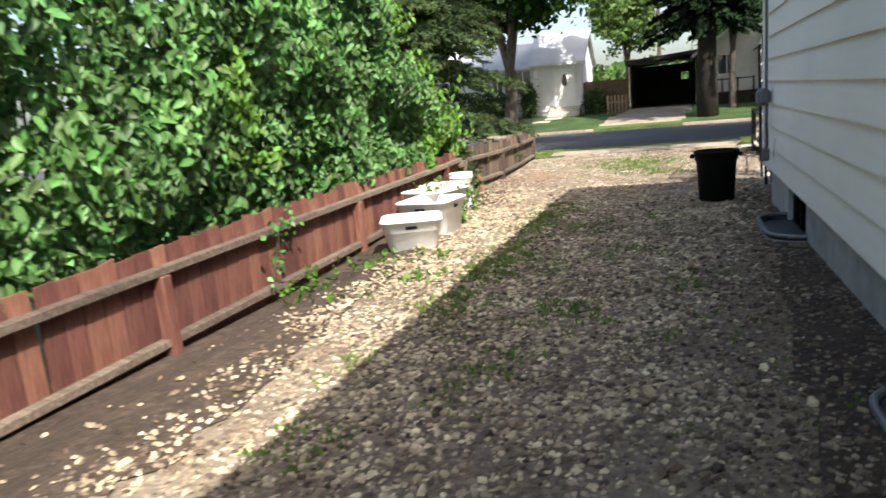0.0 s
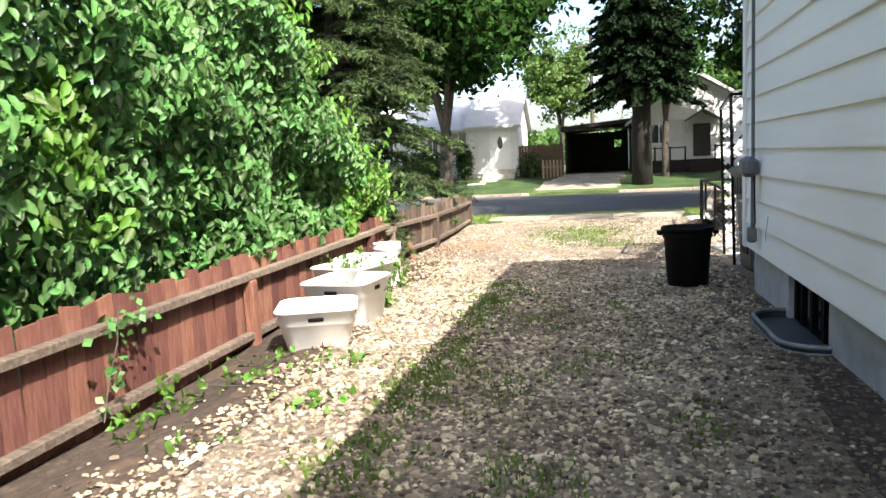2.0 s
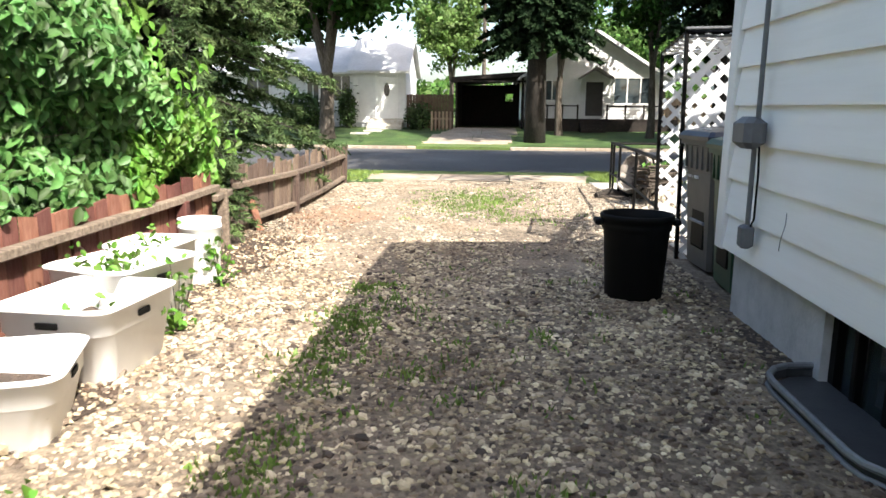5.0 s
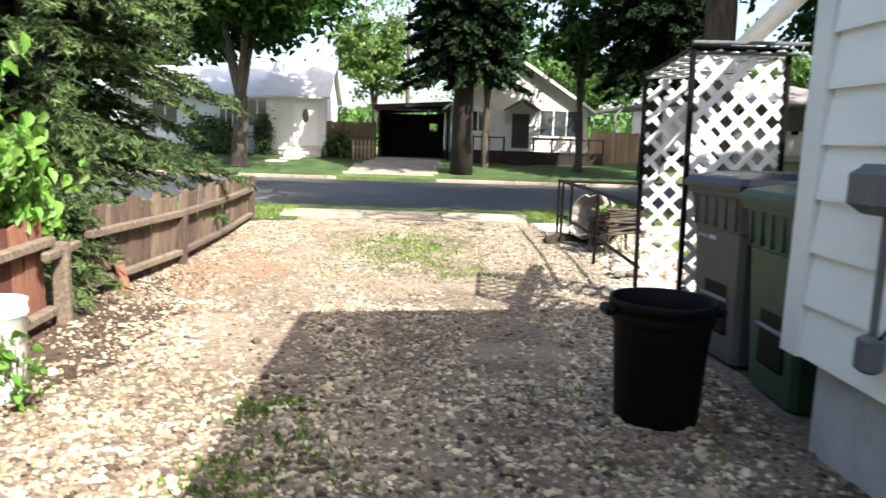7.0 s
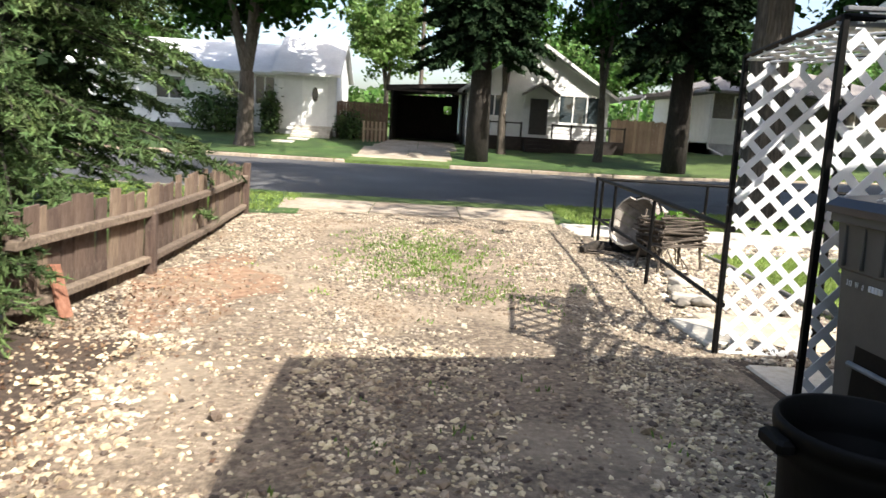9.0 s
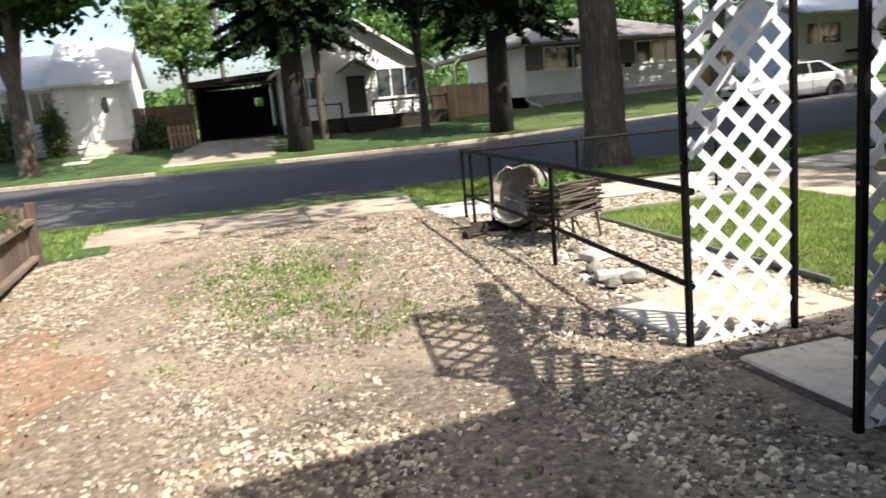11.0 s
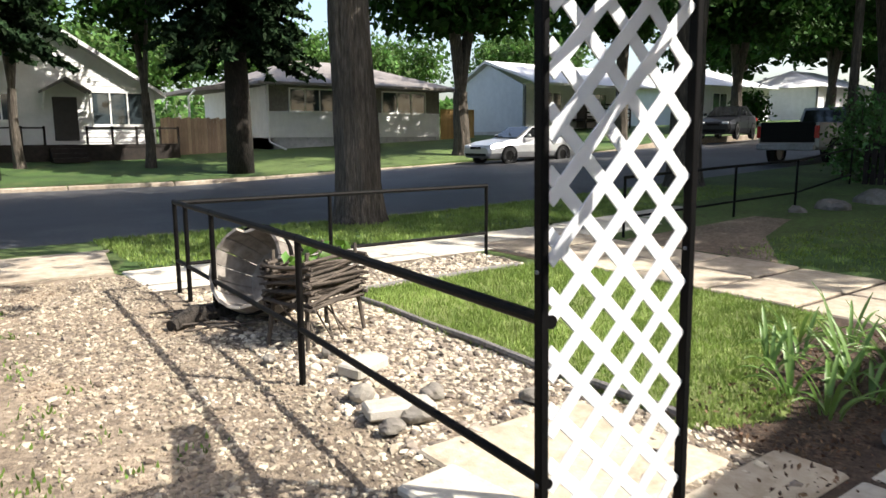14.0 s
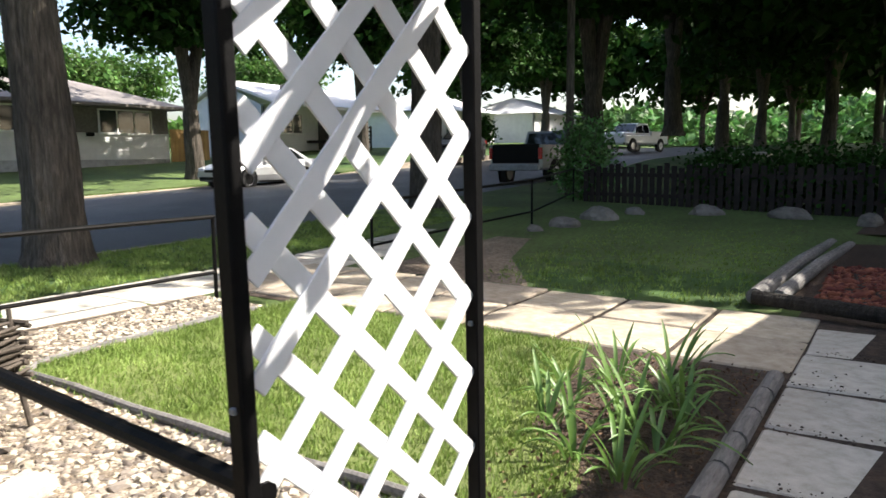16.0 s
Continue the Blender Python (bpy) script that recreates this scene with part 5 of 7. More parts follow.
# ---- spruces ----
def spruce(label, at, h, spread, low, dark, boughs, seed, twig=0.10, droop=0.45, trunk_r=0.22, group=""):
    rnd, npr = random.Random(seed), np.random.RandomState(seed)
    ob = thing("spruce_tree", label, "spruce", at, group=group)
    part("trunk", Geo().tube([(0, 0, -0.2), (0, 0, h * 0.15), (0.05, 0.03, h * 0.5), (0, 0, h * 0.97)], [trunk_r * 1.15, trunk_r, trunk_r * 0.6, 0.03], 12), "bark_dark", ob, smooth=True)
    cs, us, vs, wood = [], [], [], Geo()
    for i in range(boughs):
        f = rnd.random()
        z = low + (h - low) * f
        L = spread * (1 - f) ** 0.75 * rnd.uniform(0.65, 1.1) + 0.2
        a = rnd.uniform(0, 2 * math.pi)
        d = np.array([math.cos(a), math.sin(a), 0.0])
        side = np.array([-d[1], d[0], 0.0])
        pts = []
        for s in np.linspace(0, 1, 7):
            pts.append(np.array([0, 0, z]) + d * L * s + np.array([0, 0, 1]) * L * (0.10 * s - droop * s ** 1.6 + 0.12 * max(0, s - 0.75)))
        wood.tube([tuple(p) for p in pts[:6]], [0.035 * L / 3 + 0.008, 0.03 * L / 3 + 0.006, 0.02, 0.015, 0.01, 0.005], 5, False)
        nt = int(6 + 11 * L) if dark else int(10 + 19 * L)
        for k in range(nt):
            s = rnd.uniform(0.18, 1.0)
            j = min(5, int(s * 6))
            p = pts[j] + (pts[j + 1] - pts[j]) * (s * 6 - j)
            sgn = rnd.choice((-1, 1))
            tl = (0.16 + 0.30 * (1 - s)) * rnd.uniform(0.7, 1.3) * min(1.0, L / 2 + 0.3)
            td = d * rnd.uniform(0.4, 1.0) + side * sgn * rnd.uniform(0.2, 1.0) + np.array([0, 0, rnd.uniform(-0.75, 0.05)])
            td /= np.linalg.norm(td)
            m = max(3, int(tl / twig * (2.6 if dark else 4.4)))
            for q in range(m):
                c = p + td * tl * (q + 0.5) / m
                u = td * 0.7 + npr.normal(0, 0.5, 3)
                u /= np.linalg.norm(u)
                v = np.cross(u, npr.normal(0, 1, 3))
                v /= np.linalg.norm(v)
                cs.append(c), us.append(u * twig * rnd.uniform(0.5, 0.9)), vs.append(v * twig * (0.34 if dark else 0.13))
    tagged(part("woody_core", wood, "bark_dark", ob), kind="stuff")
    me = quads("needles", np.array(cs), np.array(us), np.array(vs), "needle_shaded" if dark else "needle")
    part("needles", me, "needle", ob, "drooping needle sprays")
    return ob


spruce("tall drooping green spruce behind the fence", (-5.3, 16.0, 0), 11, 2.35, 0.9, False, 420, 3, 0.09, 0.40, 0.24)
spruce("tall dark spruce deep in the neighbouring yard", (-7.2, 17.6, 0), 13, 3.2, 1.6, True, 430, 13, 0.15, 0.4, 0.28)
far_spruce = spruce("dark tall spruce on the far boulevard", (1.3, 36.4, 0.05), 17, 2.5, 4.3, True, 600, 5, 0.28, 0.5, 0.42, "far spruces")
spruce("small green spruce sapling in the fence gap", (-3.48, 12.2, 0), 1.15, 0.48, 0.2, False, 70, 8, 0.055, 0.35, 0.025)
for x, y, r in ((8.9, 35.6, 140),):
    copy_thing(far_spruce, pose(x, y, gz(x, y), 0, 0, r))


# ---- broadleaf trees ----
def tree(label, at, h, fork, r, crown, leaf_n, seed, bark="bark", foliage="elm_leaf", leaf_size=0.10, group="", limbs=5, low=0.45, lean=0.0, upright=1.0):
    """A trunk that forks into limbs, which carry clumps of small leaves."""
    rnd, npr = random.Random(seed), np.random.RandomState(seed)
    ob = thing("tree", label, "tree", at, group=group)
    ph = [rnd.uniform(0, 6.28) for _ in range(4)]

    def ridges(a, i):
        return 0.05 * math.sin(9 * a + ph[0] + 0.5 * i) + 0.04 * math.sin(16 * a + ph[1] - 0.6 * i) + 0.03 * math.sin(23 * a + ph[2] + i)

    n = 14
    pts, rad = [], []
    for i in range(n + 1):
        s = i / n
        pts.append((lean * s * fork + 0.05 * math.sin(3 * s + ph[3]), 0.04 * math.sin(4 * s + ph[2]), -0.15 + (fork + 0.15) * s))
        rad.append(r * (1 + 0.45 * math.exp(-s * fork / 0.3)) * (1 - 0.22 * s))
    g = Geo().tube(pts, rad, 40, False, ridges)
    part("trunk", g, bark, ob, smooth=True)
    top, tips = Vector(pts[-1]), []
    for i in range(limbs):
        a = 2 * math.pi * i / limbs + rnd.uniform(-0.4, 0.4)
        reach = crown * upright * rnd.uniform(0.45, 0.8)
        end = top + Vector((math.cos(a) * reach, math.sin(a) * reach, (h - fork) * rnd.uniform(0.5, 0.85)))
        mid = top + (end - top) * 0.45 + Vector((-math.cos(a), -math.sin(a), 0)) * reach * 0.18 + Vector((0, 0, 0.3))
        q = top - Vector((0, 0, 0.25 * r))
        path = [q, q + (mid - q) * 0.5 + Vector((0, 0, 0.15)), mid, mid + (end - mid) * 0.5, end]
        limb = part("limb", Geo().tube([tuple(p) for p in path], [r * 0.62, r * 0.45, r * 0.34, r * 0.2, r * 0.06], 10, False), bark, ob, smooth=True)
        tips += [path[2], path[3], end]
        for k in range(5):
            b = path[2] + (end - path[2]) * rnd.uniform(0.0, 0.9)
            aa = a + rnd.uniform(-1.5, 1.5)
            e2 = b + Vector((math.cos(aa) * crown * 0.4, math.sin(aa) * crown * 0.4, rnd.uniform(-0.12, 0.25) * (h - fork)))
            part("branch", Geo().tube([tuple(b), tuple(b + (e2 - b) * 0.5 + Vector((0, 0, 0.25))), tuple(e2)], [r * 0.16, r * 0.10, 0.012], 6, False), bark, limb, smooth=True)
            tips += [b + (e2 - b) * 0.6, e2]
    cs = []
    per = max(1, leaf_n // len(tips))
    for t in tips:
        rr = crown * rnd.uniform(0.16, 0.30)
        for _ in range(3):
            o = Vector((rnd.gauss(0, 1), rnd.gauss(0, 1), rnd.gauss(0, 0.7))) * rr * 0.8
            m = per // 3 + 1
            c = npr.normal(0, 1, (m, 3)) * np.array([rr * 0.5, rr * 0.5, rr * 0.36]) + np.array(t + o)
            cs.append(c)
    cs = np.concatenate(cs)
    cs = cs[cs[:, 2] > fork * low + 0.5]
    part("crown", leaves("crown", cs, leaf_size, foliage, 0.6), foliage, ob, "leafy crown with gaps")
    return ob


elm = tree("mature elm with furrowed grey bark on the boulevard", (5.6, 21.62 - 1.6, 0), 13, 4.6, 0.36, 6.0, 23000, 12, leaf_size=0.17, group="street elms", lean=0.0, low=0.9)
elm.matrix_basis = pose(5.36, 21.2, -0.06, 0, 0, 30)
for x, y, r in ((13.6, 20.9, 100),):
    copy_thing(elm, pose(x, y, gz(x, y), 0, 0, r))
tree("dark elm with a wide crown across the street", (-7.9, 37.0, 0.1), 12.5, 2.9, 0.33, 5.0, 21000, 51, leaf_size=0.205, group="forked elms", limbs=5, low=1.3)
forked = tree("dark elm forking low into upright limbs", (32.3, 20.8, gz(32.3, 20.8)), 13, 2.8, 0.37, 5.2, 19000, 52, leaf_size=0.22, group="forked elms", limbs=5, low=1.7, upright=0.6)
for x, y, r in ((22.9, 20.7, 35), (41.8, 20.7, 300), (54, 20.8, 250), (19.1, 36.2, 80), (29.4, 36.0, 150), (40, 36.0, 50), (52, 36.2, 210)):
    copy_thing(forked, pose(x, y, gz(x, y), 0, 0, r))
small = tree("slim dark street tree in shade", (2.6, 39.6, gz(0, 39.6)), 10, 2.7, 0.17, 2.2, 3600, 21, leaf_size=0.16, group="slim trees", limbs=4, low=1.1)
copy_thing(small, pose(6.6, 38.5, gz(0, 38.5), 0, 0, 120))
birch = tree("pale green weeping birch behind the carport", (-3.6, 58, 0.7), 11.0, 2.5, 0.2, 2.5, 14000, 31, foliage="pale_leaf", leaf_size=0.16, limbs=6, low=0.3)
back = tree("leafy green garden tree behind the houses", (-24, 66, 0.7), 8.2, 2.2, 0.26, 4.4, 7500, 33, foliage="garden_leaf", leaf_size=0.21, group="garden trees", limbs=6, low=0.3)
for x, y, r, s in ((12, 60, 20, 1.0), (22, 62, 200, 1.1), (33, 64, 120, 1.0), (45, 60, 40, 1.1), (-28, 58, 80, 1.2), (8, 75, 20, 1.2), (28, 80, 150, 1.2), (55, 70, 120, 1.2)):
    o = copy_thing(back, pose(x, y, gz(x, y), 0, 0, r))
    o.scale = (s, s, s)
# The nearest trunks are added out of view; their crowns shade the yard.
shade = tree("broad dense tree placed to shade the yard", (22.0, 5.5, 0.06), 13, 3.2, 0.32, 6.2, 34000, 41, leaf_size=0.26, group="yard trees", limbs=6, low=0.9)
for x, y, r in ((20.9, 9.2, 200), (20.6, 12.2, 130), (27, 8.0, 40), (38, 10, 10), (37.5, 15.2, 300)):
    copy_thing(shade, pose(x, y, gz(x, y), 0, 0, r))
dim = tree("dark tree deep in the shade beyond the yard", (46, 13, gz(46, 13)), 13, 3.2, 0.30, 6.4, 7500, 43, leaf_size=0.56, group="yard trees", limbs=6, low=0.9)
for x, y, r in ((42, 5.5, 80), (57, 14, 240), (52, 7, 30), (68, 11, 60), (66, 20.5, 160), (76, 30, 280), (82, 22, 20), (74, 42, 110), (63, 50, 340)):
    copy_thing(dim, pose(x, y, gz(x, y), 0, 0, r))


# far woods that close the view
n = 30000
ang = np.where(NPR.uniform(0, 1, n) < 0.75, NPR.uniform(-0.25, 1.15, n), NPR.uniform(1.15, 2.35, n))
rad = NPR.uniform(95, 125, n)
hgt = np.where(ang < 0.35, 7.0, 5.5) + 2.5 * np.array([noise.noise((a * 9, 0, 0)) + 0.6 * noise.noise((a * 31, 5, 0)) for a in ang])
c = np.stack([rad * np.cos(ang), 12 + rad * np.sin(ang), 0.5 + hgt * NPR.uniform(0, 1, n) ** 0.8], 1)
# The street's end takes the brighter hedge leaf to put sunlight into the woods.
for pick, foliage, label in ((ang >= 0.35, "garden_leaf", "dense green trees closing the far view"), (ang < 0.35, "leaf", "sunlit green woods at the end of the street")):
    tagged(new("far_woods", leaves("far_woods", c[pick], 0.7, foliage, 0.7)), label, "woods", kind="stuff")


sheet("cross_street", [(60, -40), (78, -40), (78, 90), (60, 90)], "dusty", "sunlit pale cross street beyond the trees", "road", 0.05, step=10)


# ---- houses across the street ----
def lapped(x0, x1, z0, z1, depth=0.2, step=0.19):
    """A wall facing the street (towards -y) with lapped boards; its face is at y = 0."""
    poly, z = [(depth, z1), (depth, z0)], z0
    while z < z1 - 0.02:
        e = min(z + step, z1)
        poly += [(0.0, z), (0.035, e)]
        z += step
    return Geo().prism(poly, x0, x1, "x")


def far_window(parent, x0, x1, z0, z1, y=0.0, mullions=1, frame_mat="white", side=None):
    """A window with a frame, sill and panes, in a wall facing the street."""
    w = part("window", Geo().box((x0 - 0.07, y - 0.05, z0 - 0.07), (x0, y + 0.03, z1 + 0.07)).box((x1, y - 0.05, z0 - 0.07), (x1 + 0.07, y + 0.03, z1 + 0.07)).box((x0, y - 0.05, z1), (x1, y + 0.03, z1 + 0.07)).box((x0 - 0.1, y - 0.08, z0 - 0.1), (x1 + 0.1, y + 0.03, z0)), frame_mat, parent)
    n = mullions + 1
    for i in range(n):
        a, b = x0 + (x1 - x0) * i / n, x0 + (x1 - x0) * (i + 1) / n
        part("pane", Geo().box((a + 0.02, y - 0.012, z0), (b - 0.02, y - 0.004, z1)), "glass", w)
        if i:
            part("mullion", Geo().box((a - 0.03, y - 0.04, z0), (a + 0.03, y, z1)), frame_mat, w)
    return w


# white bungalow with a side gable
h1 = thing("house", "white clapboard bungalow with a pale roof and front steps", "house", (-5.1, 43, 0.55))
part("wall", lapped(-2.9, 0, 0.25, 2.9), "white_clap", h1)
part("wall", lapped(-12.5, -2.9, 0.25, 2.85), "white_clap", h1, m=pose(0, 0.35, 0, 0, 0, 0))
part("foundation", Geo().box((-12.5, 0.06, -0.3), (0, 5.2, 0.25)), "foundation", h1)
part("gable_wall", Geo().prism([(0.0, 0.25), (5.2, 0.25), (5.2, 2.9), (2.6, 4.55), (0, 2.9)], -0.2, 0.0, "x"), "white_clap", h1)
part("roof", Geo().add([(-3.0, -0.45, 2.78), (0.25, -0.45, 2.78), (0.25, 2.6, 4.72), (-3.0, 2.6, 4.72), (0.25, 5.6, 2.78), (-3.0, 5.6, 2.78), (-3.0, -0.45, 2.9), (0.25, -0.45, 2.9), (0.25, 2.6, 4.84), (-3.0, 2.6, 4.84), (0.25, 5.6, 2.9), (-3.0, 5.6, 2.9)],
                       [(6, 7, 8, 9), (9, 8, 10, 11), (0, 3, 2, 1), (3, 5, 4, 2), (0, 1, 7, 6), (1, 2, 8, 7), (2, 4, 10, 8), (0, 6, 9, 3), (3, 9, 11, 5), (4, 5, 11, 10)]), "roof_pale", h1)
part("roof", Geo().add([(-13, -0.2, 2.72), (-2.9, -0.2, 2.72), (-2.9, 3.0, 4.3), (-12.0, 3.0, 4.3), (-2.9, 6, 2.72), (-13, 6, 2.72), (-13, -0.2, 2.84), (-2.9, -0.2, 2.84), (-2.9, 3.0, 4.42), (-12, 3.0, 4.42)],
                       [(6, 7, 8, 9), (0, 1, 7, 6), (9, 8, 4, 5), (6, 9, 5), (0, 5, 4, 1)]), "roof_pale", h1)
d1 = part("door", Geo().chamfer((-1.48, -0.05, 0.45), (-0.5, 0.02, 2.62), 0.01), "white", h1, "white front door with an oval light")
part("oval_light", Geo().lathe([(0.0, -0.02), (0.15, -0.02), (0.15, 0.02), (0.0, 0.02)], 20), "glass_dark", d1, m=pose(-0.98, -0.06, 1.95, 90, 0, 0) @ Matrix.Diagonal((1, 2.3, 1, 1)))
part("storm_frame", Geo().box((-1.60, -0.07, 0.45), (-1.48, 0.0, 2.75)).box((-0.5, -0.07, 0.45), (-0.40, 0.0, 2.75)), "white", h1)
far_window(h1, -5.3, -4.7, 1.4, 2.35, 0.35)
far_window(h1, -3.9, -3.0, 1.4, 2.65, 0.35)
far_window(h1, -8.6, -7.4, 1.4, 2.4, 0.35)
part("shutter", Geo().box((-2.75, -0.04, 1.35), (-2.5, 0.0, 2.6)), "white", h1)
steps = thing("front_steps", "white concrete front steps", "steps", (-6.1, 42.95, 0.5))
for k in range(4):
    part("step", Geo().chamfer((-0.9, -1.2 + 0.3 * k, -0.2), (0.9, 0.0, 0.13 * (k + 1)), 0.02), "concrete", steps)
for k, (a, b) in enumerate(((-5.0, -2.55),)):
    fob = thing("board_fence", "brown upright board fence beside the carport", "fence", (a, 42.6, 0.45))
    n = 16
    for i in range(n):
        part("board", Geo().box((i * (b - a) / n, 0, 0), ((i + 0.93) * (b - a) / n, 0.03, 1.8 + 0.03 * (i % 2))), "fence_brown", fob)
    part("rail", Geo().box((0, 0.03, 1.4), (b - a, 0.07, 1.5)), "fence_brown", fob)
pk = thing("picket_gate", "small pale leaning picket gate", "gate", (-3.6, 41.2, 0.4), 35)
for i in range(6):
    part("picket", Geo().box((0.22 * i, 0, 0), (0.22 * i + 0.1, 0.03, 1.0)), "cedar", pk)
part("rail", Geo().box((0, 0.03, 0.6), (1.25, 0.06, 0.68)), "cedar", pk)

# carport
# The near-black boards carry the carport's shade in their colour.
cp = thing("carport", "carport with a sloping flat roof, boards dark for its shade", "carport", (-2.5, 43.2, 0.55))
part("roof", Geo().add([(-0.2, -0.3, 2.42), (3.65, -0.3, 2.70), (3.65, 6.5, 2.70), (-0.2, 6.5, 2.42), (-0.2, -0.3, 2.62), (3.65, -0.3, 2.90), (3.65, 6.5, 2.90), (-0.2, 6.5, 2.62)], [(3, 2, 1, 0), (4, 5, 6, 7), (0, 1, 5, 4), (1, 2, 6, 5), (2, 3, 7, 6), (3, 0, 4, 7)]), "dark_wood", cp)
part("back_wall", Geo().box((0, 5.8, 0), (2.72, 5.95, 2.45)).box((3.15, 5.8, 0), (3.55, 5.95, 2.65)).box((2.72, 5.8, 0), (3.15, 5.95, 1.5)).box((2.72, 5.8, 1.95), (3.15, 5.95, 2.5)), "dark_wood", cp)
part("side_wall", Geo().box((0, 0.0, 0), (0.1, 5.8, 2.42)), "dark_wood", cp)
part("post", Geo().chamfer((3.45, 0, 0), (3.57, 0.12, 2.7), 0.01), "dark_wood", cp)
part("fascia", Geo().box((-0.2, -0.34, 2.36), (3.65, -0.3, 2.46)), "dark_wood", cp)

# white gabled house
h2 = thing("house", "white clapboard house with a front gable, hooded door and deck", "house", (1.15, 43, 0.7))
part("wall", lapped(0, 6.9, 0.3, 2.55), "white_clap", h2)
g = Geo()
for i in range(12):
    z0, z1 = 2.55 + i * 0.175, 2.55 + (i + 1) * 0.175
    w0, w1 = 3.45 * (1 - i / 12) + 0.02, 3.45 * (1 - (i + 1) / 12) + 0.02
    part("clapboard", Geo().add([(3.4 - w0, 0, z0), (3.4 + w0, 0, z0), (3.4 + w1, 0.022, z1), (3.4 - w1, 0.022, z1), (3.4 - w0, 0.06, z0), (3.4 + w0, 0.06, z0), (3.4 + w1, 0.06, z1), (3.4 - w1, 0.06, z1)],
                                [(0, 1, 2, 3), (0, 4, 5, 1), (7, 6, 5, 4), (1, 5, 6, 2), (0, 3, 7, 4), (3, 2, 6, 7)]), "white_clap", h2)
part("side_wall", Geo().box((6.7, 0.05, -0.3), (6.9, 9, 2.6)), "white_clap", h2)
part("side_wall", Geo().box((0, 0.05, -0.3), (0.2, 9, 2.6)), "white_clap", h2)
part("roof", Geo().add([(-0.4, -0.35, 2.3), (3.4, -0.35, 4.75), (7.3, -0.35, 2.3), (-0.4, 9, 2.3), (3.4, 9, 4.75), (7.3, 9, 2.3), (-0.4, -0.35, 2.45), (3.4, -0.35, 4.93), (7.3, -0.35, 2.45), (-0.4, 9, 2.45), (3.4, 9, 4.93), (7.3, 9, 2.45)],
                       [(6, 7, 10, 9), (7, 8, 11, 10), (0, 3, 4, 1), (1, 4, 5, 2), (0, 1, 7, 6), (1, 2, 8, 7), (3, 9, 10, 4), (4, 10, 11, 5), (2, 5, 11, 8), (0, 6, 9, 3)]), "roof_pale", h2)
part("foundation", Geo().box((0, 0.1, -0.5), (6.9, 9, 0.3)), "foundation", h2)
part("door", Geo().chamfer((3.08, -0.05, 0.55), (3.95, 0.01, 2.25), 0.01), "door_dark", h2, "dark front door")
hood = part("door_hood", Geo().add([(2.65, -0.9, 2.36), (3.5, -0.9, 2.86), (4.35, -0.9, 2.36), (2.65, 0.02, 2.36), (3.5, 0.02, 2.86), (4.35, 0.02, 2.36), (2.65, -0.9, 2.46), (3.5, -0.9, 2.98), (4.35, -0.9, 2.46), (2.65, 0.02, 2.46), (3.5, 0.02, 2.98), (4.35, 0.02, 2.46)],
                                       [(6, 7, 10, 9), (7, 8, 11, 10), (0, 3, 4, 1), (1, 4, 5, 2), (0, 1, 7, 6), (1, 2, 8, 7), (2, 5, 11, 8), (0, 6, 9, 3)]), "roof_brown", h2, "small gabled hood")
for x in (2.72, 4.22):
    part("bracket", Geo().tube([(x, -0.8, 2.38), (x, -0.02, 1.75)], 0.035, 6), "white", hood)
far_window(h2, 4.5, 6.5, 1.2, 2.45, 0, 2)
far_window(h2, 0.9, 1.8, 1.35, 2.3, 0, 1)
deck = thing("deck", "dark wooden front deck with railing", "deck", (1.4, 41.6, 0.45))
part("floor", Geo().box((0, 0, 0.55), (7.2, 1.35, 0.65)), "dark_wood", deck)
part("skirt", Geo().box((0, 0.02, -0.1), (7.2, 0.08, 0.55)), "dark_wood", deck)
part("rail", Geo().box((0.0, 0, 1.25), (2.3, 0.05, 1.31)), "dark_wood", deck)
part("rail", Geo().box((3.7, 0, 1.25), (7.2, 0.05, 1.31)), "dark_wood", deck)
for x in (0.0, 0.75, 1.5, 2.25, 3.7, 4.6, 5.5, 6.4, 7.12):
    part("post", Geo().box((x, 0, 0.6), (x + 0.08, 0.06, 1.35)), "dark_wood", deck)
for k in range(3):
    part("step", Geo().box((2.4, -0.3 * (3 - k), 0), (3.6, 0.02, 0.17 * (k + 1))), "dark_wood", deck)
cf = thing("board_fence", "pale cedar board fence between the houses", "fence", (8.2, 42.8, 0.5))
for i in range(24):
    part("board", Geo().box((i * 0.14, 0, 0), (i * 0.14 + 0.13, 0.025, 1.62 + 0.03 * (i % 3))), "cedar", cf)
part("rail", Geo().box((0, 0.025, 1.3), (3.36, 0.06, 1.4)), "cedar", cf)

# brown-roofed bungalow
h3 = thing("house", "bungalow with a low brown hip roof and white lower siding", "house", (13.1, 43, 0.65))
part("foundation", Geo().box((0, 0.05, -0.4), (9.8, 9, 0.5)), "foundation", h3)
part("wall", lapped(0, 9.8, 0.5, 1.72), "white_clap", h3)
part("upper_wall", Geo().box((0, 0.04, 1.72), (9.8, 0.25, 2.95)), "roof_brown", h3, "dark upper wall band")
part("side_wall", Geo().box((0, 0.05, -0.3), (0.2, 9, 2.95)), "white_clap", h3)
part("side_wall", Geo().box((9.6, 0.05, -0.3), (9.8, 9, 2.95)), "white_clap", h3)
part("carport_roof", Geo().add([(-3.2, 0.8, 2.55), (0.2, 0.8, 2.9), (0.2, 7, 2.9), (-3.2, 7, 2.55), (-3.2, 0.8, 2.7), (0.2, 0.8, 3.3), (0.2, 7, 3.3), (-3.2, 7, 2.7)], [(3, 2, 1, 0), (4, 5, 6, 7), (0, 1, 5, 4), (1, 2, 6, 5), (2, 3, 7, 6), (3, 0, 4, 7)]), "roof_brown", h3)
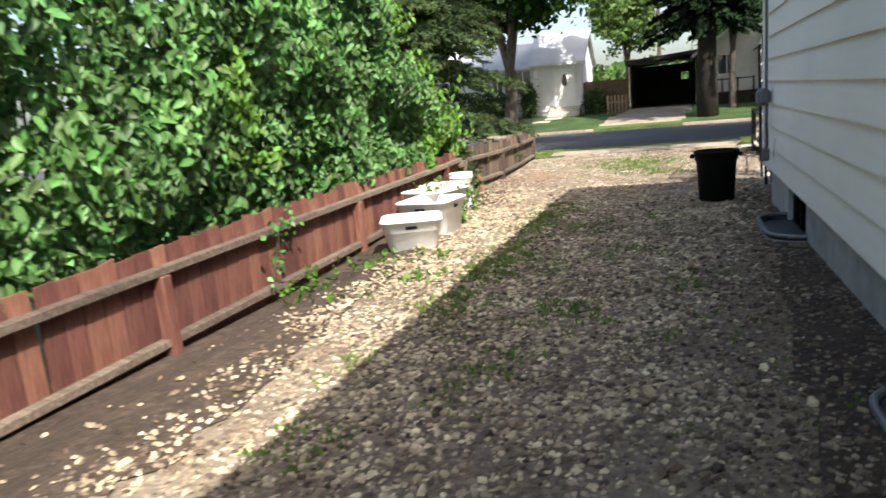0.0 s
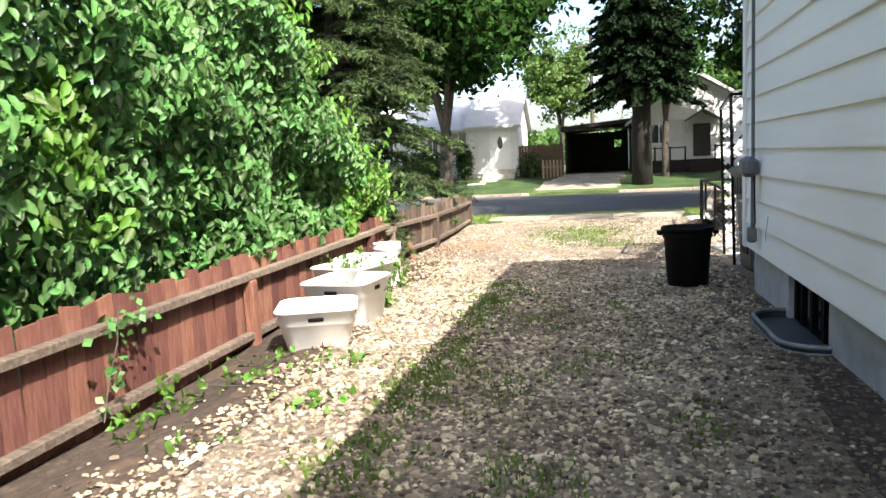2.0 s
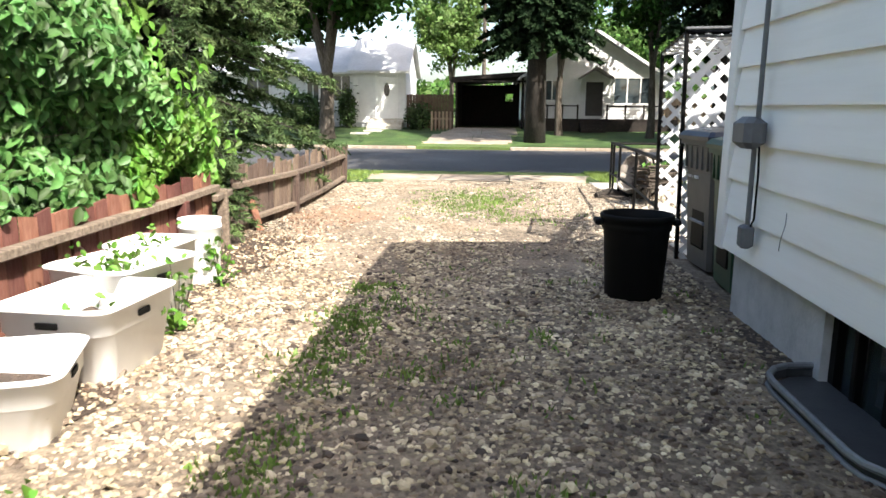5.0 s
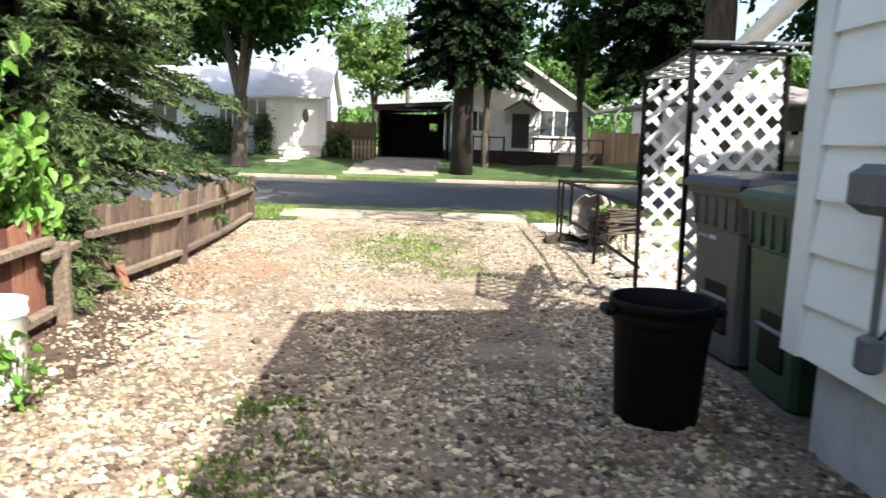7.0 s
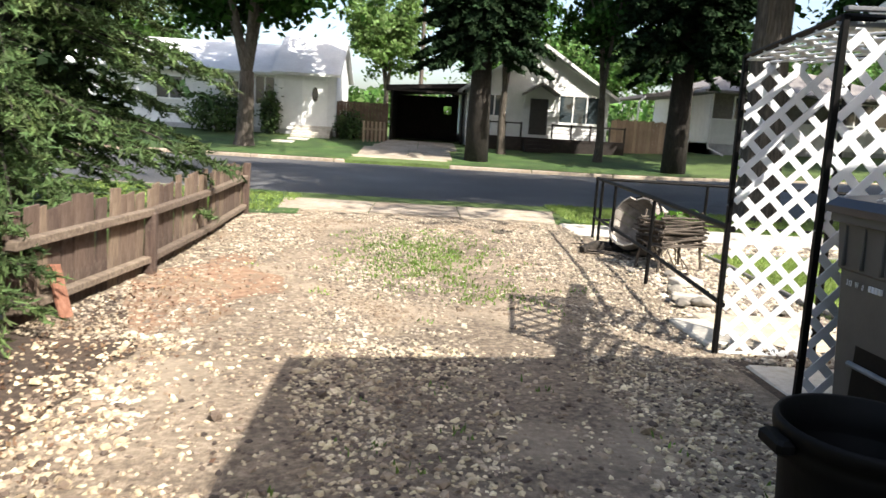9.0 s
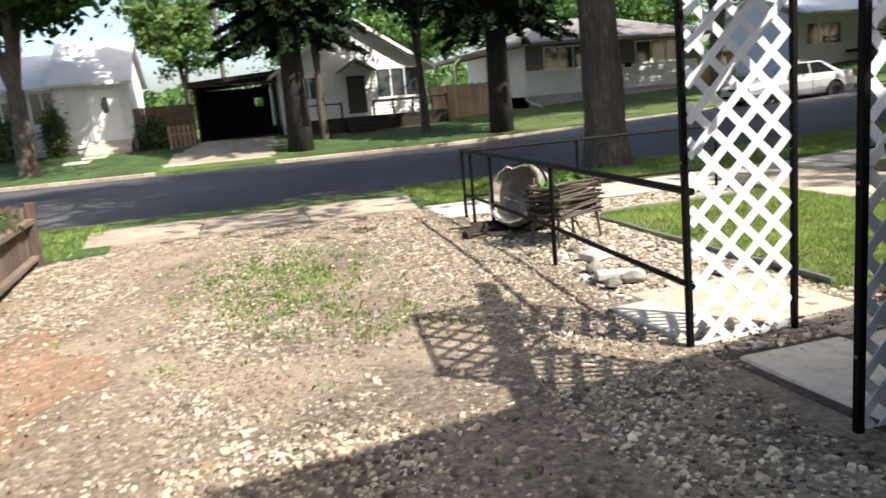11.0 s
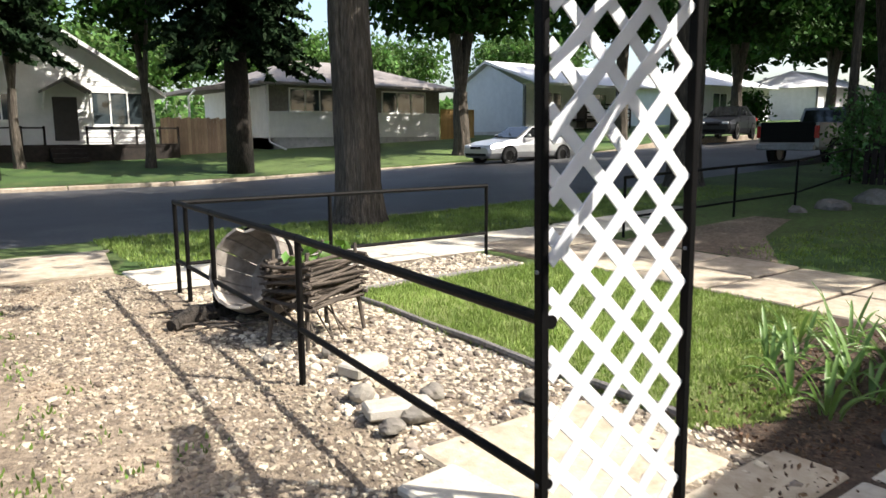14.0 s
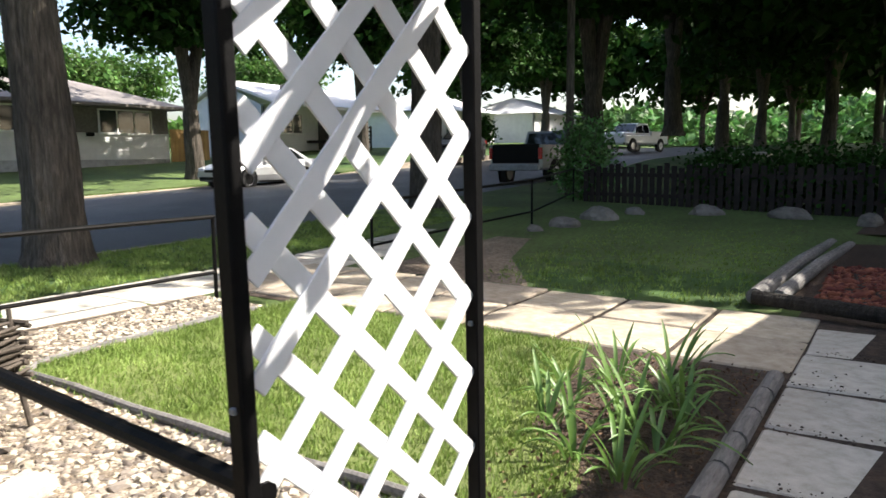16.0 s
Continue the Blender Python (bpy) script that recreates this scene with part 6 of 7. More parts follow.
part("downspout", Geo().tube([(-3.1, 0.7, 2.6), (-3.4, 0.7, 2.3), (-3.4, 0.7, 1.4)], 0.05, 6), "white", h3)
part("downspout", Geo().tube([(-0.05, -0.1, 2.9), (-0.05, -0.1, 0.3), (0.5, -0.7, -0.05)], 0.05, 6), "white", h3)
part("roof", Geo().add([(-0.7, -0.7, 2.9), (10.5, -0.7, 2.9), (10.5, 9.6, 2.9), (-0.7, 9.6, 2.9), (3.2, 4.4, 4.55), (6.8, 4.4, 4.55), (-0.7, -0.7, 3.03), (10.5, -0.7, 3.03), (10.5, 9.6, 3.03), (-0.7, 9.6, 3.03)],
                       [(6, 7, 5, 4), (7, 8, 5), (8, 9, 4, 5), (9, 6, 4), (3, 2, 1, 0), (0, 1, 7, 6), (1, 2, 8, 7), (2, 3, 9, 8), (3, 0, 6, 9)]), "roof_brown", h3)
far_window(h3, 1.1, 3.4, 1.75, 2.75, 0.02, 2)
far_window(h3, 6.2, 8.8, 1.75, 2.75, 0.02, 2)
part("mailbox", Geo().chamfer((5.5, -0.12, 1.55), (5.85, 0.0, 1.72), 0.01), "black", h3)
yf = thing("board_fence", "fresh yellow cedar fence between houses", "fence", (23.4, 43.6, 0.6))
for i in range(16):
    part("board", Geo().box((i * 0.15, 0, 0), (i * 0.15 + 0.14, 0.025, 1.75)), "cedar_yellow", yf)

# pale blue house
h4 = thing("house", "pale blue house with a grey roof, porch and railing", "house", (29.0, 43, 0.42))
part("gable_wall", Geo().prism([(0.0, 0.1), (6.4, 0.1), (6.4, 3.0), (3.2, 4.4), (0, 3.0)], 0.0, 0.2, "x"), "blue_clap", h4)
part("wall", lapped(0.2, 9.5, 0.3, 3.1), "white_clap", h4)
part("foundation", Geo().box((-0.02, -0.02, -0.4), (9.5, 6.4, 0.3)), "foundation", h4)
part("roof", Geo().add([(-0.3, -1.6, 2.95), (10, -1.6, 2.95), (10, 3.2, 4.5), (-0.3, 3.2, 4.5), (10, 6.8, 2.9), (-0.3, 6.8, 2.9), (-0.3, -1.6, 3.08), (10, -1.6, 3.08), (10, 3.2, 4.65), (-0.3, 3.2, 4.65), (10, 6.8, 3.05), (-0.3, 6.8, 3.05)],
                       [(6, 7, 8, 9), (9, 8, 10, 11), (0, 3, 2, 1), (3, 5, 4, 2), (0, 1, 7, 6), (0, 6, 9, 3), (3, 9, 11, 5), (1, 2, 8, 7), (2, 4, 10, 8), (4, 5, 11, 10)]), "roof_pale", h4)
part("vent", Geo().chamfer((3.3, 1.4, 3.9), (3.8, 1.9, 4.5), 0.03), "roof_brown", h4)
part("downspout", Geo().tube([(0.1, -0.1, 2.95), (0.1, -0.1, 0.2)], 0.05, 6), "box_grey", h4)
far_window(h4, 0.9, 3.2, 1.5, 2.6, 0, 2)
far_window(h4, 6.2, 7.3, 1.5, 2.6, 0, 1)
part("door", Geo().chamfer((4.6, -0.05, 0.5), (5.5, 0.0, 2.6), 0.01), "door_dark", h4)
pr = thing("porch_rail", "dark wooden porch railing", "railing", (32.6, 41.3, 0.7))
for z in (0.55, 0.8, 1.05, 1.3):
    part("rail", Geo().box((0, 0, z), (4.2, 0.06, z + 0.1)), "dark_wood", pr)
for x in (0, 1.4, 2.8, 4.1):
    part("post", Geo().box((x, 0.0, -0.1), (x + 0.1, 0.08, 1.45)), "dark_wood", pr)
part("floor", Geo().box((0, 0.1, 0.35), (4.2, 1.7, 0.5)), "dark_wood", pr)
# further houses down the street
for x, y, w, wm, rm, lab in ((47, 43, 9, "white_clap", "roof_pale", "white house with a pale roof far along the street"), (62, 42, 10, "white_clap", "roof_pale", "white house with a broad pale roof far along the street"), (-30, 43, 11, "white_clap", "roof_brown", "white house beyond the trees")):
    hh = thing("house", lab, "house", (x, y, 0.6))
    part("wall", lapped(0, w, 0, 2.8), wm, hh)
    part("side_wall", Geo().box((0, 0.05, -0.3), (0.2, 8, 2.8)), wm, hh)
    part("side_wall", Geo().box((w - 0.2, 0.05, -0.3), (w, 8, 2.8)), wm, hh)
    part("roof", Geo().add([(-0.6, -0.6, 2.75), (w + 0.6, -0.6, 2.75), (w + 0.6, 8.6, 2.75), (-0.6, 8.6, 2.75), (3, 4, 4.5), (w - 3, 4, 4.5)], [(0, 1, 5, 4), (1, 2, 5), (2, 3, 4, 5), (3, 0, 4), (3, 2, 1, 0)]), rm, hh)
    far_window(hh, 1.2, 3.0, 1.0, 2.2, 0, 1)
    far_window(hh, w - 3.4, w - 1.4, 1.0, 2.2, 0, 1)


# ---- shrubs ----
def shrub(label, at, r, h, n, foliage="elm_leaf", size=0.07, seed=1):
    npr = np.random.RandomState(seed)
    ob = thing("shrub", label, "shrub", at)
    c = npr.normal(0, 1, (n, 3))
    c /= np.linalg.norm(c, axis=1, keepdims=True)
    c *= npr.uniform(0.45, 1.0, (n, 1)) ** 0.5 * (1 + 0.25 * npr.normal(0, 1, (n, 1)))
    c = c * [r, r, h / 2] + [0, 0, h / 2]
    c = c[c[:, 2] > 0.02]
    part("leaves", leaves("leaves", c, size, foliage), foliage, ob)
    g = Geo()
    for k in range(8):
        a = k * 0.8
        g.tube([(0, 0, 0), (r * 0.4 * math.cos(a), r * 0.4 * math.sin(a), h * 0.5), (r * 0.7 * math.cos(a), r * 0.7 * math.sin(a), h * 0.85)], [0.02, 0.014, 0.005], 5, False)
    part("stem", g, "twig", ob)


shrub("narrow dark evergreen shrub by white house wall", (-8.1, 42.5, 0.5), 0.45, 2.0, 1500, "needle", 0.08, 2)
shrub("low evergreen shrub under the windows", (-10.5, 42.3, 0.5), 1.3, 1.7, 2600, "needle", 0.09, 3)
shrub("rounded shrub beside the fence", (-4.3, 42.0, 0.45), 0.6, 1.3, 1500, "needle", 0.08, 4)
shrub("dark rounded shrub before a far white house", (48.5, 40.2, gz(0, 40.2)), 1.3, 2.3, 1500, "elm_leaf", 0.16, 12)
shrub("leafy shrub at the end of picket fence", (16.1, 18.2, 0), 0.7, 1.9, 2600, "leaf", 0.06, 5)
for i, y in enumerate((11.2, 12.5, 13.7, 15.0)):
    shrub("dark overgrown shrub along the picket fence", (15.6 + 0.2 * (y - 14), y, 0), 0.9, 1.2, 2200, "elm_leaf", 0.06, 6 + i)

# ---- neighbouring yard ----
pf = thing("picket_fence", "dark weathered picket fence in shade", "fence", (15.5, 18.0, 0), -11)
for i in range(44):
    part("picket", Geo().box((0, -0.16 * i - 0.11, 0.0), (0.025, -0.16 * i, 0.86 + 0.05 * math.sin(i * 1.7))), "dark_wood", pf)
for z in (0.2, 0.62):
    part("rail", Geo().box((0.025, -7.1, z), (0.07, 0.0, z + 0.08)), "dark_wood", pf)


def rock(label, at, s, seed, material="rock"):
    rnd = random.Random(seed)
    b = bmesh.new()
    bmesh.ops.create_icosphere(b, subdivisions=3, radius=1)
    for v in b.verts:
        k = 1 + 0.22 * noise.noise(v.co * 1.3 + Vector((seed, 0, 0))) + 0.10 * noise.noise(v.co * 3.1 + Vector((0, seed, 0)))
        v.co = Vector((v.co.x * s[0], v.co.y * s[1], max(-0.35, v.co.z) * s[2])) * k
    me = bpy.data.meshes.new("rock")
    b.to_mesh(me)
    b.free()
    me.materials.append(M[material])
    ob = tagged(new("rock", me), label, "rock", "garden rocks")
    ob.matrix_basis = pose(at[0], at[1], at[2] + climb(at[0]), 0, 0, rnd.uniform(0, 360))


for i, (x, y, a, b, c) in enumerate(((11.5, 16.7, 0.5, 0.35, 0.2), (12.6, 16.5, 0.55, 0.4, 0.3), (13.6, 16.2, 0.35, 0.3, 0.18), (10.8, 16.9, 0.22, 0.18, 0.12), (14.0, 15.0, 0.5, 0.4, 0.22), (14.0, 13.6, 0.6, 0.4, 0.22), (13.6, 12.4, 0.4, 0.3, 0.2))):
    rock("rounded grey boulder edging the shaded yard", (x, y, 0.03), (a * 0.62, b * 0.6, c * 0.8), i + 3)
for i, (x, y, a, b, c) in enumerate(((1.62, 13.95, 0.10, 0.07, 0.05), (1.55, 14.35, 0.09, 0.07, 0.06), (1.85, 14.15, 0.07, 0.06, 0.05), (1.45, 13.9, 0.06, 0.05, 0.04), (1.75, 15.1, 0.07, 0.05, 0.05), (2.25, 13.8, 0.08, 0.06, 0.04), (1.4, 15.2, 0.05, 0.04, 0.03))):
    rock("pale garden stone lying in the gravel bed", (x, y, 0.02), (a, b, c), i + 20)


def slabstone(name, label, at, turn, sx, sy, sz, tilt=0.0):
    solid(name, Geo().chamfer((-sx / 2, -sy / 2, 0), (sx / 2, sy / 2, sz), 0.012, pose(0, 0, 0, tilt, 0, 0)), "concrete", label, "paving block", at, turn)


slabstone("paving_block", "pale concrete block lying in the gravel", (1.77, 14.72, 0.0), 25, 0.30, 0.16, 0.07, 4)
slabstone("paving_block", "broken pale concrete block in the gravel", (1.59, 14.06, 0.0), -20, 0.34, 0.20, 0.06, -6)
slabstone("paving_block", "flat pale concrete slab sunk in the gravel", (1.36, 13.16, -0.045), 5, 0.30, 0.62, 0.05)

# lawn edging and timbers
ed = thing("lawn_edging", "grey timber edging round the small lawn", "edging", (2.65, 13.0, -0.012))
pts = [(0, 0.2), (-0.02, 1.2), (0.0, 2.3), (0.02, 3.45), (0.25, 3.62), (1.2, 3.66), (2.1, 3.68)]
for (a, b), (c, d) in zip(pts, pts[1:]):
    part("timber", Geo().tube([(a, b, 0.02), ((a + c) / 2, (b + d) / 2, 0.03), (c, d, 0.02)], 0.026, 8), "timber", ed)
bt = thing("bed_border", "short grey timbers bordering the flower bed", "edging", (3.1, 12.47, 0))
for i in range(5):
    part("timber", Geo().tube([(0.37 * i, 0.0, 0.03), (0.37 * i + 0.34, 0.005 * (i % 2), 0.035)], 0.05, 10), "timber", bt)
lg = thing("log_border", "weathered logs bordering the neighbouring bed", "log", (7.2, 13.0, 0), group="")
for i, (a, b, r) in enumerate((((0, -0.02, 0.07), (4.4, -0.25, 0.09), 0.075), ((0.1, -0.2, 0.06), (4.3, -0.48, 0.08), 0.07))):
    part("log", Geo().tube([a, tuple((Vector(a) + Vector(b)) / 2 + Vector((0, 0.03, 0.02))), b], r, 12), "timber", lg)
solid("dark_log", Geo().tube([(0, 0.0, 0.08), (-0.19, -0.6, 0.09), (-0.4, -1.3, 0.09)], 0.065, 12), "bark_dark", "dark smooth log lying beside the slab walk", "log", (7.12, 12.97, 0))
p = np.stack([NPR.uniform(7.6, 9.6, 900), NPR.uniform(11.4, 12.55, 900)], 1)
pebbles("pebbles", p, 0.03, "red_brick", "red crushed stone in the neighbouring bed")
sheet("red_bed", [(7.3, 10.8), (11.5, 10.8), (11.5, 12.6), (7.6, 12.8)], "bed", "dark mulched bed with red crushed stone", "flower bed", 0.012)


# ---- day lilies ----
def lily(at, n, h, seed):
    rnd = random.Random(seed)
    ob = thing("daylily", "clump of arching strap-leaved day lilies", "plant", at, group="day lilies")
    for i in range(n):
        a, r0 = rnd.uniform(0, 6.283), rnd.uniform(0, 0.09)
        L, up = h * rnd.uniform(0.7, 1.2), rnd.uniform(0.0, 0.85)
        d = Vector((math.cos(a), math.sin(a), 0))
        side = Vector((-d.y, d.x, 0))
        g, prev = Geo(), None
        for k in range(8):
            s = k / 7
            p = d * (r0 + L * 0.75 * (1 - up * 0.6) * s ** 1.3) + Vector((0, 0, L * (s * (0.6 + 0.4 * up) - (1 - up) * 0.62 * s ** 2.4)))
            w = 0.0125 * (1 - s ** 3) * (0.6 + s)
            fold = Vector((0, 0, -0.006))
            g.v += [tuple(p - side * w), tuple(p + fold), tuple(p + side * w)]
        for k in range(7):
            o = 3 * k
            g.f += [(o, o + 1, o + 4, o + 3), (o + 1, o + 2, o + 5, o + 4)]
        part("leaf", g, "lily", ob, smooth=True)


for i, (x, y, n, h) in enumerate(((3.75, 12.95, 26, 0.48), (4.2, 12.92, 26, 0.50), (3.35, 13.05, 20, 0.36), (4.45, 13.25, 18, 0.42), (3.9, 13.3, 16, 0.4), (4.0, 12.75, 20, 0.5), (3.55, 12.75, 22, 0.46), (3.2, 12.8, 20, 0.42), (4.55, 12.95, 20, 0.46), (4.3, 13.5, 14, 0.34), (3.6, 13.3, 18, 0.42))):
    lily((x, y, 0.015), int(n * 0.72), h, 60 + i)
c = np.stack([NPR.uniform(2.6, 5.1, 900), NPR.uniform(12.55, 13.35, 900), NPR.uniform(0.0, 0.03, 900)], 1)
c = np.concatenate([c, np.stack([NPR.uniform(1.3, 2.9, 120), NPR.normal(12.5, 0.1, 120), NPR.uniform(0.03, 0.05, 120)], 1)])
c = np.concatenate([c, np.array([(x, y, gz(x, y) + 0.025) for x, y in zip(NPR.uniform(-2.85, -1.9, 110), NPR.uniform(3.0, 11.5, 110))]), np.stack([NPR.uniform(-3.0, -2.0, 200), NPR.uniform(12.5, 17.5, 200), NPR.uniform(0.02, 0.04, 200)], 1), np.array([(x, y, gz(x, y) + 0.03) for x, y in zip(-2.95 + np.abs(NPR.normal(0, 0.5, 900)), NPR.uniform(9.6, 14.2, 900))])])
tagged(new("leaf_litter", leaves("leaf_litter", c, 0.015, "dead_leaf", 0.5)), "dry brown leaf litter on the earth", "leaf litter", kind="stuff")

# ---- barrel planter with a twig cart ----
bar = thing("half_barrel", "tipped half-barrel planter with broken rim, weathered grey", "barrel", (1.82, 16.25, 0.0), -62)
tip = pose(0, 0, 0.33, 66, 0, 0) @ Matrix.Diagonal((1.1, 1.1, 1.1, 1))
n = 18
for k in range(n):
    a0, a1 = 2 * math.pi * k / n, 2 * math.pi * (k + 0.94) / n
    g = Geo()
    L = 0.42 if k not in (4, 5) else 0.34
    for z, r in ((-0.2, 0.25), (-0.05, 0.285), (0.1, 0.30), (L - 0.2, 0.29)):
        for rr in (r, r - 0.02):
            g.v += [(rr * math.cos(a0), rr * math.sin(a0), z), (rr * math.cos(a1), rr * math.sin(a1), z)]
    for i in range(3):
        o = 4 * i
        g.f += [(o, o + 1, o + 5, o + 4), (o + 2, o + 6, o + 7, o + 3), (o, o + 4, o + 6, o + 2), (o + 1, o + 3, o + 7, o + 5)]
    g.f += [(0, 2, 3, 1), (12, 13, 15, 14)]
    part("stave", g, "barrel", bar, m=tip)
for z, r in ((-0.1, 0.278), (0.12, 0.302)):
    part("hoop", Geo().lathe([(r, z - 0.018), (r + 0.006, z - 0.018), (r + 0.006, z + 0.018), (r, z + 0.018)], 36), "iron", bar, "rusty hoop", m=tip)
part("base", Geo().lathe([(0.0, -0.19), (0.245, -0.19), (0.245, -0.165), (0.0, -0.165)], 24), "barrel", bar, m=tip)
cart = thing("twig_planter", "rustic planter woven of dark twigs on stick legs", "planter", (1.88, 15.52, 0.0), 24)
rnd = random.Random(4)
for k in range(66):
    z = 0.27 + 0.29 * (k // 3) / 22
    s = k % 3
    if s == 0:
        a, b = (-0.30, -0.16, z), (0.30, -0.16, z)
    elif s == 1:
        a, b = (-0.30, 0.16, z), (0.30, 0.16, z)
    else:
        x = 0.29 if k % 2 else -0.29
        a, b = (x, -0.2, z), (x, 0.2, z)
    a = [p + rnd.uniform(-0.03, 0.03) for p in a]
    b = [p + rnd.uniform(-0.03, 0.03) for p in b]
    mid = [(p + q) / 2 + rnd.uniform(-0.02, 0.02) for p, q in zip(a, b)]
    part("twig", Geo().tube([a, mid, b], [0.012, 0.013, 0.008], 6), "twig", cart)
for x in (-0.26, 0.26):
    for y in (-0.14, 0.14):
        part("leg", Geo().tube([(x * 1.15, y * 1.2, 0.0), (x, y, 0.3), (x * 0.95, y, 0.62)], [0.015, 0.016, 0.012], 7), "twig", cart)
for k in range(7):
    x = rnd.uniform(-0.3, 0.3)
    part("brace", Geo().tube([(x, -0.16, 0.02), (x + rnd.uniform(-0.15, 0.15), 0.0, 0.3)], 0.007, 5), "twig", cart)
part("soil", Geo().box((-0.26, -0.14, 0.40), (0.26, 0.14, 0.46)), "bed", cart)
c = np.stack([NPR.uniform(-0.2, 0.2, 40), NPR.uniform(-0.1, 0.1, 40), NPR.uniform(0.48, 0.62, 40)], 1)
part("leaves", leaves("leaves", c, 0.05, "leaf_lime"), "leaf_lime", cart, "few lime green leaves")
for k in range(9):
    a = rnd.uniform(0, 180)
    solid("stick", Geo().tube([(-0.25, 0, 0.015), (0, 0.01, 0.03), (0.25, 0, 0.015)], 0.009, 6), "twig", "dry stick lying on the gravel", "stick", (1.45 + rnd.uniform(-0.15, 0.25), 16.3 + rnd.uniform(-0.6, 0.4), 0.02), a, "sticks")


solid("bark_slab", Geo().tube([(-0.30, 0, 0.03), (-0.1, 0.04, 0.07), (0.12, 0.02, 0.06), (0.32, -0.03, 0.03)], [0.05, 0.075, 0.065, 0.04], 9), "bark_dark", "dark rotten slab of bark under the barrel", "bark", (1.42, 16.35, 0.0), 15)


# ---- vehicles ----
def wheel(parent, x, y, r, w):
    m = pose(x, y, r, 90, 0, 0)
    t = part("wheel", Geo().lathe([(r * 0.62, -w / 2), (r * 0.95, -w / 2), (r, -w * 0.3), (r, w * 0.3), (r * 0.95, w / 2), (r * 0.62, w / 2)], 26), "tyre", parent, m=m)
    part("rim", Geo().lathe([(0.0, w * 0.30), (r * 0.2, w * 0.42), (r * 0.55, w * 0.38), (r * 0.64, w * 0.5), (r * 0.64, -w * 0.5), (r * 0.55, -w * 0.38), (r * 0.2, -w * 0.42), (0.0, -w * 0.30)], 20), "rim", t)


def loft(sections):
    """A body through cross sections of equal count."""
    g, n = Geo(), len(sections[0])
    g.v = [p for s in sections for p in s]
    for i in range(len(sections) - 1):
        g.f += [(i * n + k, i * n + (k + 1) % n, (i + 1) * n + (k + 1) % n, (i + 1) * n + k) for k in range(n)]
    g.f += [tuple(range(n - 1, -1, -1)), tuple((len(sections) - 1) * n + k for k in range(n))]
    return g


def sedan(label, at, turn, paint):
    car = thing("car", label, "car", at, turn)

    def sec(x, zb, zt, w, tuck=0.88):
        return [(x, -w * tuck, zb), (x, w * tuck, zb), (x, w, zb + (zt - zb) * 0.35), (x, w * 0.985, zb + (zt - zb) * 0.7), (x, w * 0.88, zt), (x, -w * 0.88, zt), (x, -w * 0.985, zb + (zt - zb) * 0.7), (x, -w, zb + (zt - zb) * 0.35)]

    part("body", loft([sec(-2.32, 0.32, 0.60, 0.70), sec(-2.22, 0.24, 0.70, 0.80), sec(-1.7, 0.20, 0.82, 0.87), sec(-0.85, 0.19, 0.93, 0.88), sec(0.6, 0.19, 0.96, 0.88), sec(1.6, 0.21, 1.00, 0.87), sec(2.15, 0.26, 0.98, 0.81), sec(2.3, 0.36, 0.86, 0.74)]), paint, car, smooth=False)

    def cab(x, z, w):
        return [(x, -w, z), (x, w, z)]

    g = Geo().add([(-0.95, -0.76, 0.92), (-0.95, 0.76, 0.92), (-0.1, 0.60, 1.38), (-0.1, -0.60, 1.38), (0.85, 0.60, 1.40), (0.85, -0.60, 1.40), (1.65, 0.76, 0.98), (1.65, -0.76, 0.98)],
                  [(0, 1, 2, 3), (3, 2, 4, 5), (5, 4, 6, 7), (0, 3, 5, 7), (1, 6, 4, 2), (0, 7, 6, 1)])
    part("cabin", g, paint, car)
    part("windscreen", Geo().add([(-0.90, -0.68, 0.96), (-0.90, 0.68, 0.96), (-0.17, 0.56, 1.36), (-0.17, -0.56, 1.36)], [(0, 1, 2, 3)]), "glass_dark", car, m=pose(-0.02, 0, 0.015))
    part("rear_window", Geo().add([(1.58, -0.68, 1.02), (1.58, 0.68, 1.02), (0.92, 0.56, 1.38), (0.92, -0.56, 1.38)], [(0, 3, 2, 1)]), "glass_dark", car, m=pose(0.02, 0, 0.015))
    for s in (-1, 1):
        for x0, x1, t0, t1 in ((-0.68, 0.28, -0.08, 0.30), (0.36, 1.35, 0.36, 0.84)):
            part("side_window", Geo().add([(x0, s * 0.775, 0.98), (x1, s * 0.775, 0.98), (t1, s * 0.625, 1.345), (t0, s * 0.625, 1.345)], [(0, 1, 2, 3)]), "glass_dark", car)
        part("headlight", Geo().chamfer((-2.30, s * 0.55 - 0.16, 0.58), (-2.08, s * 0.55 + 0.16, 0.70), 0.03), "clear_lens", car)
        part("tail_light", Geo().chamfer((2.14, s * 0.66 - 0.13, 0.74), (2.29, s * 0.66 + 0.10, 0.90), 0.02), "red_lens", car)
        part("mirror", Geo().chamfer((-0.62, s * 0.93 - 0.08, 0.98), (-0.48, s * 0.93 + 0.08, 1.10), 0.03), paint, car)
        part("door_seam", Geo().box((0.31, s * 0.885 - 0.004, 0.3), (0.325, s * 0.885 + 0.004, 0.95)), "black", car)
        part("door_handle", Geo().chamfer((0.10, s * 0.885 - 0.012, 0.80), (0.24, s * 0.885 + 0.012, 0.83), 0.005), paint, car)
        part("sill", Geo().box((-1.0, s * 0.87 - 0.01, 0.19), (1.0, s * 0.87 + 0.02, 0.25)), "black", car)
        for x in (-1.42, 1.30):
            part("wheel_arch", Geo().lathe([(0.0, -0.02), (0.37, -0.02), (0.37, 0.02), (0.0, 0.02)], 24), "black", car, m=pose(x, s * 0.872, 0.33, 90, 0, 0))
            wheel(car, x, s * 0.80, 0.315, 0.2)
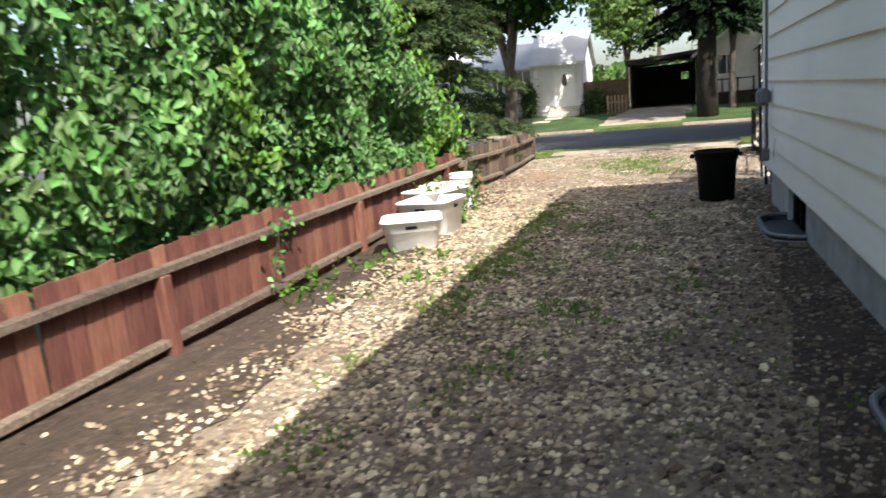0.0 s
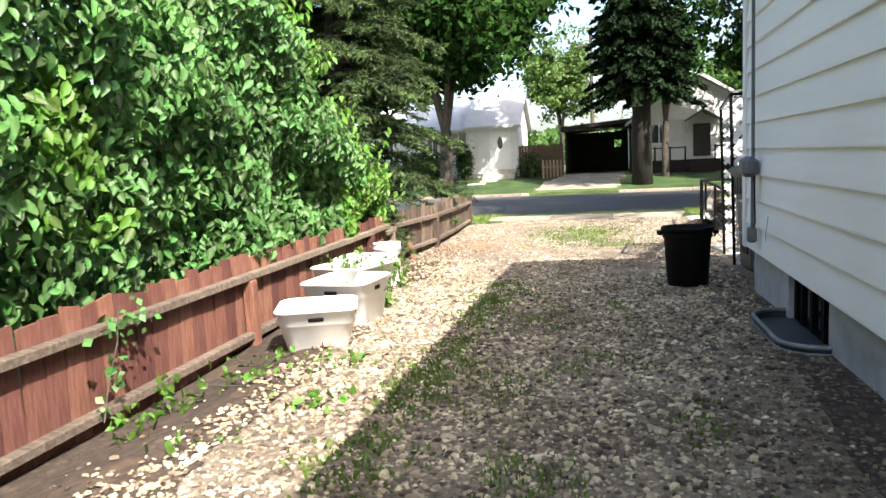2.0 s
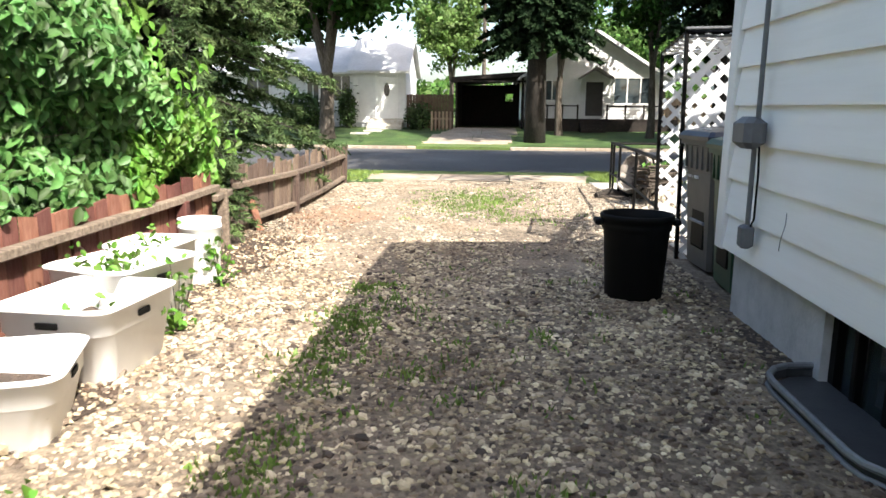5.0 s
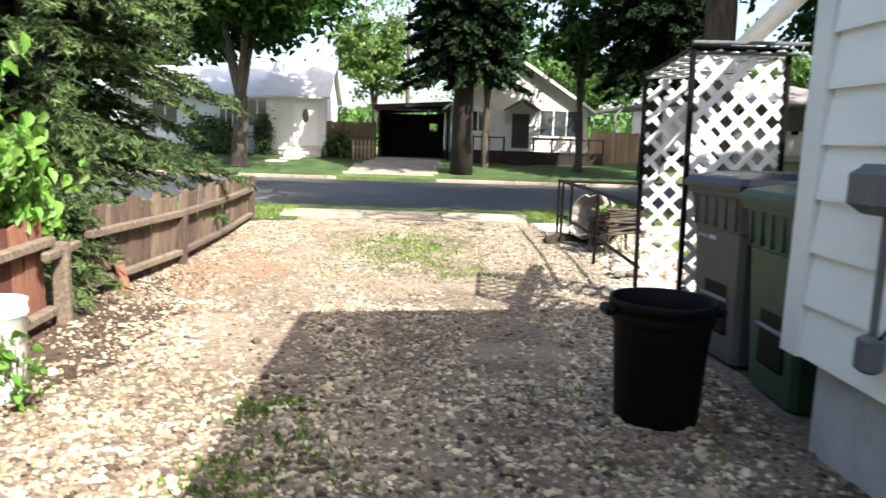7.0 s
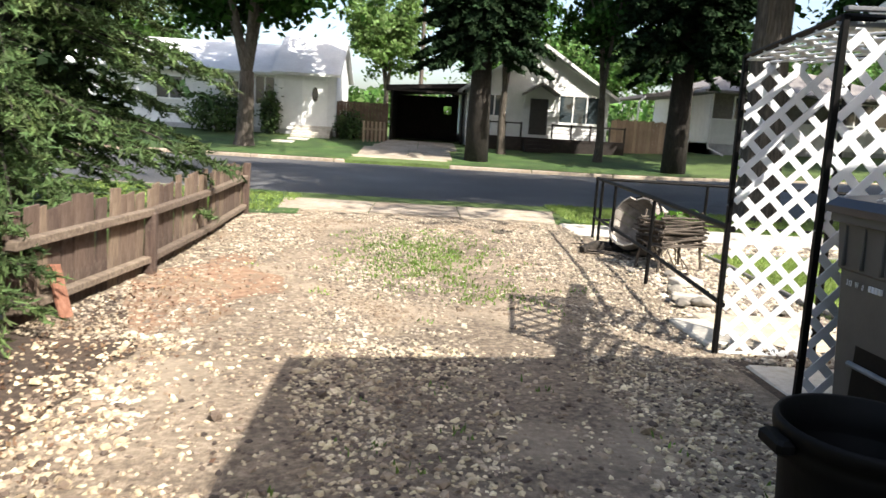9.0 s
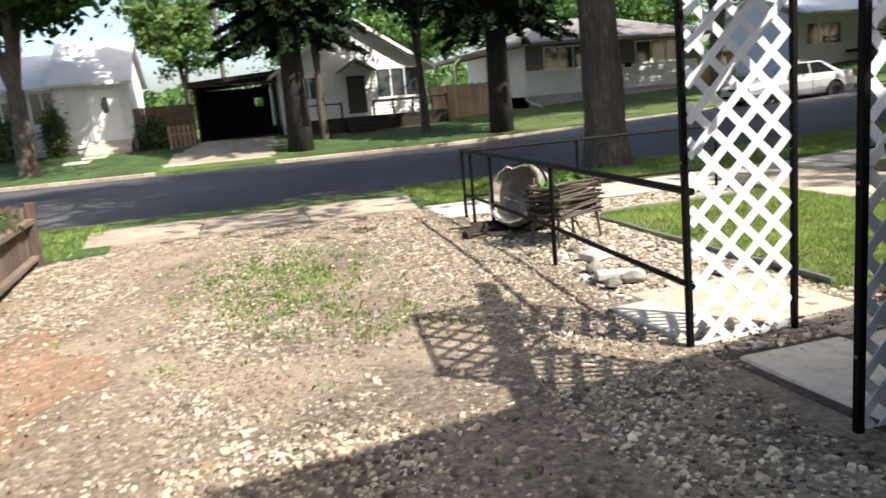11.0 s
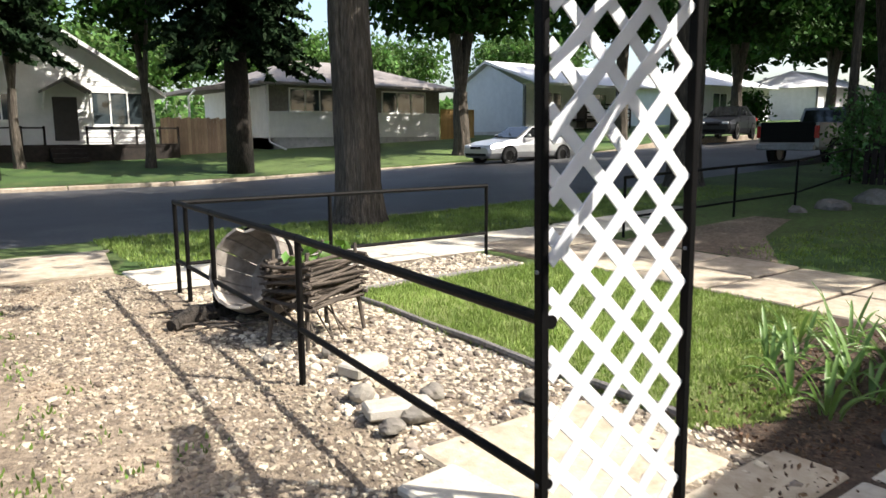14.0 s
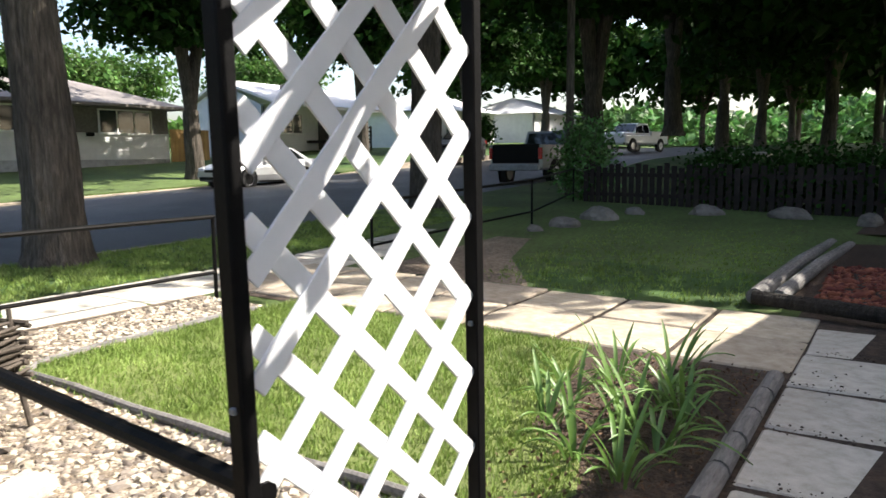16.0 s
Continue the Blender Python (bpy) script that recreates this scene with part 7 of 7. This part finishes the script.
    part("grille", Geo().chamfer((-2.34, -0.3, 0.55), (-2.28, 0.3, 0.64), 0.01), "black", car)
    part("lower_grille", Geo().chamfer((-2.33, -0.6, 0.30), (-2.2, 0.6, 0.40), 0.01), "black", car)
    return car


sedan("silver four-door saloon parked at the far kerb", (19.6, 32.75, -0.11), 0, "silver").scale = (1.06, 1.04, 1.05)


sedan("dark car parked far along the kerb", (34.4, 33.0, -0.1), 15, "dark_paint").scale = (1.0, 1.08, 1.22)


def pickup(label, at, turn, paint):
    """A pickup truck; its tail is at -x."""
    car = thing("pickup_truck", label, "truck", at, turn)
    part("body", Geo().chamfer((-2.8, -0.95, 0.50), (2.7, 0.95, 1.08), 0.08), paint, car)
    part("bonnet", Geo().chamfer((1.2, -0.90, 0.9), (2.75, 0.90, 1.25), 0.1), paint, car)
    part("bed_side", Geo().chamfer((-2.8, -0.95, 1.0), (-0.55, -0.85, 1.32), 0.02), paint, car)
    part("bed_side", Geo().chamfer((-2.8, 0.85, 1.0), (-0.55, 0.95, 1.32), 0.02), paint, car)
    # Black instead of body paint, since the tail lies in shadow.
    part("tailgate", Geo().chamfer((-2.84, -0.85, 0.72), (-2.76, 0.85, 1.34), 0.02), "black", car, "tailgate coloured black for its shade")
    part("cabin", Geo().add([(-0.6, -0.88, 1.1), (-0.6, 0.88, 1.1), (-0.45, 0.72, 1.82), (-0.45, -0.72, 1.82), (0.75, 0.72, 1.84), (0.75, -0.72, 1.84), (1.5, 0.88, 1.15), (1.5, -0.88, 1.15)], [(0, 1, 2, 3), (3, 2, 4, 5), (5, 4, 6, 7), (0, 3, 5, 7), (1, 6, 4, 2), (0, 7, 6, 1)]), paint, car)
    part("rear_window", Geo().add([(-0.60, -0.72, 1.25), (-0.60, 0.72, 1.25), (-0.49, 0.64, 1.74), (-0.49, -0.64, 1.74)], [(0, 1, 2, 3)]), "glass_dark", car, m=pose(-0.02, 0, 0))
    part("windscreen", Geo().add([(1.46, -0.78, 1.22), (1.46, 0.78, 1.22), (0.82, 0.66, 1.78), (0.82, -0.66, 1.78)], [(0, 3, 2, 1)]), "glass_dark", car, m=pose(0.03, 0, 0.01))
    part("bumper", Geo().chamfer((-2.98, -0.9, 0.48), (-2.8, 0.9, 0.68), 0.03), "galv", car, "steel rear bumper")
    for s in (-1, 1):
        for x0, x1 in ((-0.45, 0.25), (0.32, 1.2)):
            part("side_window", Geo().add([(x0, s * 0.875, 1.2), (x1 + 0.08, s * 0.875, 1.2), (x1 - 0.15 if x1 > 1 else x1, s * 0.745, 1.72), (x0 + 0.05, s * 0.745, 1.72)], [(0, 1, 2, 3)]), "glass_dark", car)
        part("tail_light", Geo().chamfer((-2.86, s * 0.9 - 0.06, 0.85), (-2.76, s * 0.9 + 0.055, 1.22), 0.01), "red_lens", car)
        part("mirror", Geo().chamfer((0.95, s * 1.02 - 0.1, 1.2), (1.1, s * 1.02 + 0.1, 1.42), 0.03), "black", car)
        for x in (-1.75, 1.75):
            part("wheel_arch", Geo().lathe([(0.0, -0.02), (0.46, -0.02), (0.46, 0.02), (0.0, 0.02)], 24), "black", car, m=pose(x, s * 0.945, 0.42, 90, 0, 0))
            wheel(car, x, s * 0.87, 0.385, 0.26)
    return car


pickup("pewter pickup truck parked at the near kerb, seen from behind", (24.1, 22.75, -0.13), 0, "grey_paint")
pickup("white pickup truck parked far along the street", (47, 27.4, -0.08), 168, "white_paint")
pole = thing("utility_pole", "grey wooden utility pole behind the houses", "pole", (-1.2, 55, 0.6))
part("pole", Geo().tube([(0, 0, 0), (0, 0, 9.5)], [0.16, 0.11], 10), "bark", pole)
part("crossarm", Geo().box((-0.9, -0.06, 8.6), (0.9, 0.06, 8.75)), "bark", pole)
solid("street_pole", Geo().tube([(0, 0, -0.1), (0, 0, 8.0)], [0.11, 0.08], 12), "bark", "slim grey pole beside the pavement", "pole", (17.0, 19.0, 0))
